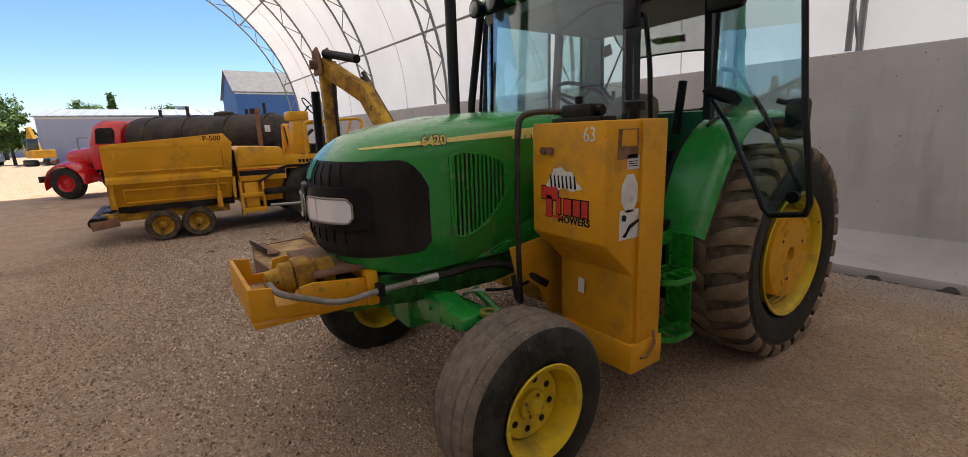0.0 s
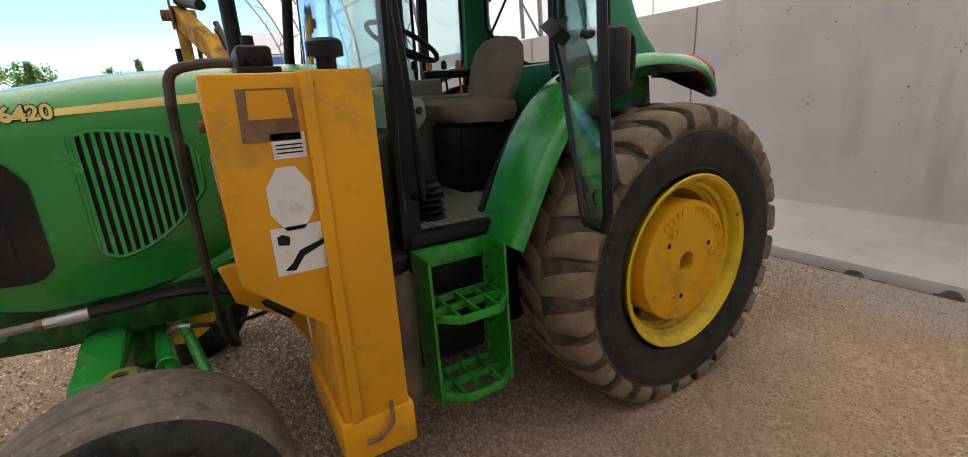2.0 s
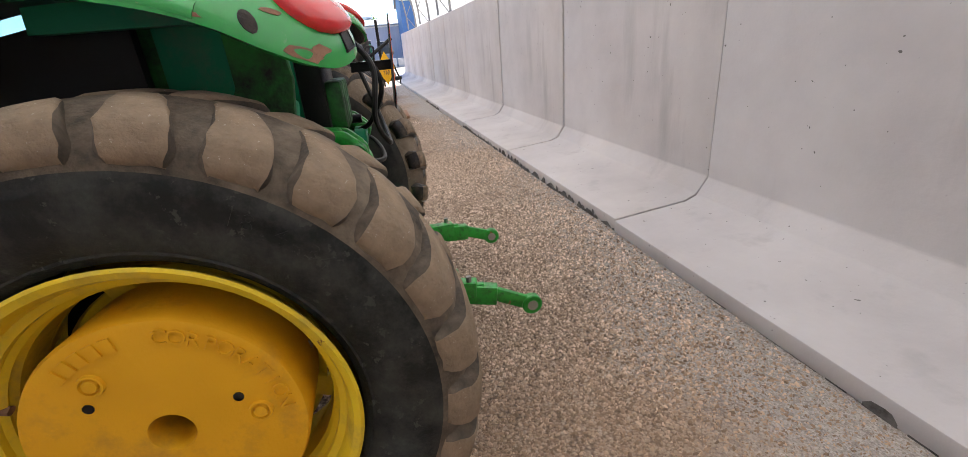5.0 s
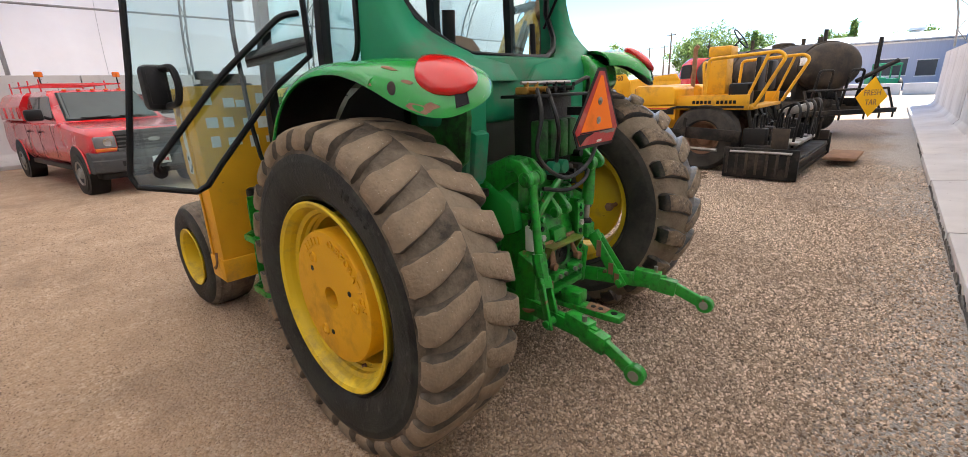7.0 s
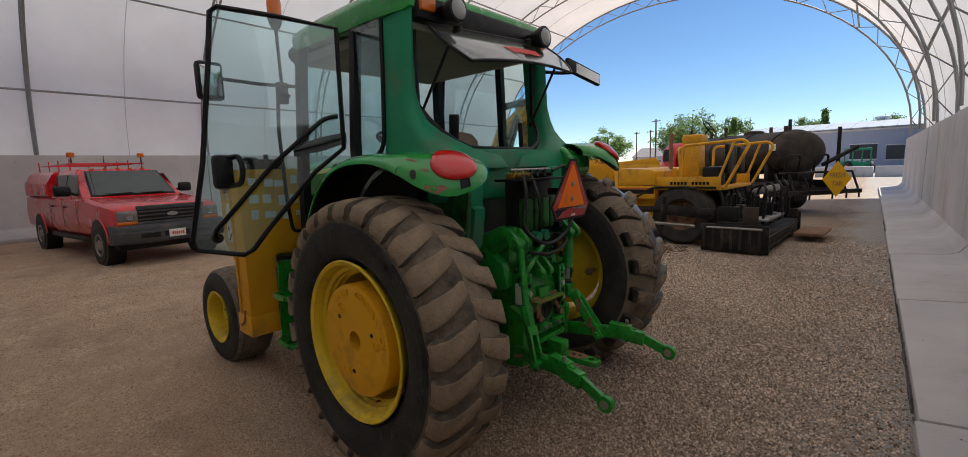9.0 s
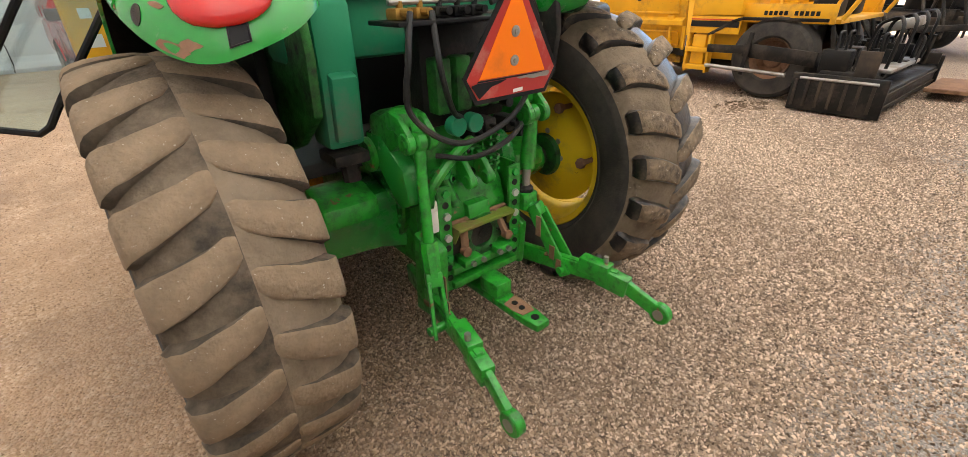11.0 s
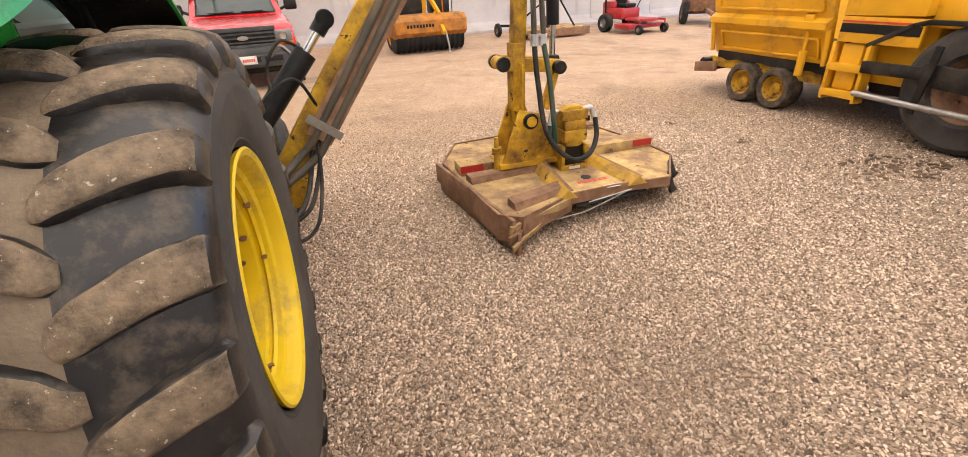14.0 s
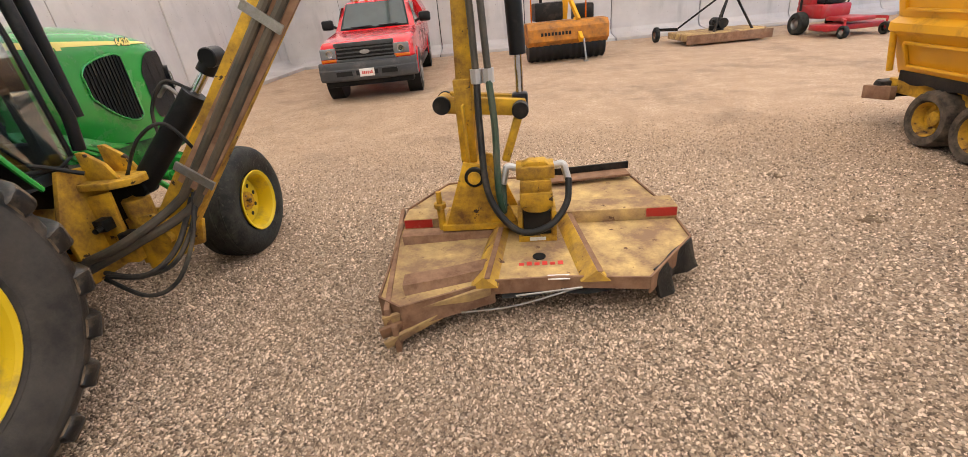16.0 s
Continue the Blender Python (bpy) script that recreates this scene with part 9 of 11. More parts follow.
for k in range(34):
    x, y = rnd.uniform(-1.5, 1.35), rnd.uniform(-2.42, -1.5)
    h = rnd.uniform(0.12, 0.5)
    bm = B()
    kind = k % 5
    if kind == 0:
        rod(bm, (x, y, 0.45), (x + rnd.uniform(-0.15, 0.15), y + rnd.uniform(-0.1, 0.1), 0.5 + h), 0.028, 10)
        part("screed_ram", bm, GREASE_SHADE, paver)
    elif kind == 1:
        box(bm, (x - 0.02, y - 0.12, 0.45), (x + 0.02, y + 0.12, 0.5 + h * 0.8), 0.006)
        part("screed_bracket", bm, BLACK if k % 2 else TAR, paver)
    elif kind == 2:
        hose(bm, [(x, y, 0.55), (x + 0.1, y, 0.75 + h * 0.3), (x + 0.3, y + 0.1, 0.7 + h * 0.3), (x + 0.42, y + 0.1, 0.5)], 0.016, 8)
        part("screed_hose", bm, HOSE, paver)
    elif kind == 3:
        bent(bm, [(x, y, 0.45), (x, y, 0.55 + h), (x + 0.18, y, 0.55 + h), (x + 0.18, y, 0.5)], 0.018, 8, 0.05)
        part("screed_handle", bm, INK_SHADE, paver)
    else:
        box(bm, (x - 0.09, y - 0.06, 0.5), (x + 0.09, y + 0.06, 0.54 + h * 0.3), 0.012, pose(0, 0, 0, 0, 0, 0))
        part("screed_box", bm, TAR if k % 3 == 0 else GREASE_SHADE, paver)
for y, z in ((-2.452, 0.30), (-2.452, 0.14)):
    bm = B()
    beam(bm, (-1.58, y - 0.01, z), (1.42, y - 0.01, z), 0.02, 0.03)
    part("screed_rib", bm, TAR, scr)
for k in range(7):
    bm = B()
    box(bm, (-1.675, -2.38 + 0.15 * k, 0.08), (-1.66, -2.34 + 0.15 * k, 0.44), 0.003)
    part("end_plate_rib", bm, TAR, scr)
bm = B()
rod(bm, (-1.68, -2.4, 0.46), (-1.68, -1.5, 0.46), 0.02, 8)
part("end_plate_bar", bm, STEEL, scr)
for x in (-1.35, -0.9, -0.3, 0.4, 1.0):
    bm = B()
    box(bm, (x - 0.1, -1.95, 0.5), (x + 0.12, -1.6, 0.82), 0.03)
    rod(bm, (x, -1.7, 0.8), (x, -1.62, 1.1), 0.03)
    part("screed_crank", bm, GREASE_SHADE, paver)
for x in (-1.0, -0.6, -0.2, 0.3, 0.7):
    bm = B()
    hose(bm, [(x, -1.5, 1.08), (x + 0.05, -1.7, 0.8), (x - 0.1, -1.9, 0.7), (x, -2.0, 0.55)], 0.018, 6, 6)
    part("screed_hose", bm, HOSE, paver)

# ---- tar tank truck ----
tanker = thing("tar_truck", pose(16.1, 3.03, 0, 0, 0, -34.8), "old red truck with a black tar tank", "truck")
bm = B()
rows = []
for y, s in ((-3.50, 0.6), (-3.46, 0.85), (-3.38, 0.97), (-3.2, 1.0), (1.0, 1.0), (1.1, 0.97), (1.16, 0.8), (1.18, 0.5)):
    rows.append([(0.98 * s * math.cos(t), y, 1.86 + 0.64 * s * math.sin(t)) for t in [math.tau * k / 36 for k in range(36)]])
loft(bm, rows)
tk = part("tar_tank", bm, TAR, tanker, "long black tar-stained oval tank", 50)
for y in (-3.2, -2.0, -0.7, 0.5):
    bm = B()
    tube(bm, [(0.992 * math.cos(t), y, 1.86 + 0.652 * math.sin(t)) for t in [math.tau * k / 36 for k in range(36)]], 0.02, 6, close=True)
    part("tank_band", bm, TAR, tk)
bm = B()
lathe(bm, [(2.48, 0), (2.48, 0.30), (2.57, 0.30), (2.59, 0.26), (2.62, 0.1), (2.62, 0)], (0.0, -1.6, 0), "z", 24)
part("manhole", bm, TAR, tk)
for x, y, h in ((0.1, -2.9, 0.35), (-0.1, -2.4, 0.16), (0.15, 0.6, 0.25), (-0.15, -0.5, 0.3)):
    bm = B()
    rod(bm, (x, y, 2.45), (x, y, 2.50 + h), 0.05)
    part("vent_pipe", bm, TAR, tk)
bm = B()
rod(bm, (0.72, -2.2, 2.2), (0.72, -2.2, 2.72), 0.10, 18)
part("tank_stack", bm, TAR, tk)
bm = B()
box(bm, (-1.13, -3.52, 1.9), (-1.0, -3.40, 2.1), 0.01)
part("white_box", bm, WHITE, tk)
bm = B()
for sg in (-1, 1):
    box(bm, (sg * 0.45 - 0.06, -3.9, 0.80), (sg * 0.45 + 0.06, 3.2, 1.02), 0.01)
for y in (-3.0, -1.0, 1.0):
    box(bm, (-0.8, y - 0.08, 1.0), (0.8, y + 0.08, 1.5), 0.02)
part("chassis", bm, GREASE_SHADE, tanker, "black truck chassis")
bm = B()
box(bm, (-1.1, -3.4, 0.75), (1.1, -1.6, 0.95), 0.03)
box(bm, (-1.15, -3.6, 0.55), (1.15, -3.3, 0.85), 0.03)
part("rear_fenders", bm, TAR, tanker)
for x in (-0.95, 0.95):
    for dx in ((0, 0.0),):
        wheel_set(tanker, (x, -2.2, 0.50), 0.50, 0.5, 0.27, RUBBER, RUST, -1 if x < 0 else 1, "rear_wheel", 6, 32)
    wheel_set(tanker, (x * 1.02, 3.12, 0.50), 0.50, 0.28, 0.27, RUBBER, RED_P, -1 if x < 0 else 1, "front_wheel", 6, 32)
# cab
bm = B()
rows = []
for y, z0, z1, hw in ((1.28, 0.95, 2.30, 0.92), (1.36, 0.9, 2.40, 0.95), (1.9, 0.9, 2.42, 0.95), (2.15, 0.9, 2.34, 0.93), (2.28, 0.9, 1.72, 0.92)):
    rows.append([(-hw, y, z0), (hw, y, z0), (hw, y, 1.66 if z1 > 1.7 else z1 - 0.02), (hw * 0.90, y, z1 - 0.14 if z1 > 1.8 else z1), (hw * 0.72, y, z1), (-hw * 0.72, y, z1), (-hw * 0.90, y, z1 - 0.14 if z1 > 1.8 else z1), (-hw, y, 1.66 if z1 > 1.7 else z1 - 0.02)])
loft(bm, rows)
tcab = part("cab", bm, RED_P, tanker, "rounded red truck cab", 50)
for sg in (-1, 1):
    bm = B()
    prism(bm, [(1.45, 1.70), (2.05, 1.70), (2.0, 2.12), (1.9, 2.18), (1.5, 2.18), (1.45, 2.1)], "x", sg * 0.955, sg * 0.90, 0.0)
    part("side_window", bm, GREASE_SHADE, tcab, "dark cab window")
    bm = B()
    bent(bm, [(sg * 0.9, 2.3, 1.9), (sg * 1.25, 2.35, 1.9), (sg * 1.25, 2.35, 1.5)], 0.018, 6, 0.04)
    part("mirror_bracket", bm, STEEL, tcab)
bm = B()
rows = []
for y, w, z0, z1 in ((2.26, 0.60, 0.95, 1.66), (2.8, 0.54, 0.95, 1.62), (3.4, 0.46, 0.95, 1.56), (3.55, 0.42, 0.95, 1.50)):
    rows.append([(w * math.copysign(abs(math.cos(t)) ** 0.6, math.cos(t)), y, (z0 + z1) / 2 + (z1 - z0) / 2 * math.copysign(abs(math.sin(t)) ** 0.6, math.sin(t))) for t in [math.tau * k / 24 for k in range(24)]])
loft(bm, rows)
part("hood", bm, RED_P, tanker, "red truck hood", 50)
for sg in (-1, 1):
    bm = B()
    rows = []
    for k in range(11):
        a = radians(-12 + 19 * k)
        y, z = 3.12 + 0.64 * math.cos(a), 0.52 + 0.62 * math.sin(a)
        rows.append([(sg * 0.42, y, z - 0.02), (sg * 0.60, y, z + 0.05), (sg * 0.95, y, z + 0.05), (sg * 1.14, y, z - 0.04), (sg * 1.15, y, z - 0.10), (sg * 1.10, y, z - 0.08), (sg * 0.9, y, z), (sg * 0.42, y, z - 0.05)])
    loft(bm, rows)
    part("front_fender", bm, RED_P, tanker, "round red front fender", 50)
    bm = B()
    lathe(bm, [(3.60, 0), (3.60, 0.06), (3.74, 0.11), (3.76, 0.10), (3.76, 0)], (sg * 0.68, 0, 1.22), "y", 18)
    part("headlamp", bm, STEEL, tanker)
bm = B()
box(bm, (-1.15, 3.82, 0.55), (1.15, 3.92, 0.75), 0.02)
part("bumper", bm, GREASE_SHADE, tanker)
# rear gear and sign
bm = B()
box(bm, (-1.4, -4.2, 0.62), (1.4, -4.05, 0.74), 0.01)
for x in (-1.35, -0.9, -0.4, 0.4, 0.9, 1.35):
    rod(bm, (x, -4.12, 0.72), (x, -3.9, 1.25), 0.03, 8)
    rod(bm, (x, -4.15, 0.62), (x, -4.15, 0.48), 0.025, 8)
rod(bm, (-1.3, -3.95, 1.25), (1.3, -3.95, 1.25), 0.03, 8)
part("spray_bar", bm, GREASE_SHADE, tanker, "black spray bar with valves")
for x in (-0.8, 0.2):
    bm = B()
    bent(bm, [(x, -3.6, 0.8), (x, -3.75, 1.75), (x + 0.45, -3.75, 1.75), (x + 0.45, -3.6, 0.8)], 0.035, 8, 0.12)
    part("rear_rail", bm, GREASE_SHADE, tanker)
bm = B()
rod(bm, (1.05, -3.7, 0.9), (1.05, -3.7, 2.55), 0.05)
rod(bm, (0.6, -3.6, 1.45), (1.5, -3.9, 1.95), 0.06)
part("hose_boom", bm, GREASE_SHADE, tanker)
ms = pose(0.16, -4.45, 1.06, 90, 0, 0)
sg_ = part("warning_sign", (lambda b: (outline(b, [(0, -0.50), (0.50, 0), (0, 0.50), (-0.50, 0)], ms, 0.01), b)[-1])(B()), SIGN_Y, tanker, "yellow diamond road sign with black words")
for w, z in (("FRESH", 0.10), ("TAR", -0.14)):
    part("sign_text", text_bm(w, 0.20, ms @ pose(0, z, 0.012), 0.001, 0.002), RUST, sg_)

# ---- red crew cab pickup ----
pick = thing("pickup_truck", pose(-0.29, 11.78, 0, 0, 0, 187.6), "red crew cab pickup with a utility cap and roof rack", "pickup")
HW = 1.0


def body_row(y, z0, zb, tuck=0.0):
    return [(-HW + 0.10 + tuck, y, z0), (-HW + 0.02 + tuck, y, z0 + 0.12), (-HW + tuck, y, (z0 + zb) / 2), (-HW + 0.03 + tuck, y, zb - 0.06), (-HW + 0.10 + tuck, y, zb),
            (HW - 0.10 - tuck, y, zb), (HW - 0.03 - tuck, y, zb - 0.06), (HW - tuck, y, (z0 + zb) / 2), (HW - 0.02 - tuck, y, z0 + 0.12), (HW - 0.10 - tuck, y, z0)]


bm = B()
loft(bm, [body_row(y, 0.48, zb, tk_) for y, zb, tk_ in ((2.98, 1.02, 0.10), (2.90, 1.12, 0.06), (2.70, 1.17, 0.02), (2.0, 1.23, 0.0), (1.35, 1.29, 0.0), (1.2, 1.30, 0.0), (-3.2, 1.32, 0.0), (-3.28, 1.30, 0.02))])
body = part("body", bm, RED_P, pick, "glossy red body", 40)
bm = B()
rows = []
for z, y0, y1, hw in ((1.28, -1.12, 1.30, 0.93), (1.50, -1.08, 0.98, 0.88), (1.80, -1.0, 0.52, 0.80), (1.90, -0.92, 0.36, 0.74), (1.93, -0.7, 0.1, 0.62)):
    rows.append([(-hw, y0, z), (hw, y0, z), (hw, y1 - 0.10, z), (hw * 0.85, y1, z), (-hw * 0.85, y1, z), (-hw, y1 - 0.10, z)])
loft(bm, rows)
part("cabin", bm, RED_P, pick, "red cabin", 30)


def slab(name, pts, mat, parent, t=0.008, label=""):
    """A thin curved-on plate through four or more corner points, raised along its normal."""
    ps = [Vector(p) for p in pts]
    nrm = (ps[1] - ps[0]).cross(ps[2] - ps[0]).normalized()
    n = len(ps)
    bm = B()
    solid(bm, [tuple(range(n)), tuple(range(2 * n - 1, n - 1, -1))] + [(i, n + i, n + (i + 1) % n, (i + 1) % n) for i in range(n)], ps + [p + nrm * t for p in ps])
    return part(name, bm, mat, parent, label)


GLASSD = material("dark_vehicle_glass", (0.05, 0.065, 0.062), 0.05, vary=0.1, bump=0.0)
slab("windscreen_gasket", [(0.80, 1.25, 1.315), (0.695, 0.565, 1.862), (-0.695, 0.565, 1.862), (-0.80, 1.25, 1.315)][::-1], INK_SHADE, pick, 0.006)
for x in (-0.05, 0.55):
    bm = B()
    bent(bm, [(x - 0.50, 1.235, 1.375), (x - 0.2, 1.24, 1.362), (x + 0.05, 1.262, 1.335)], 0.012, 6, 0.05)
    part("wiper", bm, INK_SHADE, pick)
slab("windscreen", [(0.76, 1.225, 1.34), (0.66, 0.585, 1.85), (-0.66, 0.585, 1.85), (-0.76, 1.225, 1.34)][::-1], GLASSD, pick, 0.012, "dark raked windscreen")
for sg in (-1, 1):
    for y0, y1, y2, y3 in ((0.95, 0.62, 0.02, 0.02), (-0.06, -0.06, -0.92, -0.98)):
        ps = [(sg * 0.925, y0, 1.38), (sg * 0.82, y1, 1.80), (sg * 0.82, y2, 1.80), (sg * 0.925, y3, 1.38)]
        slab("door_window", ps if sg < 0 else ps[::-1], GLASSD, pick, 0.012, "dark side window")
    for y in (0.95, -0.05, -1.02):
        bm = B()
        box(bm, (sg * 0.998 - 0.003, y - 0.004, 0.60), (sg * 0.998 + 0.003, y + 0.004, 1.24))
        part("door_gap", bm, INK_SHADE, body)
    for y in (0.08, -0.85):
        bm = B()
        box(bm, (sg * 1.005 - 0.015, y - 0.07, 1.08), (sg * 1.005 + 0.015, y + 0.07, 1.12), 0.01)
        part("door_handle", bm, BLACK, body)
    bm = B()
    box(bm, (sg * 1.02, 0.78, 1.34), (sg * 1.30, 0.92, 1.56), 0.05)
    rod(bm, (sg * 0.92, 0.86, 1.36), (sg * 1.05, 0.86, 1.42), 0.03)
    part("wing_mirror", bm, BLACK, pick, "large black towing mirror")
    # lamps
    bm = B()
    box(bm, (sg * 0.74 - 0.15, 2.90, 0.86), (sg * 0.74 + 0.17, 3.005, 1.06), 0.02)
    hl = part("headlamp", bm, LAMP_D, pick, "rectangular headlamp")
    bm = B()
    lathe(bm, [(3.0, 0.075), (3.012, 0.07), (3.008, 0.045), (3.015, 0.0)], (sg * 0.72, 0, 0.96), "y", 20)
    part("reflector", bm, CHROME, hl)
    bm = B()
    box(bm, (sg * 0.74 - 0.15, 2.90, 0.80), (sg * 0.74 + 0.17, 3.0, 0.855), 0.01)
    part("turn_signal", bm, LAMP_A, pick)
    # wheel wells and wheels
    for y in (2.18, -2.08):
        bm = B()
        disc(bm, (sg * 0.86, y, 0.42), 0.47, 0.30, "x", 32)
        part("wheel_well", bm, INK_SHADE, pick)
        bm = B()
        tube(bm, [(sg * 0.995, y + 0.475 * math.cos(a), 0.42 + 0.475 * math.sin(a)) for a in [math.pi * k / 16 for k in range(17)]], 0.014, 6)
        part("wheel_arch", bm, RED_P, body)
        bm = B()
        lathe(bm, [(sg * 1.0, 0.225), (sg * 1.032, 0.222), (sg * 1.035, 0.205), (sg * 0.985, 0.18), (sg * 0.99, 0.12), (sg * 1.04, 0.085), (sg * 1.05, 0.0)], (0, y, 0.385), "x", 28)
        part("wheel_disc", bm, PIPE, pick, "dull grey steel wheel disc")
        wheel_set(pick, (sg * 0.90, y, 0.385), 0.385, 0.25, 0.22, RUBBER, STEEL, sg, "wheel", 8, 36)
    bm = B()
    box(bm, (sg * 0.93 - 0.06, -1.2, 0.40), (sg * 0.93 + 0.06, 1.6, 0.50), 0.02)
    part("rocker_panel", bm, INK_SHADE, pick)
bm = B()
box(bm, (-0.58, 2.92, 0.80), (0.58, 3.01, 1.10), 0.02)
gr = part("grille_back", bm, INK_SHADE, pick)
bm = B()
for a, b in (((-0.60, 3.0, 0.80), (0.60, 3.0, 0.80)), ((-0.60, 3.0, 1.11), (0.60, 3.0, 1.11)), ((-0.60, 3.0, 0.80), (-0.60, 3.0, 1.11)), ((0.60, 3.0, 0.80), (0.60, 3.0, 1.11))):
    beam(bm, a, b, 0.07, 0.075, bev=0.012)
part("grille_surround", bm, BUMPER, pick, "dark grey grille surround")
for z in (0.88, 0.955, 1.03):
    bm = B()
    beam(bm, (-0.58, 3.015, z), (0.58, 3.015, z), 0.03, 0.026, bev=0.004)
    part("grille_bar", bm, BUMPER, pick)
bm = B()
rows = []
lathe(bm, [(3.02, 0), (3.03, 0.08), (3.04, 0.08), (3.045, 0)], (0, 0, 0), "y", 20)
bmesh.ops.transform(bm, matrix=Matrix.Translation((0, 0, 0.955)) @ Matrix.Diagonal((1.25, 1, 0.5, 1)), verts=bm.verts)
part("badge", bm, STEEL, pick)
bm = B()
loft(bm, [[(x, 2.95 + 0.22 * (1 - (abs(x) / 1.06) ** 5) - q, z) for x in (-1.0, -0.96, -0.88, -0.76, -0.4, 0.4, 0.76, 0.88, 0.96, 1.0)] + [(x, 2.72, z) for x in (1.0, -1.0)] for z, q in ((0.42, 0.07), (0.45, 0.02), (0.50, 0.0), (0.64, 0.0), (0.66, 0.025), (0.70, 0.025), (0.74, 0.03), (0.775, 0.06), (0.785, 0.12))])
bp = part("front_bumper", bm, BUMPER, pick, "dark grey moulded front bumper")
bm = B()
for x0, x1 in ((-0.62, -0.30), (0.30, 0.62), (-0.22, 0.22)):
    box(bm, (x0, 3.165, 0.53), (x1, 3.175, 0.62), 0)
part("bumper_slot", bm, INK_SHADE, bp)
bm = B()
box(bm, (-0.15, 3.175, 0.50), (0.15, 3.185, 0.65), 0.004)
np_ = part("number_plate", bm, WHITE, bp, "white plate with dark bars")
for k in range(6):
    bm = B()
    box(bm, (-0.11 + 0.037 * k, 3.185, 0.545), (-0.085 + 0.037 * k, 3.187, 0.60))
    part("plate_bar", bm, REDINK, np_)
bm = B()
box(bm, (-0.9, 2.55, 0.30), (0.9, 2.95, 0.46), 0.03)
part("air_dam", bm, INK_SHADE, pick)
# utility cap
bm = B()
rows = []
for z, y0, y1, hw in ((1.32, -3.20, -1.12, 0.98), (1.62, -3.18, -1.12, 0.98), (1.84, -3.16, -1.10, 0.86), (1.90, -3.1, -1.12, 0.78)):
    rows.append([(-hw, y0, z), (hw, y0, z), (hw, y1, z), (-hw, y1, z)])
loft(bm, rows)
cap = part("utility_cap", bm, RED_P, pick, "red utility cap with side hatches", 20)
for sg in (-1, 1):
    for y0, y1 in ((-3.1, -2.45), (-2.40, -1.78), (-1.74, -1.18)):
        bm = B()
        box(bm, (sg * 0.985 - 0.006, y0, 1.36), (sg * 0.985 + 0.006, y1, 1.60), 0.004)
        part("side_hatch", bm, RED_P, cap)
# roof rack and beacons
bm = B()
for x in (-0.70, 0.70):
    rod(bm, (x, -3.0, 2.06), (x, -0.2, 2.06), 0.016, 8)
    for y in (-2.9, -2.0, -1.2, -0.3):
        rod(bm, (x, y, 1.86), (x, y, 2.16), 0.014, 8)
for y in (-2.9, -2.0, -1.2, -0.3):
    rod(bm, (-0.72, y, 2.06), (0.72, y, 2.06), 0.014, 8)
part("ladder_rack", bm, RED_P, pick, "thin red ladder rack")
for x in (-0.68, 0.68):
    bm = B()
    rod(bm, (x, -0.25, 2.06), (x, -0.25, 2.22), 0.015, 8)
    part("beacon_post", bm, BLACK, pick)
    bm = B()
    lathe(bm, [(2.20, 0), (2.20, 0.07), (2.29, 0.075), (2.31, 0.06), (2.31, 0)], (x, -0.25, 0), "z", 14)
    part("beacon", bm, LAMP_A, pick, "amber beacon")
for k in range(5):
    bm = B()
    box(bm, (-0.48 + 0.24 * k - 0.035, 0.30, 1.905), (-0.48 + 0.24 * k + 0.035, 0.38, 1.935), 0.01)
    part("roof_marker", bm, LAMP_A, pick)
bm = B()
rod(bm, (0.70, 1.20, 1.3), (0.75, 1.15, 1.95), 0.004, 6)
part("antenna", bm, INK_SHADE, pick)
for sg in (-0.35, 0.3):
    bm = B()
    rod(bm, (sg - 0.3, 1.26, 1.345), (sg + 0.25, 1.24, 1.37), 0.01, 6)
    part("wiper", bm, INK_SHADE, pick)

# ---- power sweeper by the north wall ----
sweep = thing("road_sweeper", pose(4.4, 12.55, 0, 0, 0, 8), "orange road sweeper broom with a black engine", "sweeper")
bm = B()
rows = []
for x in (-1.05, -1.02, 1.02, 1.05):
    rows.append([(x, -0.35 + 0.02, 0.42), (x, -0.50, 0.55), (x, -0.50, 0.85), (x, -0.35, 0.98), (x, 0.10, 1.0), (x, 0.35, 0.9), (x, 0.4, 0.5)])
loft(bm, rows)
part("broom_hood", bm, material("scuffed_orange", (0.55, 0.21, 0.03), 0.5, vary=0.15, dirt=(0.20, 0.10, 0.045), dirt_amount=0.52, dirt_scale=4, bump=0.08), sweep, "scuffed orange broom hood")
bm = B()
lathe(bm, [(-1.02, 0), (-1.02, 0.30)] + [(-1.0 + 0.08 * k, 0.30 + 0.03 * (k % 2)) for k in range(26)] + [(1.02, 0.30), (1.02, 0)], (0, -0.05, 0.34), "x", 24)
part("broom", bm, INK_SHADE, sweep, "black bristle broom")
bm = B()
for k in range(9):
    box(bm, (-0.72 + 0.09 * k, -0.506, 0.68), (-0.66 + 0.09 * k, -0.50, 0.76))
part("lettering_bar", bm, INK_SHADE, sweep)
bm = B()
beam(bm, (0.25, -0.1, 1.0), (0.30, -0.62, 0.52), 0.10, 0.14, bev=0.01)
beam(bm, (0.05, 0.3, 1.0), (0.12, 0.3, 1.75), 0.16, 0.10, (0, 1, 0), 0.01)
beam(bm, (0.12, 0.3, 1.7), (0.3, -0.3, 1.0), 0.08, 0.1)
part("lift_frame", bm, ORANGE_Y, sweep, "yellow lift frame")
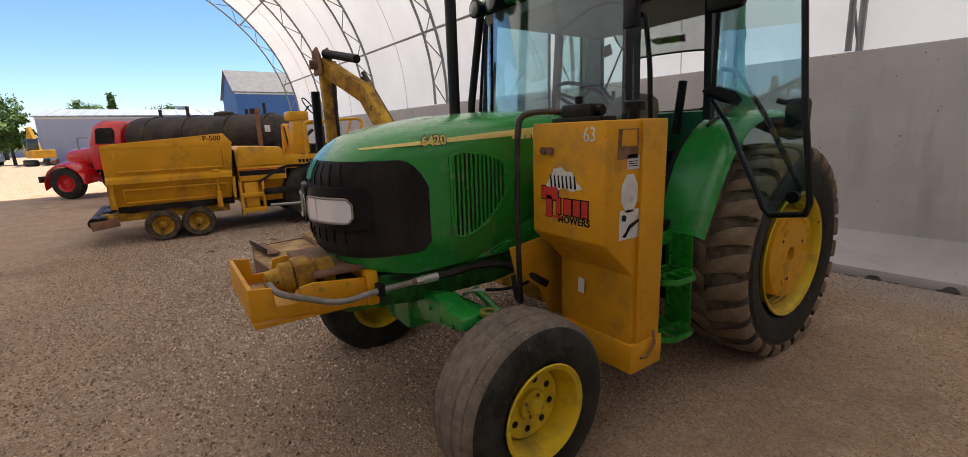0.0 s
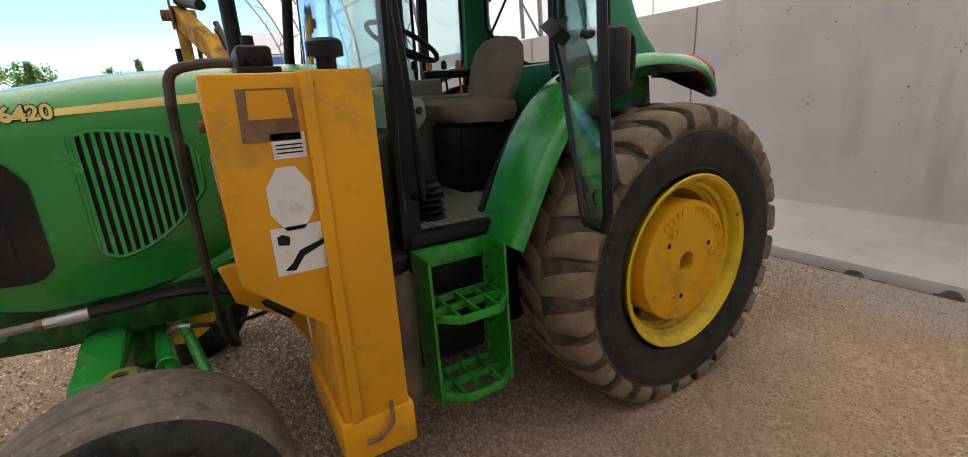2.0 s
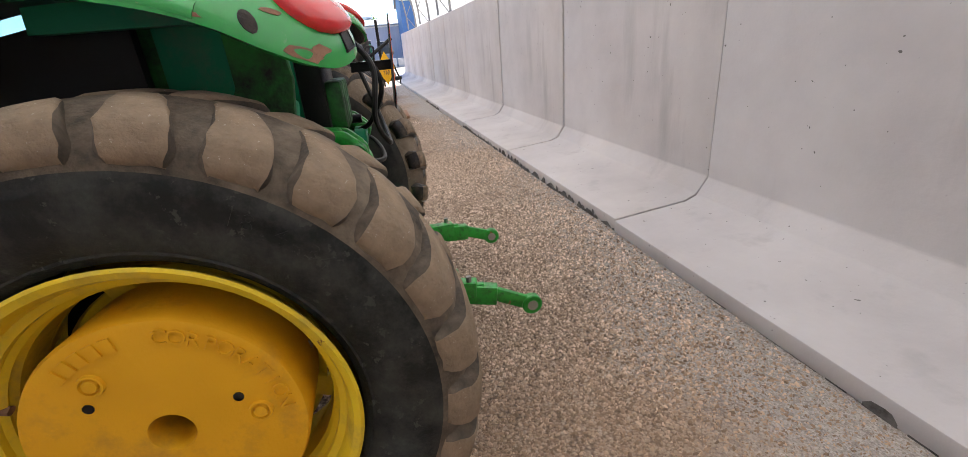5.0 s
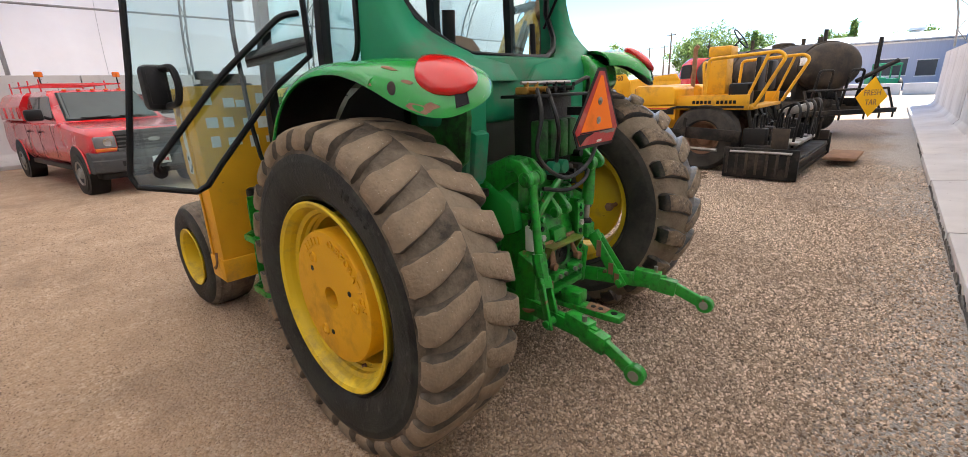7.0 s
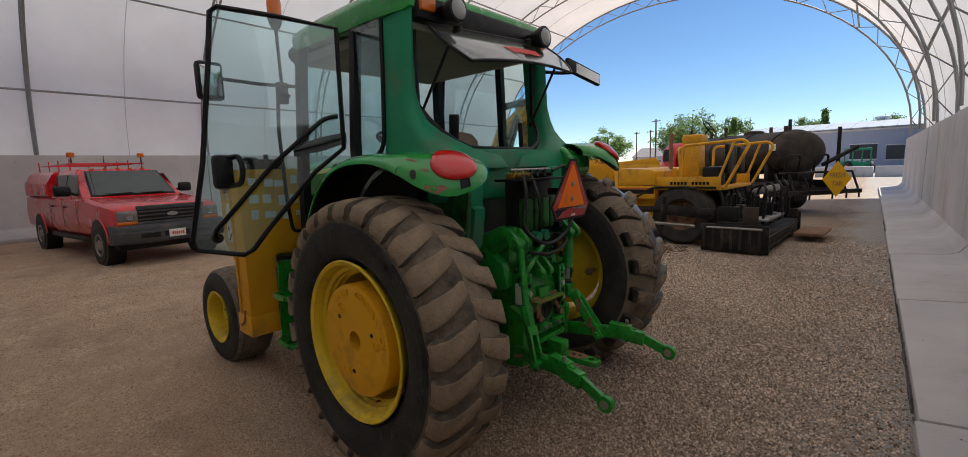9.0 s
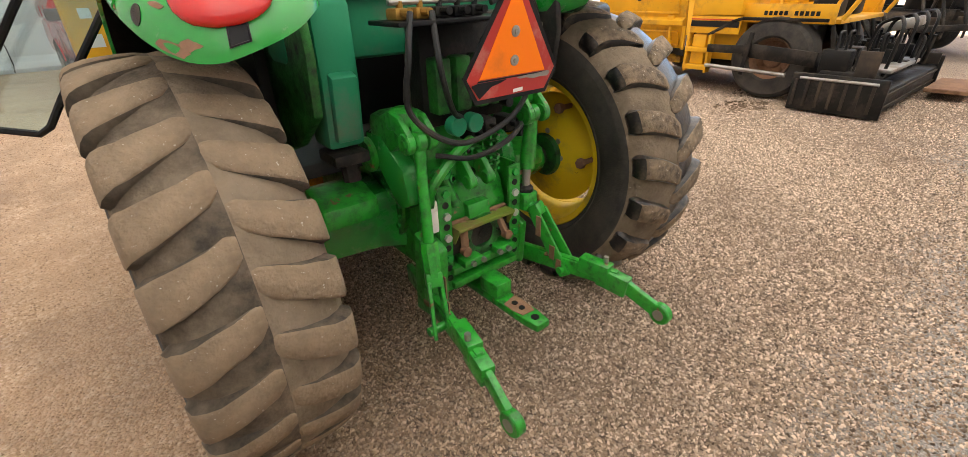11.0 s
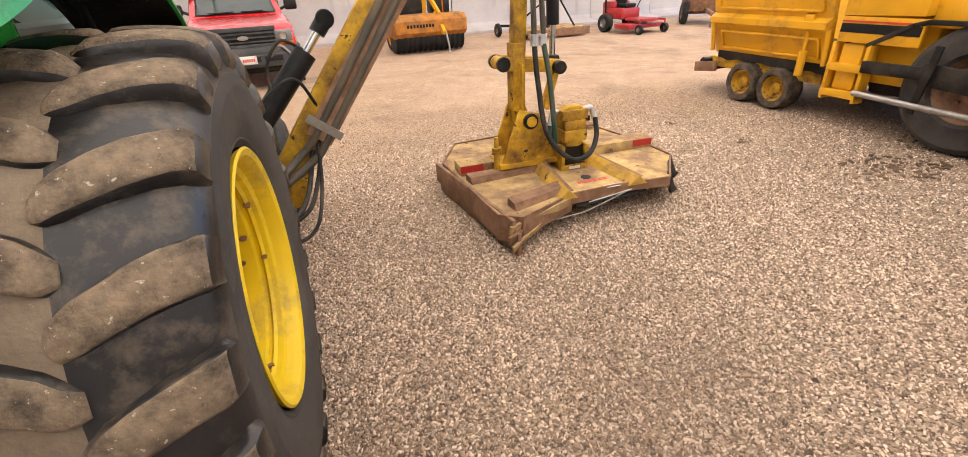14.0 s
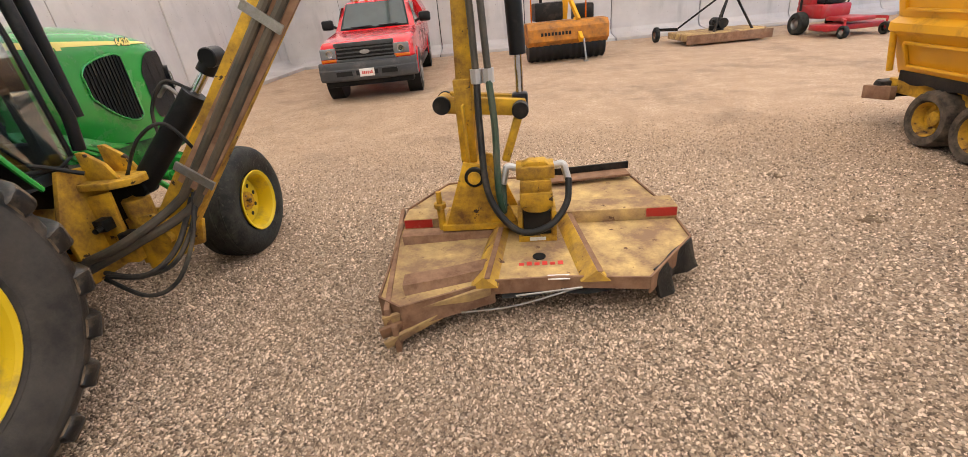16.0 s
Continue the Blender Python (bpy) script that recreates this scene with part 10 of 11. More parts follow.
bm = B()
rod(bm, (0.36, -0.60, 0.55), (0.40, -0.72, 0.04), 0.025)
box(bm, (0.34, -0.78, 0.0), (0.46, -0.66, 0.03), 0.004)
part("jack_stand", bm, STEEL, sweep)
bm = B()
box(bm, (-0.75, 0.15, 1.0), (0.0, 0.75, 1.45), 0.04)
box(bm, (0.35, 0.2, 0.95), (0.85, 0.8, 1.35), 0.05)
rod(bm, (-0.55, 0.4, 1.4), (-0.55, 0.4, 1.85), 0.04)
part("engine", bm, GREASE_SHADE, sweep, "black engine with exhaust")
for sg in (-1, 1):
    wheel_set(sweep, (sg * 0.75, 0.95, 0.33), 0.33, 0.2, 0.17, RUBBER, ORANGE_Y, sg, "wheel", 5, 28)
bm = B()
beam(bm, (-0.75, 0.95, 0.4), (0.75, 0.95, 0.4), 0.1, 0.1)
beam(bm, (0, 0.95, 0.5), (0, 2.0, 0.5), 0.12, 0.12)
part("chassis", bm, ORANGE_Y, sweep)
for x in (-0.85, 0.62):
    bm = B()
    rod(bm, (x, 0.2, 1.0), (x, 0.2, 1.72), 0.02)
    lathe(bm, [(1.70, 0), (1.70, 0.05), (1.78, 0.05), (1.79, 0)], (x, 0.2, 0), "z", 12)
    part("marker_post", bm, LAMP_A, sweep)

# ---- pulled rotary cutter ----
cut = thing("rotary_cutter", pose(8.8, 13.9, 0, 0, 0, 6), "rusty rotary cutter with a black mast", "rotary cutter")
bm = B()
prism(bm, [(-1.15, -0.55), (-0.9, -0.8), (0.9, -0.8), (1.15, -0.5), (1.15, 0.6), (-1.15, 0.6)], "z", 0.12, 0.30, 0.02)
part("deck", bm, DECK_Y, cut, "faded rusty cutter deck")
bm = B()
box(bm, (-1.17, -0.82, 0.05), (1.17, -0.78, 0.28), 0.004)
part("front_skirt", bm, RUST, cut)
for a, b in (((-0.35, -0.6, 0.3), (0.25, -0.1, 1.35)), ((0.70, -0.6, 0.3), (0.25, -0.1, 1.35)), ((-0.9, 0.6, 0.35), (0.25, -0.05, 1.33)), ((0.3, 0.5, 0.3), (0.25, -0.05, 1.33))):
    bm = B()
    beam(bm, a, b, 0.05, 0.05)
    part("mast_bar", bm, GREASE_SHADE, cut)
bm = B()
lathe(bm, [(0.3, 0), (0.3, 0.2), (0.42, 0.2), (0.44, 0.14), (0.58, 0.14), (0.6, 0)], (-0.05, -0.1, 0), "z", 20)
rod(bm, (-0.05, -0.5, 0.5), (-0.05, 0.1, 0.5), 0.13)
part("gearbox", bm, GREASE_SHADE, cut, "dark green gearbox")
bm = B()
beam(bm, (-0.9, 0.5, 0.36), (-1.35, 0.95, 0.36), 0.08, 0.08)
part("tail_arm", bm, GREASE_SHADE, cut)
wheel_set(cut, (-1.35, 1.0, 0.22), 0.22, 0.12, 0.1, RUBBER, RUST, -1, "tail_wheel", 4, 24)

# ---- red ride-on mower ----
ride = thing("riding_mower", pose(11.5, 13.1, 0, 0, 0, 10), "red zero turn riding mower with a black seat", "riding mower")
MOW_R = material("red_mower_paint", (0.42, 0.03, 0.035), 0.4, vary=0.1, dirt=(0.25, 0.12, 0.1), dirt_amount=0.25, coat=0.3, bump=0.03)
bm = B()
prism(bm, [(-0.75, -0.75), (0.75, -0.75), (0.80, -0.4), (0.7, 0.0), (-0.7, 0.0), (-0.80, -0.4)], "z", 0.16, 0.30, 0.03)
part("cutting_deck", bm, MOW_R, ride)
bm = B()
box(bm, (-0.35, -0.9, 0.36), (0.35, -0.1, 0.46), 0.03)
box(bm, (-0.42, 0.0, 0.40), (0.42, 0.95, 0.75), 0.06)
box(bm, (-0.38, 0.45, 0.7), (0.38, 1.0, 0.95), 0.06)
part("mower_body", bm, MOW_R, ride, "red mower body")
bm = B()
box(bm, (-0.24, 0.0, 0.75), (0.24, 0.5, 0.88), 0.05)
box(bm, (-0.24, 0.42, 0.85), (0.24, 0.55, 1.28), 0.05)
part("seat", bm, INK_SHADE, ride, "black seat")
for sg in (-1, 1):
    wheel_set(ride, (sg * 0.55, 0.6, 0.29), 0.29, 0.24, 0.14, RUBBER, STEEL, sg, "rear_wheel", 5, 28)
    wheel_set(ride, (sg * 0.55, -1.0, 0.15), 0.15, 0.12, 0.07, RUBBER, STEEL, sg, "caster_wheel", 4, 20)
    bm = B()
    beam(bm, (sg * 0.3, -0.6, 0.42), (sg * 0.55, -1.0, 0.40), 0.06, 0.06)
    rod(bm, (sg * 0.55, -1.0, 0.15), (sg * 0.55, -1.0, 0.42), 0.025)
    part("caster_arm", bm, MOW_R, ride)
    bm = B()
    bent(bm, [(sg * 0.32, 0.15, 0.6), (sg * 0.34, -0.1, 1.05), (sg * 0.08, -0.12, 1.08)], 0.018, 8, 0.05)
    part("lap_bar", bm, INK_SHADE, ride)
bm = B()
bent(bm, [(-0.48, 0.7, 0.6), (-0.48, 0.75, 1.75), (0.48, 0.75, 1.75), (0.48, 0.7, 0.6)], 0.03, 8, 0.1)
part("roll_bar", bm, INK_SHADE, ride)

towed = thing("towed_mixer", pose(15.1, 13.95, 0, 0, 0, -30), "rusty brown towed machine on small tyres by the wall", "trailer")
for sg in (-1, 1):
    wheel_set(towed, (sg * 0.62, -0.2, 0.38), 0.38, 0.22, 0.2, RUBBER, RUST, sg, "wheel", 5, 32)
bm = B()
prism(bm, [(-0.9, 0.45), (1.5, 0.45), (1.55, 0.9), (1.2, 1.35), (-0.7, 1.35), (-1.0, 0.9)], "x", -0.48, 0.48, 0.05)
part("hopper", bm, RUST, towed, "rusty sheet steel body")
bm = B()
beam(bm, (0, -0.9, 0.5), (0, -2.0, 0.42), 0.12, 0.12, bev=0.01)
rod(bm, (-0.62, -0.2, 0.38), (0.62, -0.2, 0.38), 0.05)
rod(bm, (0, -1.9, 0.42), (0, -1.9, 0.0), 0.03)
part("drawbar", bm, RUST, towed)
for y in (-0.4, 0.4, 1.1):
    bm = B()
    box(bm, (-0.5, y - 0.03, 0.48), (0.5, y + 0.03, 1.38), 0.01)
    part("band", bm, RUST, towed)

# ---- outside: buildings, trees, poles, vehicles ----
SIDING = material("white_blue_siding", (0.40, 0.44, 0.53), 0.6, vary=0.06, bump=0.1, bump_scale=8, stretch=(0.1, 9, 0.1))
BLUE_S = material("blue_siding", (0.07, 0.16, 0.34), 0.6, vary=0.1, bump=0.1, bump_scale=8)
ROOFM = material("pale_metal_roof", (0.38, 0.41, 0.44), 0.5, metal=0.3, vary=0.1, bump=0.1)
SHINGLE = material("grey_shingle", (0.22, 0.21, 0.21), 0.85, vary=0.15, bump=0.2)
WINDOW = material("window_dark", (0.05, 0.06, 0.07), 0.15, vary=0.1, bump=0)


def shed(name, x0, x1, y0, y1, eave, ridge, along, wall_mat, roof_mat, label, windows=()):
    root = thing(name, pose((x0 + x1) / 2, (y0 + y1) / 2, 0), label, "building")
    hx, hy = (x1 - x0) / 2, (y1 - y0) / 2
    bm = B()
    if along == "y":
        prism(bm, [(-hx, 0), (hx, 0), (hx, eave), (0, ridge), (-hx, eave)], "y", -hy, hy)
    else:
        prism(bm, [(-hy, 0), (hy, 0), (hy, eave), (0, ridge), (-hy, eave)], "x", -hx, hx)
    part("wall", bm, wall_mat, root)
    o = 0.25
    for sg in (-1, 1):
        h_ = hx if along == "y" else hy
        slope = (ridge - eave) / h_
        a, b = (sg * (h_ + o), eave - slope * o + 0.05), (0, ridge + 0.05)
        pr = [a, b, (b[0], b[1] + 0.12), (a[0], a[1] + 0.12)]
        bm = B()
        prism(bm, pr, along, -(hy if along == "y" else hx) - o, (hy if along == "y" else hx) + o)
        rf = part("roof", bm, roof_mat, root)
        for k in range(int((hy if along == "y" else hx) * 2 / 1.2)):
            t = -(hy if along == "y" else hx) + 0.6 + 1.2 * k
            bm = B()
            pa = (a[0], t, a[1] + 0.15) if along == "y" else (t, a[0], a[1] + 0.15)
            pb = (b[0], t, b[1] + 0.15) if along == "y" else (t, b[0], b[1] + 0.15)
            beam(bm, pa, pb, 0.06, 0.06)
            if roof_mat is ROOFM:
                part("seam", bm, roof_mat, rf)
            else:
                bm.free()
    bm = B()
    beam(bm, (-hx - 0.05, -hy - 0.05, eave - 0.1), (-hx - 0.05, hy + 0.05, eave - 0.1), 0.12, 0.16)
    part("gutter", bm, WHITE, root)
    for y, z, w, h in windows:
        bm = B()
        box(bm, (-hx - 0.02, y - (y0 + y1) / 2 - w / 2, z), (-hx + 0.05, y - (y0 + y1) / 2 + w / 2, z + h), 0.0)
        wn = part("window", bm, WINDOW, root)
        bm = B()
        for dz in (-0.05, h + 0.05):
            box(bm, (-hx - 0.04, y - (y0 + y1) / 2 - w / 2 - 0.08, z + dz - 0.05), (-hx + 0.02, y - (y0 + y1) / 2 + w / 2 + 0.08, z + dz + 0.05))
        part("window_frame", bm, WHITE, wn)
    return root


shed("metal_warehouse", 60, 78, -16, 13.2, 4.5, 5.6, "y", SIDING, ROOFM, "long pale blue metal warehouse with a ribbed roof", ((1.5, 1.4, 2.2, 1.5), (-1.0, 1.3, 1.4, 1.4), (7.5, 0.0, 2.6, 3.0)))
shed("blue_barn", 49.5, 60, -24, -3.2, 6.3, 8.8, "y", BLUE_S, SHINGLE, "tall blue sided barn with a grey roof", ())
shed("far_house", 110, 122, 22, 32, 3.2, 5.6, "x", SIDING, SHINGLE, "pale far house with a grey roof", ((27, 1.2, 1.5, 1.2),))
shed("far_house", 128, 140, 44, 58, 3.4, 6.0, "y", SIDING, SHINGLE, "pale far house with a grey roof", ((50, 1.2, 1.5, 1.2),))
bm = B()
lathe(bm, [(5.3, 0), (5.3, 0.5), (5.9, 0.5), (5.95, 0.75), (6.2, 0.75), (6.3, 0.4), (6.3, 0)], (69.5, 0.5, 0), "z", 20)
single("roof_ventilator", bm, ALU, "round aluminium roof ventilator on the warehouse", "ventilator")

LEAF = material("leaf_green", (0.12, 0.20, 0.045), 0.7, vary=0.45, bump=0.0)
BARK = material("tree_bark", (0.10, 0.075, 0.055), 0.9, vary=0.2, bump=0.3)


def tree(x, y, h, spread, seed, conifer=False):
    rnd = random.Random(seed)
    root = thing("tree", pose(x, y, 0), "tall dark conifer beyond the yard" if conifer else "leafy green broadleaf tree beyond the yard", "tree", "trees beyond the yard")
    bm = B()
    tube(bm, [(0, 0, -0.1), (0.05, 0.02, h * 0.3), (0.0, 0.1, h * 0.65), (0, 0, h * 0.93)], [h * 0.03, h * 0.022, h * 0.012, h * 0.003], 8)
    tips = []
    for k in range(9):
        a, z = rnd.uniform(0, math.tau), h * rnd.uniform(0.28, 0.75)
        r = spread * rnd.uniform(0.45, 0.85) * (1.2 - z / h)
        tip = Vector((math.cos(a) * r, math.sin(a) * r, z + h * 0.16))
        tube(bm, [(0, 0, z), (tip.x * 0.5, tip.y * 0.5, z + h * 0.06), tip], [h * 0.01, h * 0.007, h * 0.002], 6)
        tips.append(tip)
    part("trunk", bm, BARK, root)
    verts, faces = [], []
    clumps = []
    if conifer:
        for k in range(40):
            z = h * (0.15 + 0.83 * k / 40)
            for _ in range(4):
                a = rnd.uniform(0, math.tau)
                r = spread * (1 - z / h) * rnd.uniform(0.4, 1.0)
                clumps.append((Vector((math.cos(a) * r, math.sin(a) * r, z)), 0.35))
    else:
        for k in range(46):
            d = Vector((rnd.gauss(0, 1), rnd.gauss(0, 1), rnd.gauss(0, 1))).normalized() * rnd.uniform(0.45, 1.0)
            clumps.append((Vector((d.x * spread, d.y * spread, h * 0.62 + d.z * h * 0.34)), rnd.uniform(0.5, 1.0) * spread * 0.28))
    for c, r in clumps:
        for _ in range(95 if not conifer else 24):
            p = c + Vector((rnd.gauss(0, r * 0.55), rnd.gauss(0, r * 0.55), rnd.gauss(0, r * 0.5)))
            u = Vector((rnd.gauss(0, 1), rnd.gauss(0, 1), rnd.gauss(0, 1))).normalized()
            v = u.orthogonal().normalized()
            s = rnd.uniform(0.12, 0.27)
            i = len(verts)
            verts += [p - u * s, p + v * s * 0.6, p + u * s, p - v * s * 0.6]
            faces.append((i, i + 1, i + 2, i + 3))
    me = bpy.data.meshes.new("crown")
    me.from_pydata(verts, [], faces)
    me.materials.append(LEAF)
    ob = new("crown", me)
    ob.parent = root
    tagged(ob, kind="stuff")


for i, (x, y, h, s) in enumerate(((62, 15.6, 5.2, 1.9), (85, 27, 11.0, 4.2), (88, 31.5, 9.5, 3.6), (84, 43, 9.0, 3.6), (86, 48, 7.0, 4.0), (95, 22.5, 10.0, 3.2), (110, 38, 9, 4.5), (120, 60, 10, 5), (60, 19.5, 4.2, 1.9), (120, 14, 11, 3.6), (118, 2, 10.5, 4.0))):
    tree(x, y, h, s, 20 + i)
for i, (x, y, h, s) in enumerate(((90, 21.5, 9.4, 1.5), (96, 9.0, 10.0, 1.5))):
    tree(x, y, h, s, 60 + i, True)


def pole(x, y, h):
    root = thing("utility_pole", pose(x, y, 0), "wooden utility pole with a crossarm", "utility pole", "utility poles")
    bm = B()
    tube(bm, [(0, 0, -0.2), (0, 0, h)], [0.16, 0.11], 10)
    part("post", bm, BARK, root)
    bm = B()
    beam(bm, (-0.6, -1.0, h - 0.4), (0.6, 1.0, h - 0.4), 0.1, 0.12)
    part("crossarm", bm, BARK, root)
    for t in (-0.9, -0.3, 0.3, 0.9):
        bm = B()
        lathe(bm, [(h - 0.34, 0.04), (h - 0.24, 0.06), (h - 0.2, 0.03), (h - 0.2, 0)], (0.6 * t, t, 0), "z", 8)
        part("insulator", bm, GREYP, root)


pole(80, 31.6, 9.4)
pole(100, 41.0, 9.0)
pole(105, 46.5, 9.2)


def far_car(x, y, rz, paint, label):
    root = thing("parked_car", pose(x, y, 0, 0, 0, rz), label, "car")
    bm = B()
    rows = []
    for yy, z0, z1, hw in ((-2.3, 0.45, 0.85, 0.80), (-2.2, 0.35, 1.0, 0.88), (-0.9, 0.3, 1.02, 0.9), (1.2, 0.3, 1.0, 0.9), (2.2, 0.35, 0.85, 0.85), (2.3, 0.45, 0.7, 0.78)):
        rows.append([(-hw, yy, z0), (hw, yy, z0), (hw, yy, z1), (-hw, yy, z1)])
    loft(bm, rows)
    part("body", bm, paint, root)
    bm = B()
    rows = [[(-hw, a, z), (hw, a, z), (hw, b, z), (-hw, b, z)] for z, a, b, hw in ((0.98, -2.1, 1.1, 0.84), (1.55, -1.8, 0.4, 0.70), (1.62, -1.6, 0.2, 0.62))]
    loft(bm, rows)
    part("cabin", bm, paint, root)
    for sg in (-1, 1):
        slab("window", [(sg * 0.845, 0.75, 1.05), (sg * 0.74, 0.35, 1.5), (sg * 0.74, -1.6, 1.5), (sg * 0.845, -1.8, 1.05)][:: (1 if sg < 0 else -1)], GLASSD, root)
        for yy in (-1.4, 1.4):
            wheel_set(root, (sg * 0.8, yy, 0.33), 0.33, 0.2, 0.2, RUBBER, STEEL, sg, "wheel", 5, 20)
    slab("windscreen", [(-0.72, 1.08, 1.03), (-0.60, 0.47, 1.5), (0.60, 0.47, 1.5), (0.72, 1.08, 1.03)][::-1], GLASSD, root)


far_car(64.0, 18.2, 120, WHITE, "white parked sport utility vehicle in the yard")
far_car(80, 46, 100, GREYP, "grey parked car far off")
far_car(82, 38, 80, WHITE, "white parked car far off")

exc = thing("excavator", pose(55, 12.6, 0, 0, 0, -62), "small yellow excavator parked outside", "excavator")
bm = B()
box(bm, (-0.9, -1.2, 0), (-0.5, 1.2, 0.55), 0.15)
box(bm, (0.5, -1.2, 0), (0.9, 1.2, 0.55), 0.15)
part("track", bm, INK_SHADE, exc)
bm = B()
box(bm, (-0.8, -1.2, 0.7), (0.8, 0.6, 1.4), 0.08)
part("house", bm, PAVER_Y, exc)
bm = B()
box(bm, (-0.8, -0.3, 1.3), (0.0, 0.7, 2.4), 0.08)
part("cab", bm, GLASSD, exc)
bm = B()
beam(bm, (0.3, 0.6, 1.2), (0.3, 1.9, 3.4), 0.25, 0.35)
beam(bm, (0.3, 1.9, 3.4), (0.3, 3.0, 1.8), 0.2, 0.28)
box(bm, (0.0, 2.8, 0.9), (0.6, 3.3, 1.8), 0.06)
part("boom", bm, PAVER_Y, exc)

ut = thing("teal_tractor", pose(50, 1.4, 0, 0, 0, -60), "small teal tractor parked outside", "tractor")
bm = B()
box(bm, (-0.45, 0.3, 0.6), (0.45, 1.9, 1.3), 0.1)
part("hood", bm, GREEN_DARK, ut)
bm = B()
box(bm, (-0.7, -1.0, 0.8), (0.7, 0.4, 1.2), 0.05)
box(bm, (-0.75, -1.0, 2.2), (0.75, 0.4, 2.4), 0.06)
for x in (-0.68, 0.68):
    for y in (-0.95, 0.35):
        beam(bm, (x, y, 1.1), (x, y, 2.3), 0.08, 0.08, (0, 1, 0))
part("cab", bm, GREEN_DARK, ut)
for sg in (-1, 1):
    wheel_set(ut, (sg * 0.8, -0.5, 0.65), 0.65, 0.35, 0.3, RUBBER, ORANGE_Y, sg, "rear_wheel", 5, 28)
    wheel_set(ut, (sg * 0.7, 1.4, 0.38), 0.38, 0.25, 0.18, RUBBER, ORANGE_Y, sg, "front_wheel", 5, 24)
bm = B()
for k in range(5):
    box(bm, (46.5, -6.0 + 2.0 * k, 0), (47.4, -4.15 + 2.0 * k, 0.85), 0.03)
single("concrete_blocks", bm, CONCRETE, "row of concrete barrier blocks before the warehouse", "barrier", kind="stuff")

# ---- loose stones ----
STONE = bpy.data.materials.new("loose_limestone")
STONE.use_nodes = True
_nt = STONE.node_tree
_g = _nt.nodes.new("ShaderNodeNewGeometry")
_r = _nt.nodes.new("ShaderNodeValToRGB")
_r.color_ramp.elements[0].color, _r.color_ramp.elements[1].color = (0.085, 0.057, 0.038, 1), (0.93, 0.745, 0.59, 1)
_e = _r.color_ramp.elements.new(0.6)
_e.color = (0.49, 0.357, 0.257, 1)
_nt.links.new(_g.outputs["Random Per Island"], _r.inputs[0])
_c = mixc(_nt, noise_fac(_nt, 0.55, 8, 0.46, 0.66, rough=0.72), _r.outputs[0], mixc(_nt, 0.4, _r.outputs[0], (0.20, 0.135, 0.095)))
# chips in the packed western and northern ground are stained brown by the fines
_tc = _nt.nodes.new("ShaderNodeTexCoord")
_sx = _nt.nodes.new("ShaderNodeSeparateXYZ")
_nt.links.new(_tc.outputs["Object"], _sx.inputs[0])
_mx, _my, _mm = _nt.nodes.new("ShaderNodeMapRange"), _nt.nodes.new("ShaderNodeMapRange"), _nt.nodes.new("ShaderNodeMath")
_mx.inputs["From Min"].default_value, _mx.inputs["From Max"].default_value = 0.3, -1.2
_my.inputs["From Min"].default_value, _my.inputs["From Max"].default_value = 3.0, 6.0
_nt.links.new(_sx.outputs["X"], _mx.inputs["Value"])
_nt.links.new(_sx.outputs["Y"], _my.inputs["Value"])
_mm.operation = "MAXIMUM"
_nt.links.new(_mx.outputs[0], _mm.inputs[0])
_nt.links.new(_my.outputs[0], _mm.inputs[1])
_c = mixc(_nt, _mm.outputs[0], _c, mixc(_nt, 0.55, mixc(_nt, 0.75, _c, mixc(_nt, 1.0, _c, (0.92, 0.72, 0.52), "MULTIPLY")), (0.33, 0.232, 0.155)))
_nt.links.new(_c, _nt.nodes["Principled BSDF"].inputs["Base Color"])
_nt.nodes["Principled BSDF"].inputs["Roughness"].default_value = 0.9


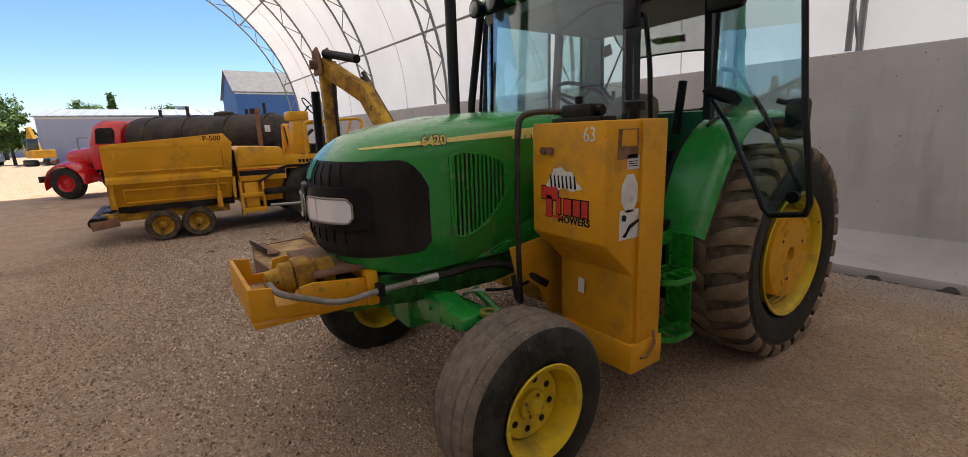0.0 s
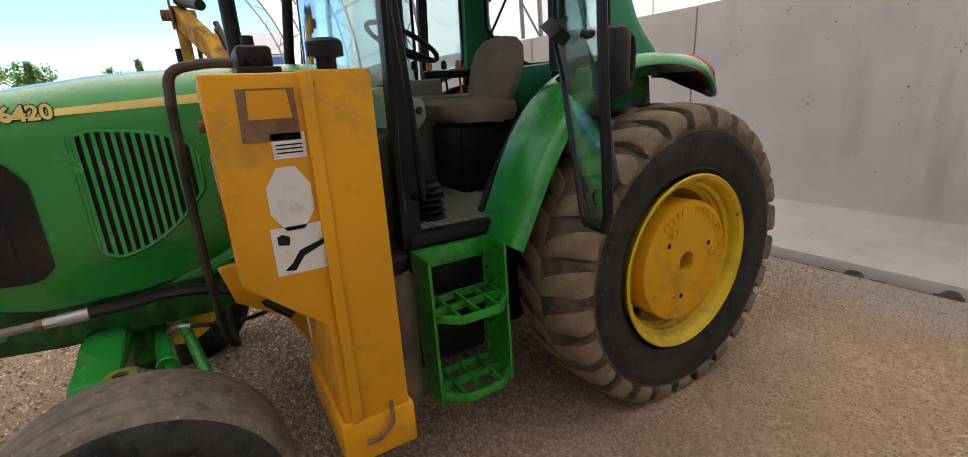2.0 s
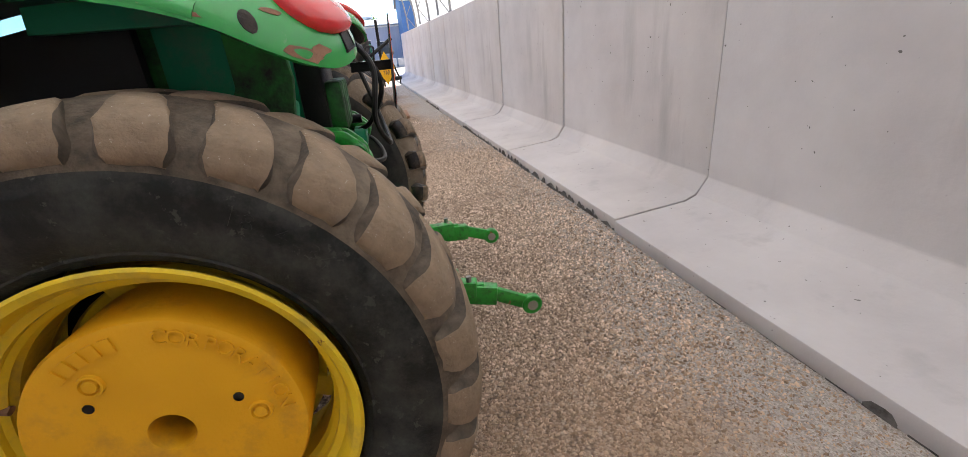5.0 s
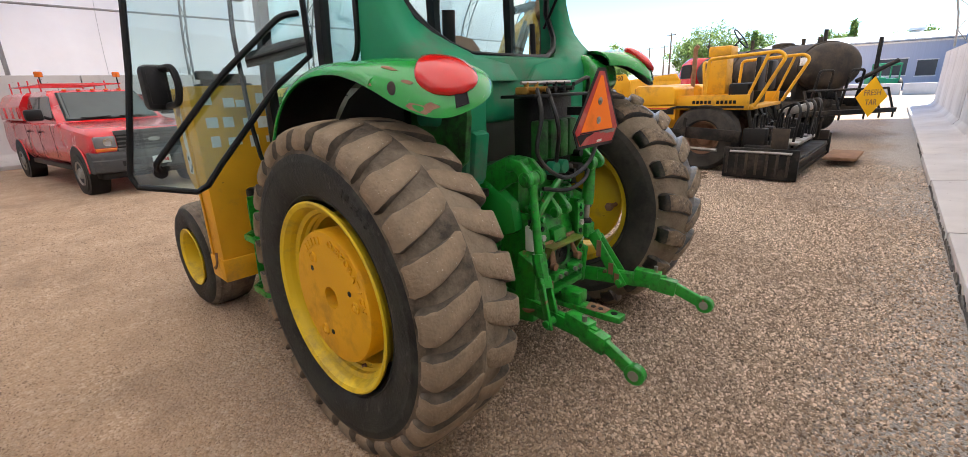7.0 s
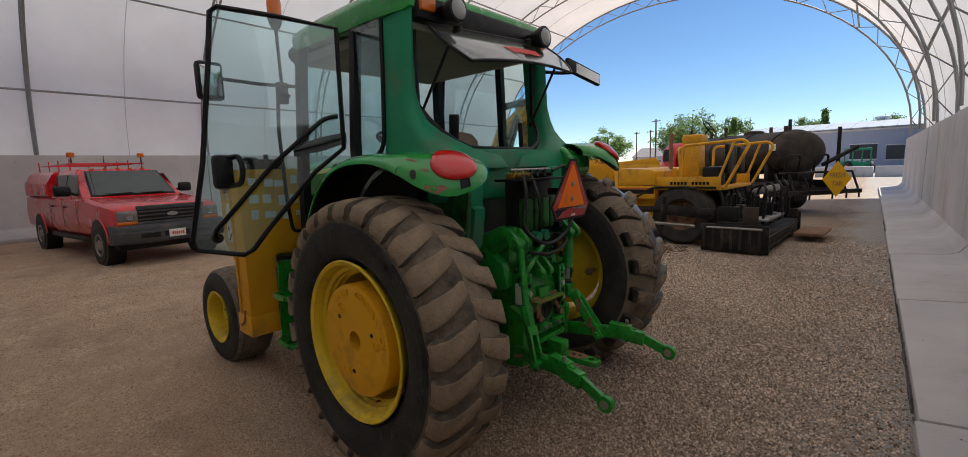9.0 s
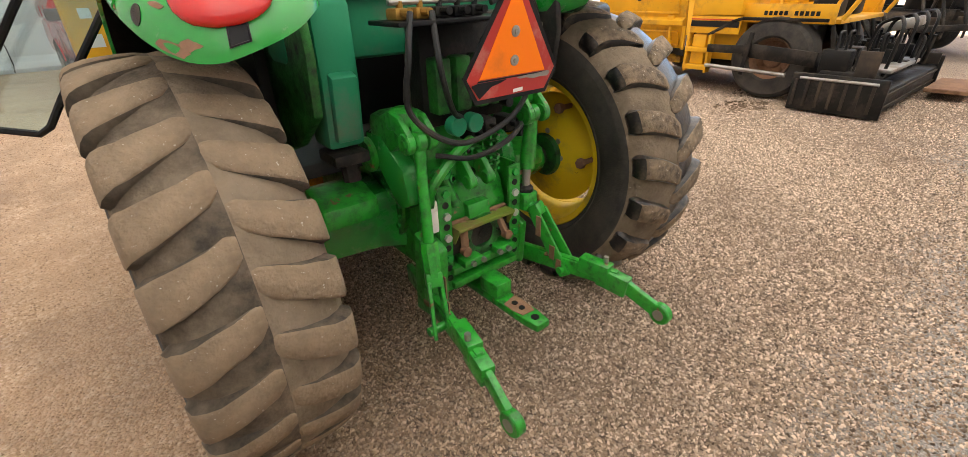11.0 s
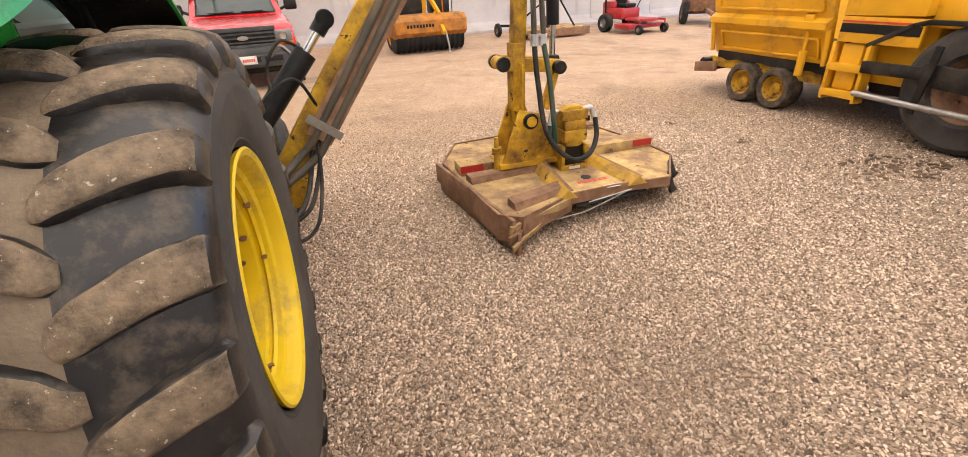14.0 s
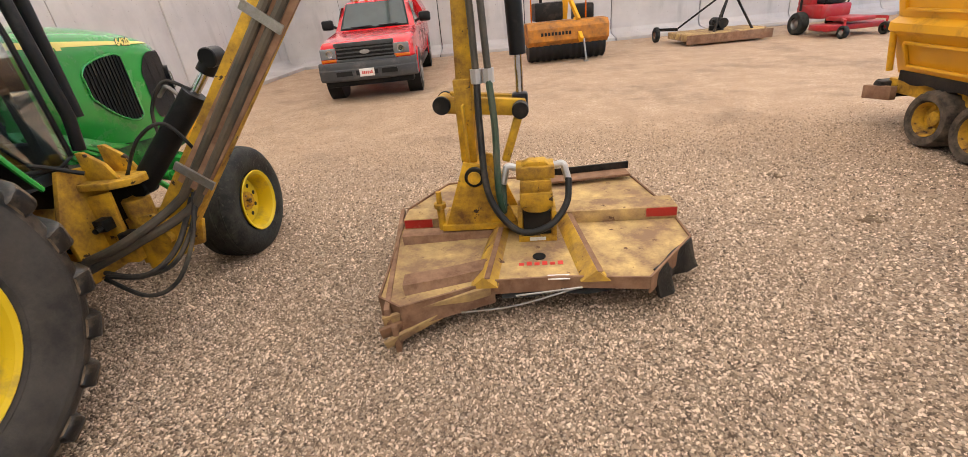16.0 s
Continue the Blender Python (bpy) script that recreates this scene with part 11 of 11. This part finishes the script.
def stones(name, areas, seed):
    """Angular chips, each a small hipped wedge half sunk in the fines."""
    rs = np.random.RandomState(seed)
    base = np.array([(1, 0.7, -0.5), (-1, 0.6, -0.5), (-1, -0.7, -0.5), (1, -0.6, -0.5), (0.5, 0.1, 1), (-0.5, -0.1, 0.9)], float)
    loops = np.array([0, 1, 5, 4, 2, 3, 4, 5, 1, 2, 5, 3, 0, 4])
    V = []
    for x0, x1, y0, y1, n, smin, smax, blur in areas:
        c = np.stack([rs.uniform(x0, x1, n) + rs.normal(0, blur, n), rs.uniform(y0, y1, n) + rs.normal(0, blur, n), np.zeros(n)], 1)
        c = c[c[:, 1] - 0.0454 * c[:, 0] > -2.36]
        n = len(c)
        s = smin + (smax - smin) * rs.rand(n) ** 1.5
        a = rs.uniform(0, 2 * np.pi, n)
        sc = np.stack([s, s * rs.uniform(0.5, 0.95, n), s * rs.uniform(0.55, 0.95, n)], 1)
        p = base[None] * sc[:, None] * rs.uniform(0.7, 1.25, (n, 6, 3))
        tilt = rs.uniform(-0.5, 0.5, (n, 1))
        z = p[..., 2] + p[..., 0] * tilt * 0.6
        x = p[..., 0] * np.cos(a)[:, None] - p[..., 1] * np.sin(a)[:, None]
        y = p[..., 0] * np.sin(a)[:, None] + p[..., 1] * np.cos(a)[:, None]
        h = np.array([0.018 * (noise.noise((float(q[0]) * 0.4, float(q[1]) * 0.4, 3)) - 0.25) for q in c])
        V.append((np.stack([x, y, z], -1) + c[:, None] + np.stack([np.zeros(n), np.zeros(n), h + s * 0.40], 1)[:, None]).reshape(-1, 3))
    V = np.concatenate(V)
    n = len(V) // 6
    me = bpy.data.meshes.new(name)
    me.vertices.add(6 * n)
    me.vertices.foreach_set("co", V.astype(np.float32).ravel())
    me.loops.add(14 * n)
    me.loops.foreach_set("vertex_index", (loops[None] + 6 * np.arange(n)[:, None]).astype(np.int32).ravel())
    me.polygons.add(4 * n)
    me.polygons.foreach_set("loop_start", (np.array([0, 4, 8, 11])[None] + 14 * np.arange(n)[:, None]).astype(np.int32).ravel())
    me.update(calc_edges=True)
    me.validate()
    me.materials.append(STONE)
    ob = new(name, me)
    return tagged(ob, "loose tan and grey limestone chips over the yard", "gravel", kind="stuff")


stones("gravel", ((-0.8, 6.0, -2.2, 3.0, 3000, 0.009, 0.015, 0.3), (-3.0, -0.8, -2.3, 4.0, 300, 0.006, 0.010, 0.3), (-0.8, 5.0, -2.2, 1.7, 195000, 0.0032, 0.0108, 0.25), (1.0, 7.6, 1.7, 5.0, 64000, 0.0035, 0.0115, 0.45), (4.9, 8.8, -2.3, 1.7, 36000, 0.0035, 0.0115, 0.45),
                  (-3.2, -0.6, -2.5, 4.6, 62000, 0.002, 0.0066, 0.3), (-0.8, 1.1, -0.8, 4.4, 14000, 0.003, 0.011, 0.2), (-3.0, 3.0, 4.4, 8.5, 20000, 0.003, 0.010, 0.6)), 5)


def debris(name, c, n, spread, seed):
    """A low patch of dark broken twigs and clods."""
    r = random.Random(seed)
    bm = B()
    for k in range(n):
        a, d = r.uniform(0, math.tau), spread * r.random() ** 0.7
        x, y = c[0] + d * math.cos(a) * 1.6, c[1] + d * math.sin(a)
        l, w = r.uniform(0.006, 0.04) * r.random() + 0.006, r.uniform(0.004, 0.011)
        box(bm, (-l, -w, -0.004), (l, w, r.uniform(0.004, 0.016)), 0, pose(x, y, 0.0, r.uniform(-8, 8), r.uniform(-8, 8), r.uniform(0, 180)))
    return single(name, bm, CLODS, "patch of brown clods and twigs on the gravel", "debris", "stuff")


CLODS = material("brown_clods", (0.15, 0.105, 0.07), 0.9, vary=0.4, bump=0.3)
debris("debris", (6.3, 1.1), 150, 0.34, 2)
debris("debris", (5.75, 2.26), 14, 0.07, 3)
debris("debris", (5.5, 3.2), 10, 0.06, 4)
debris("debris", (7.4, 1.4), 50, 0.3, 5)
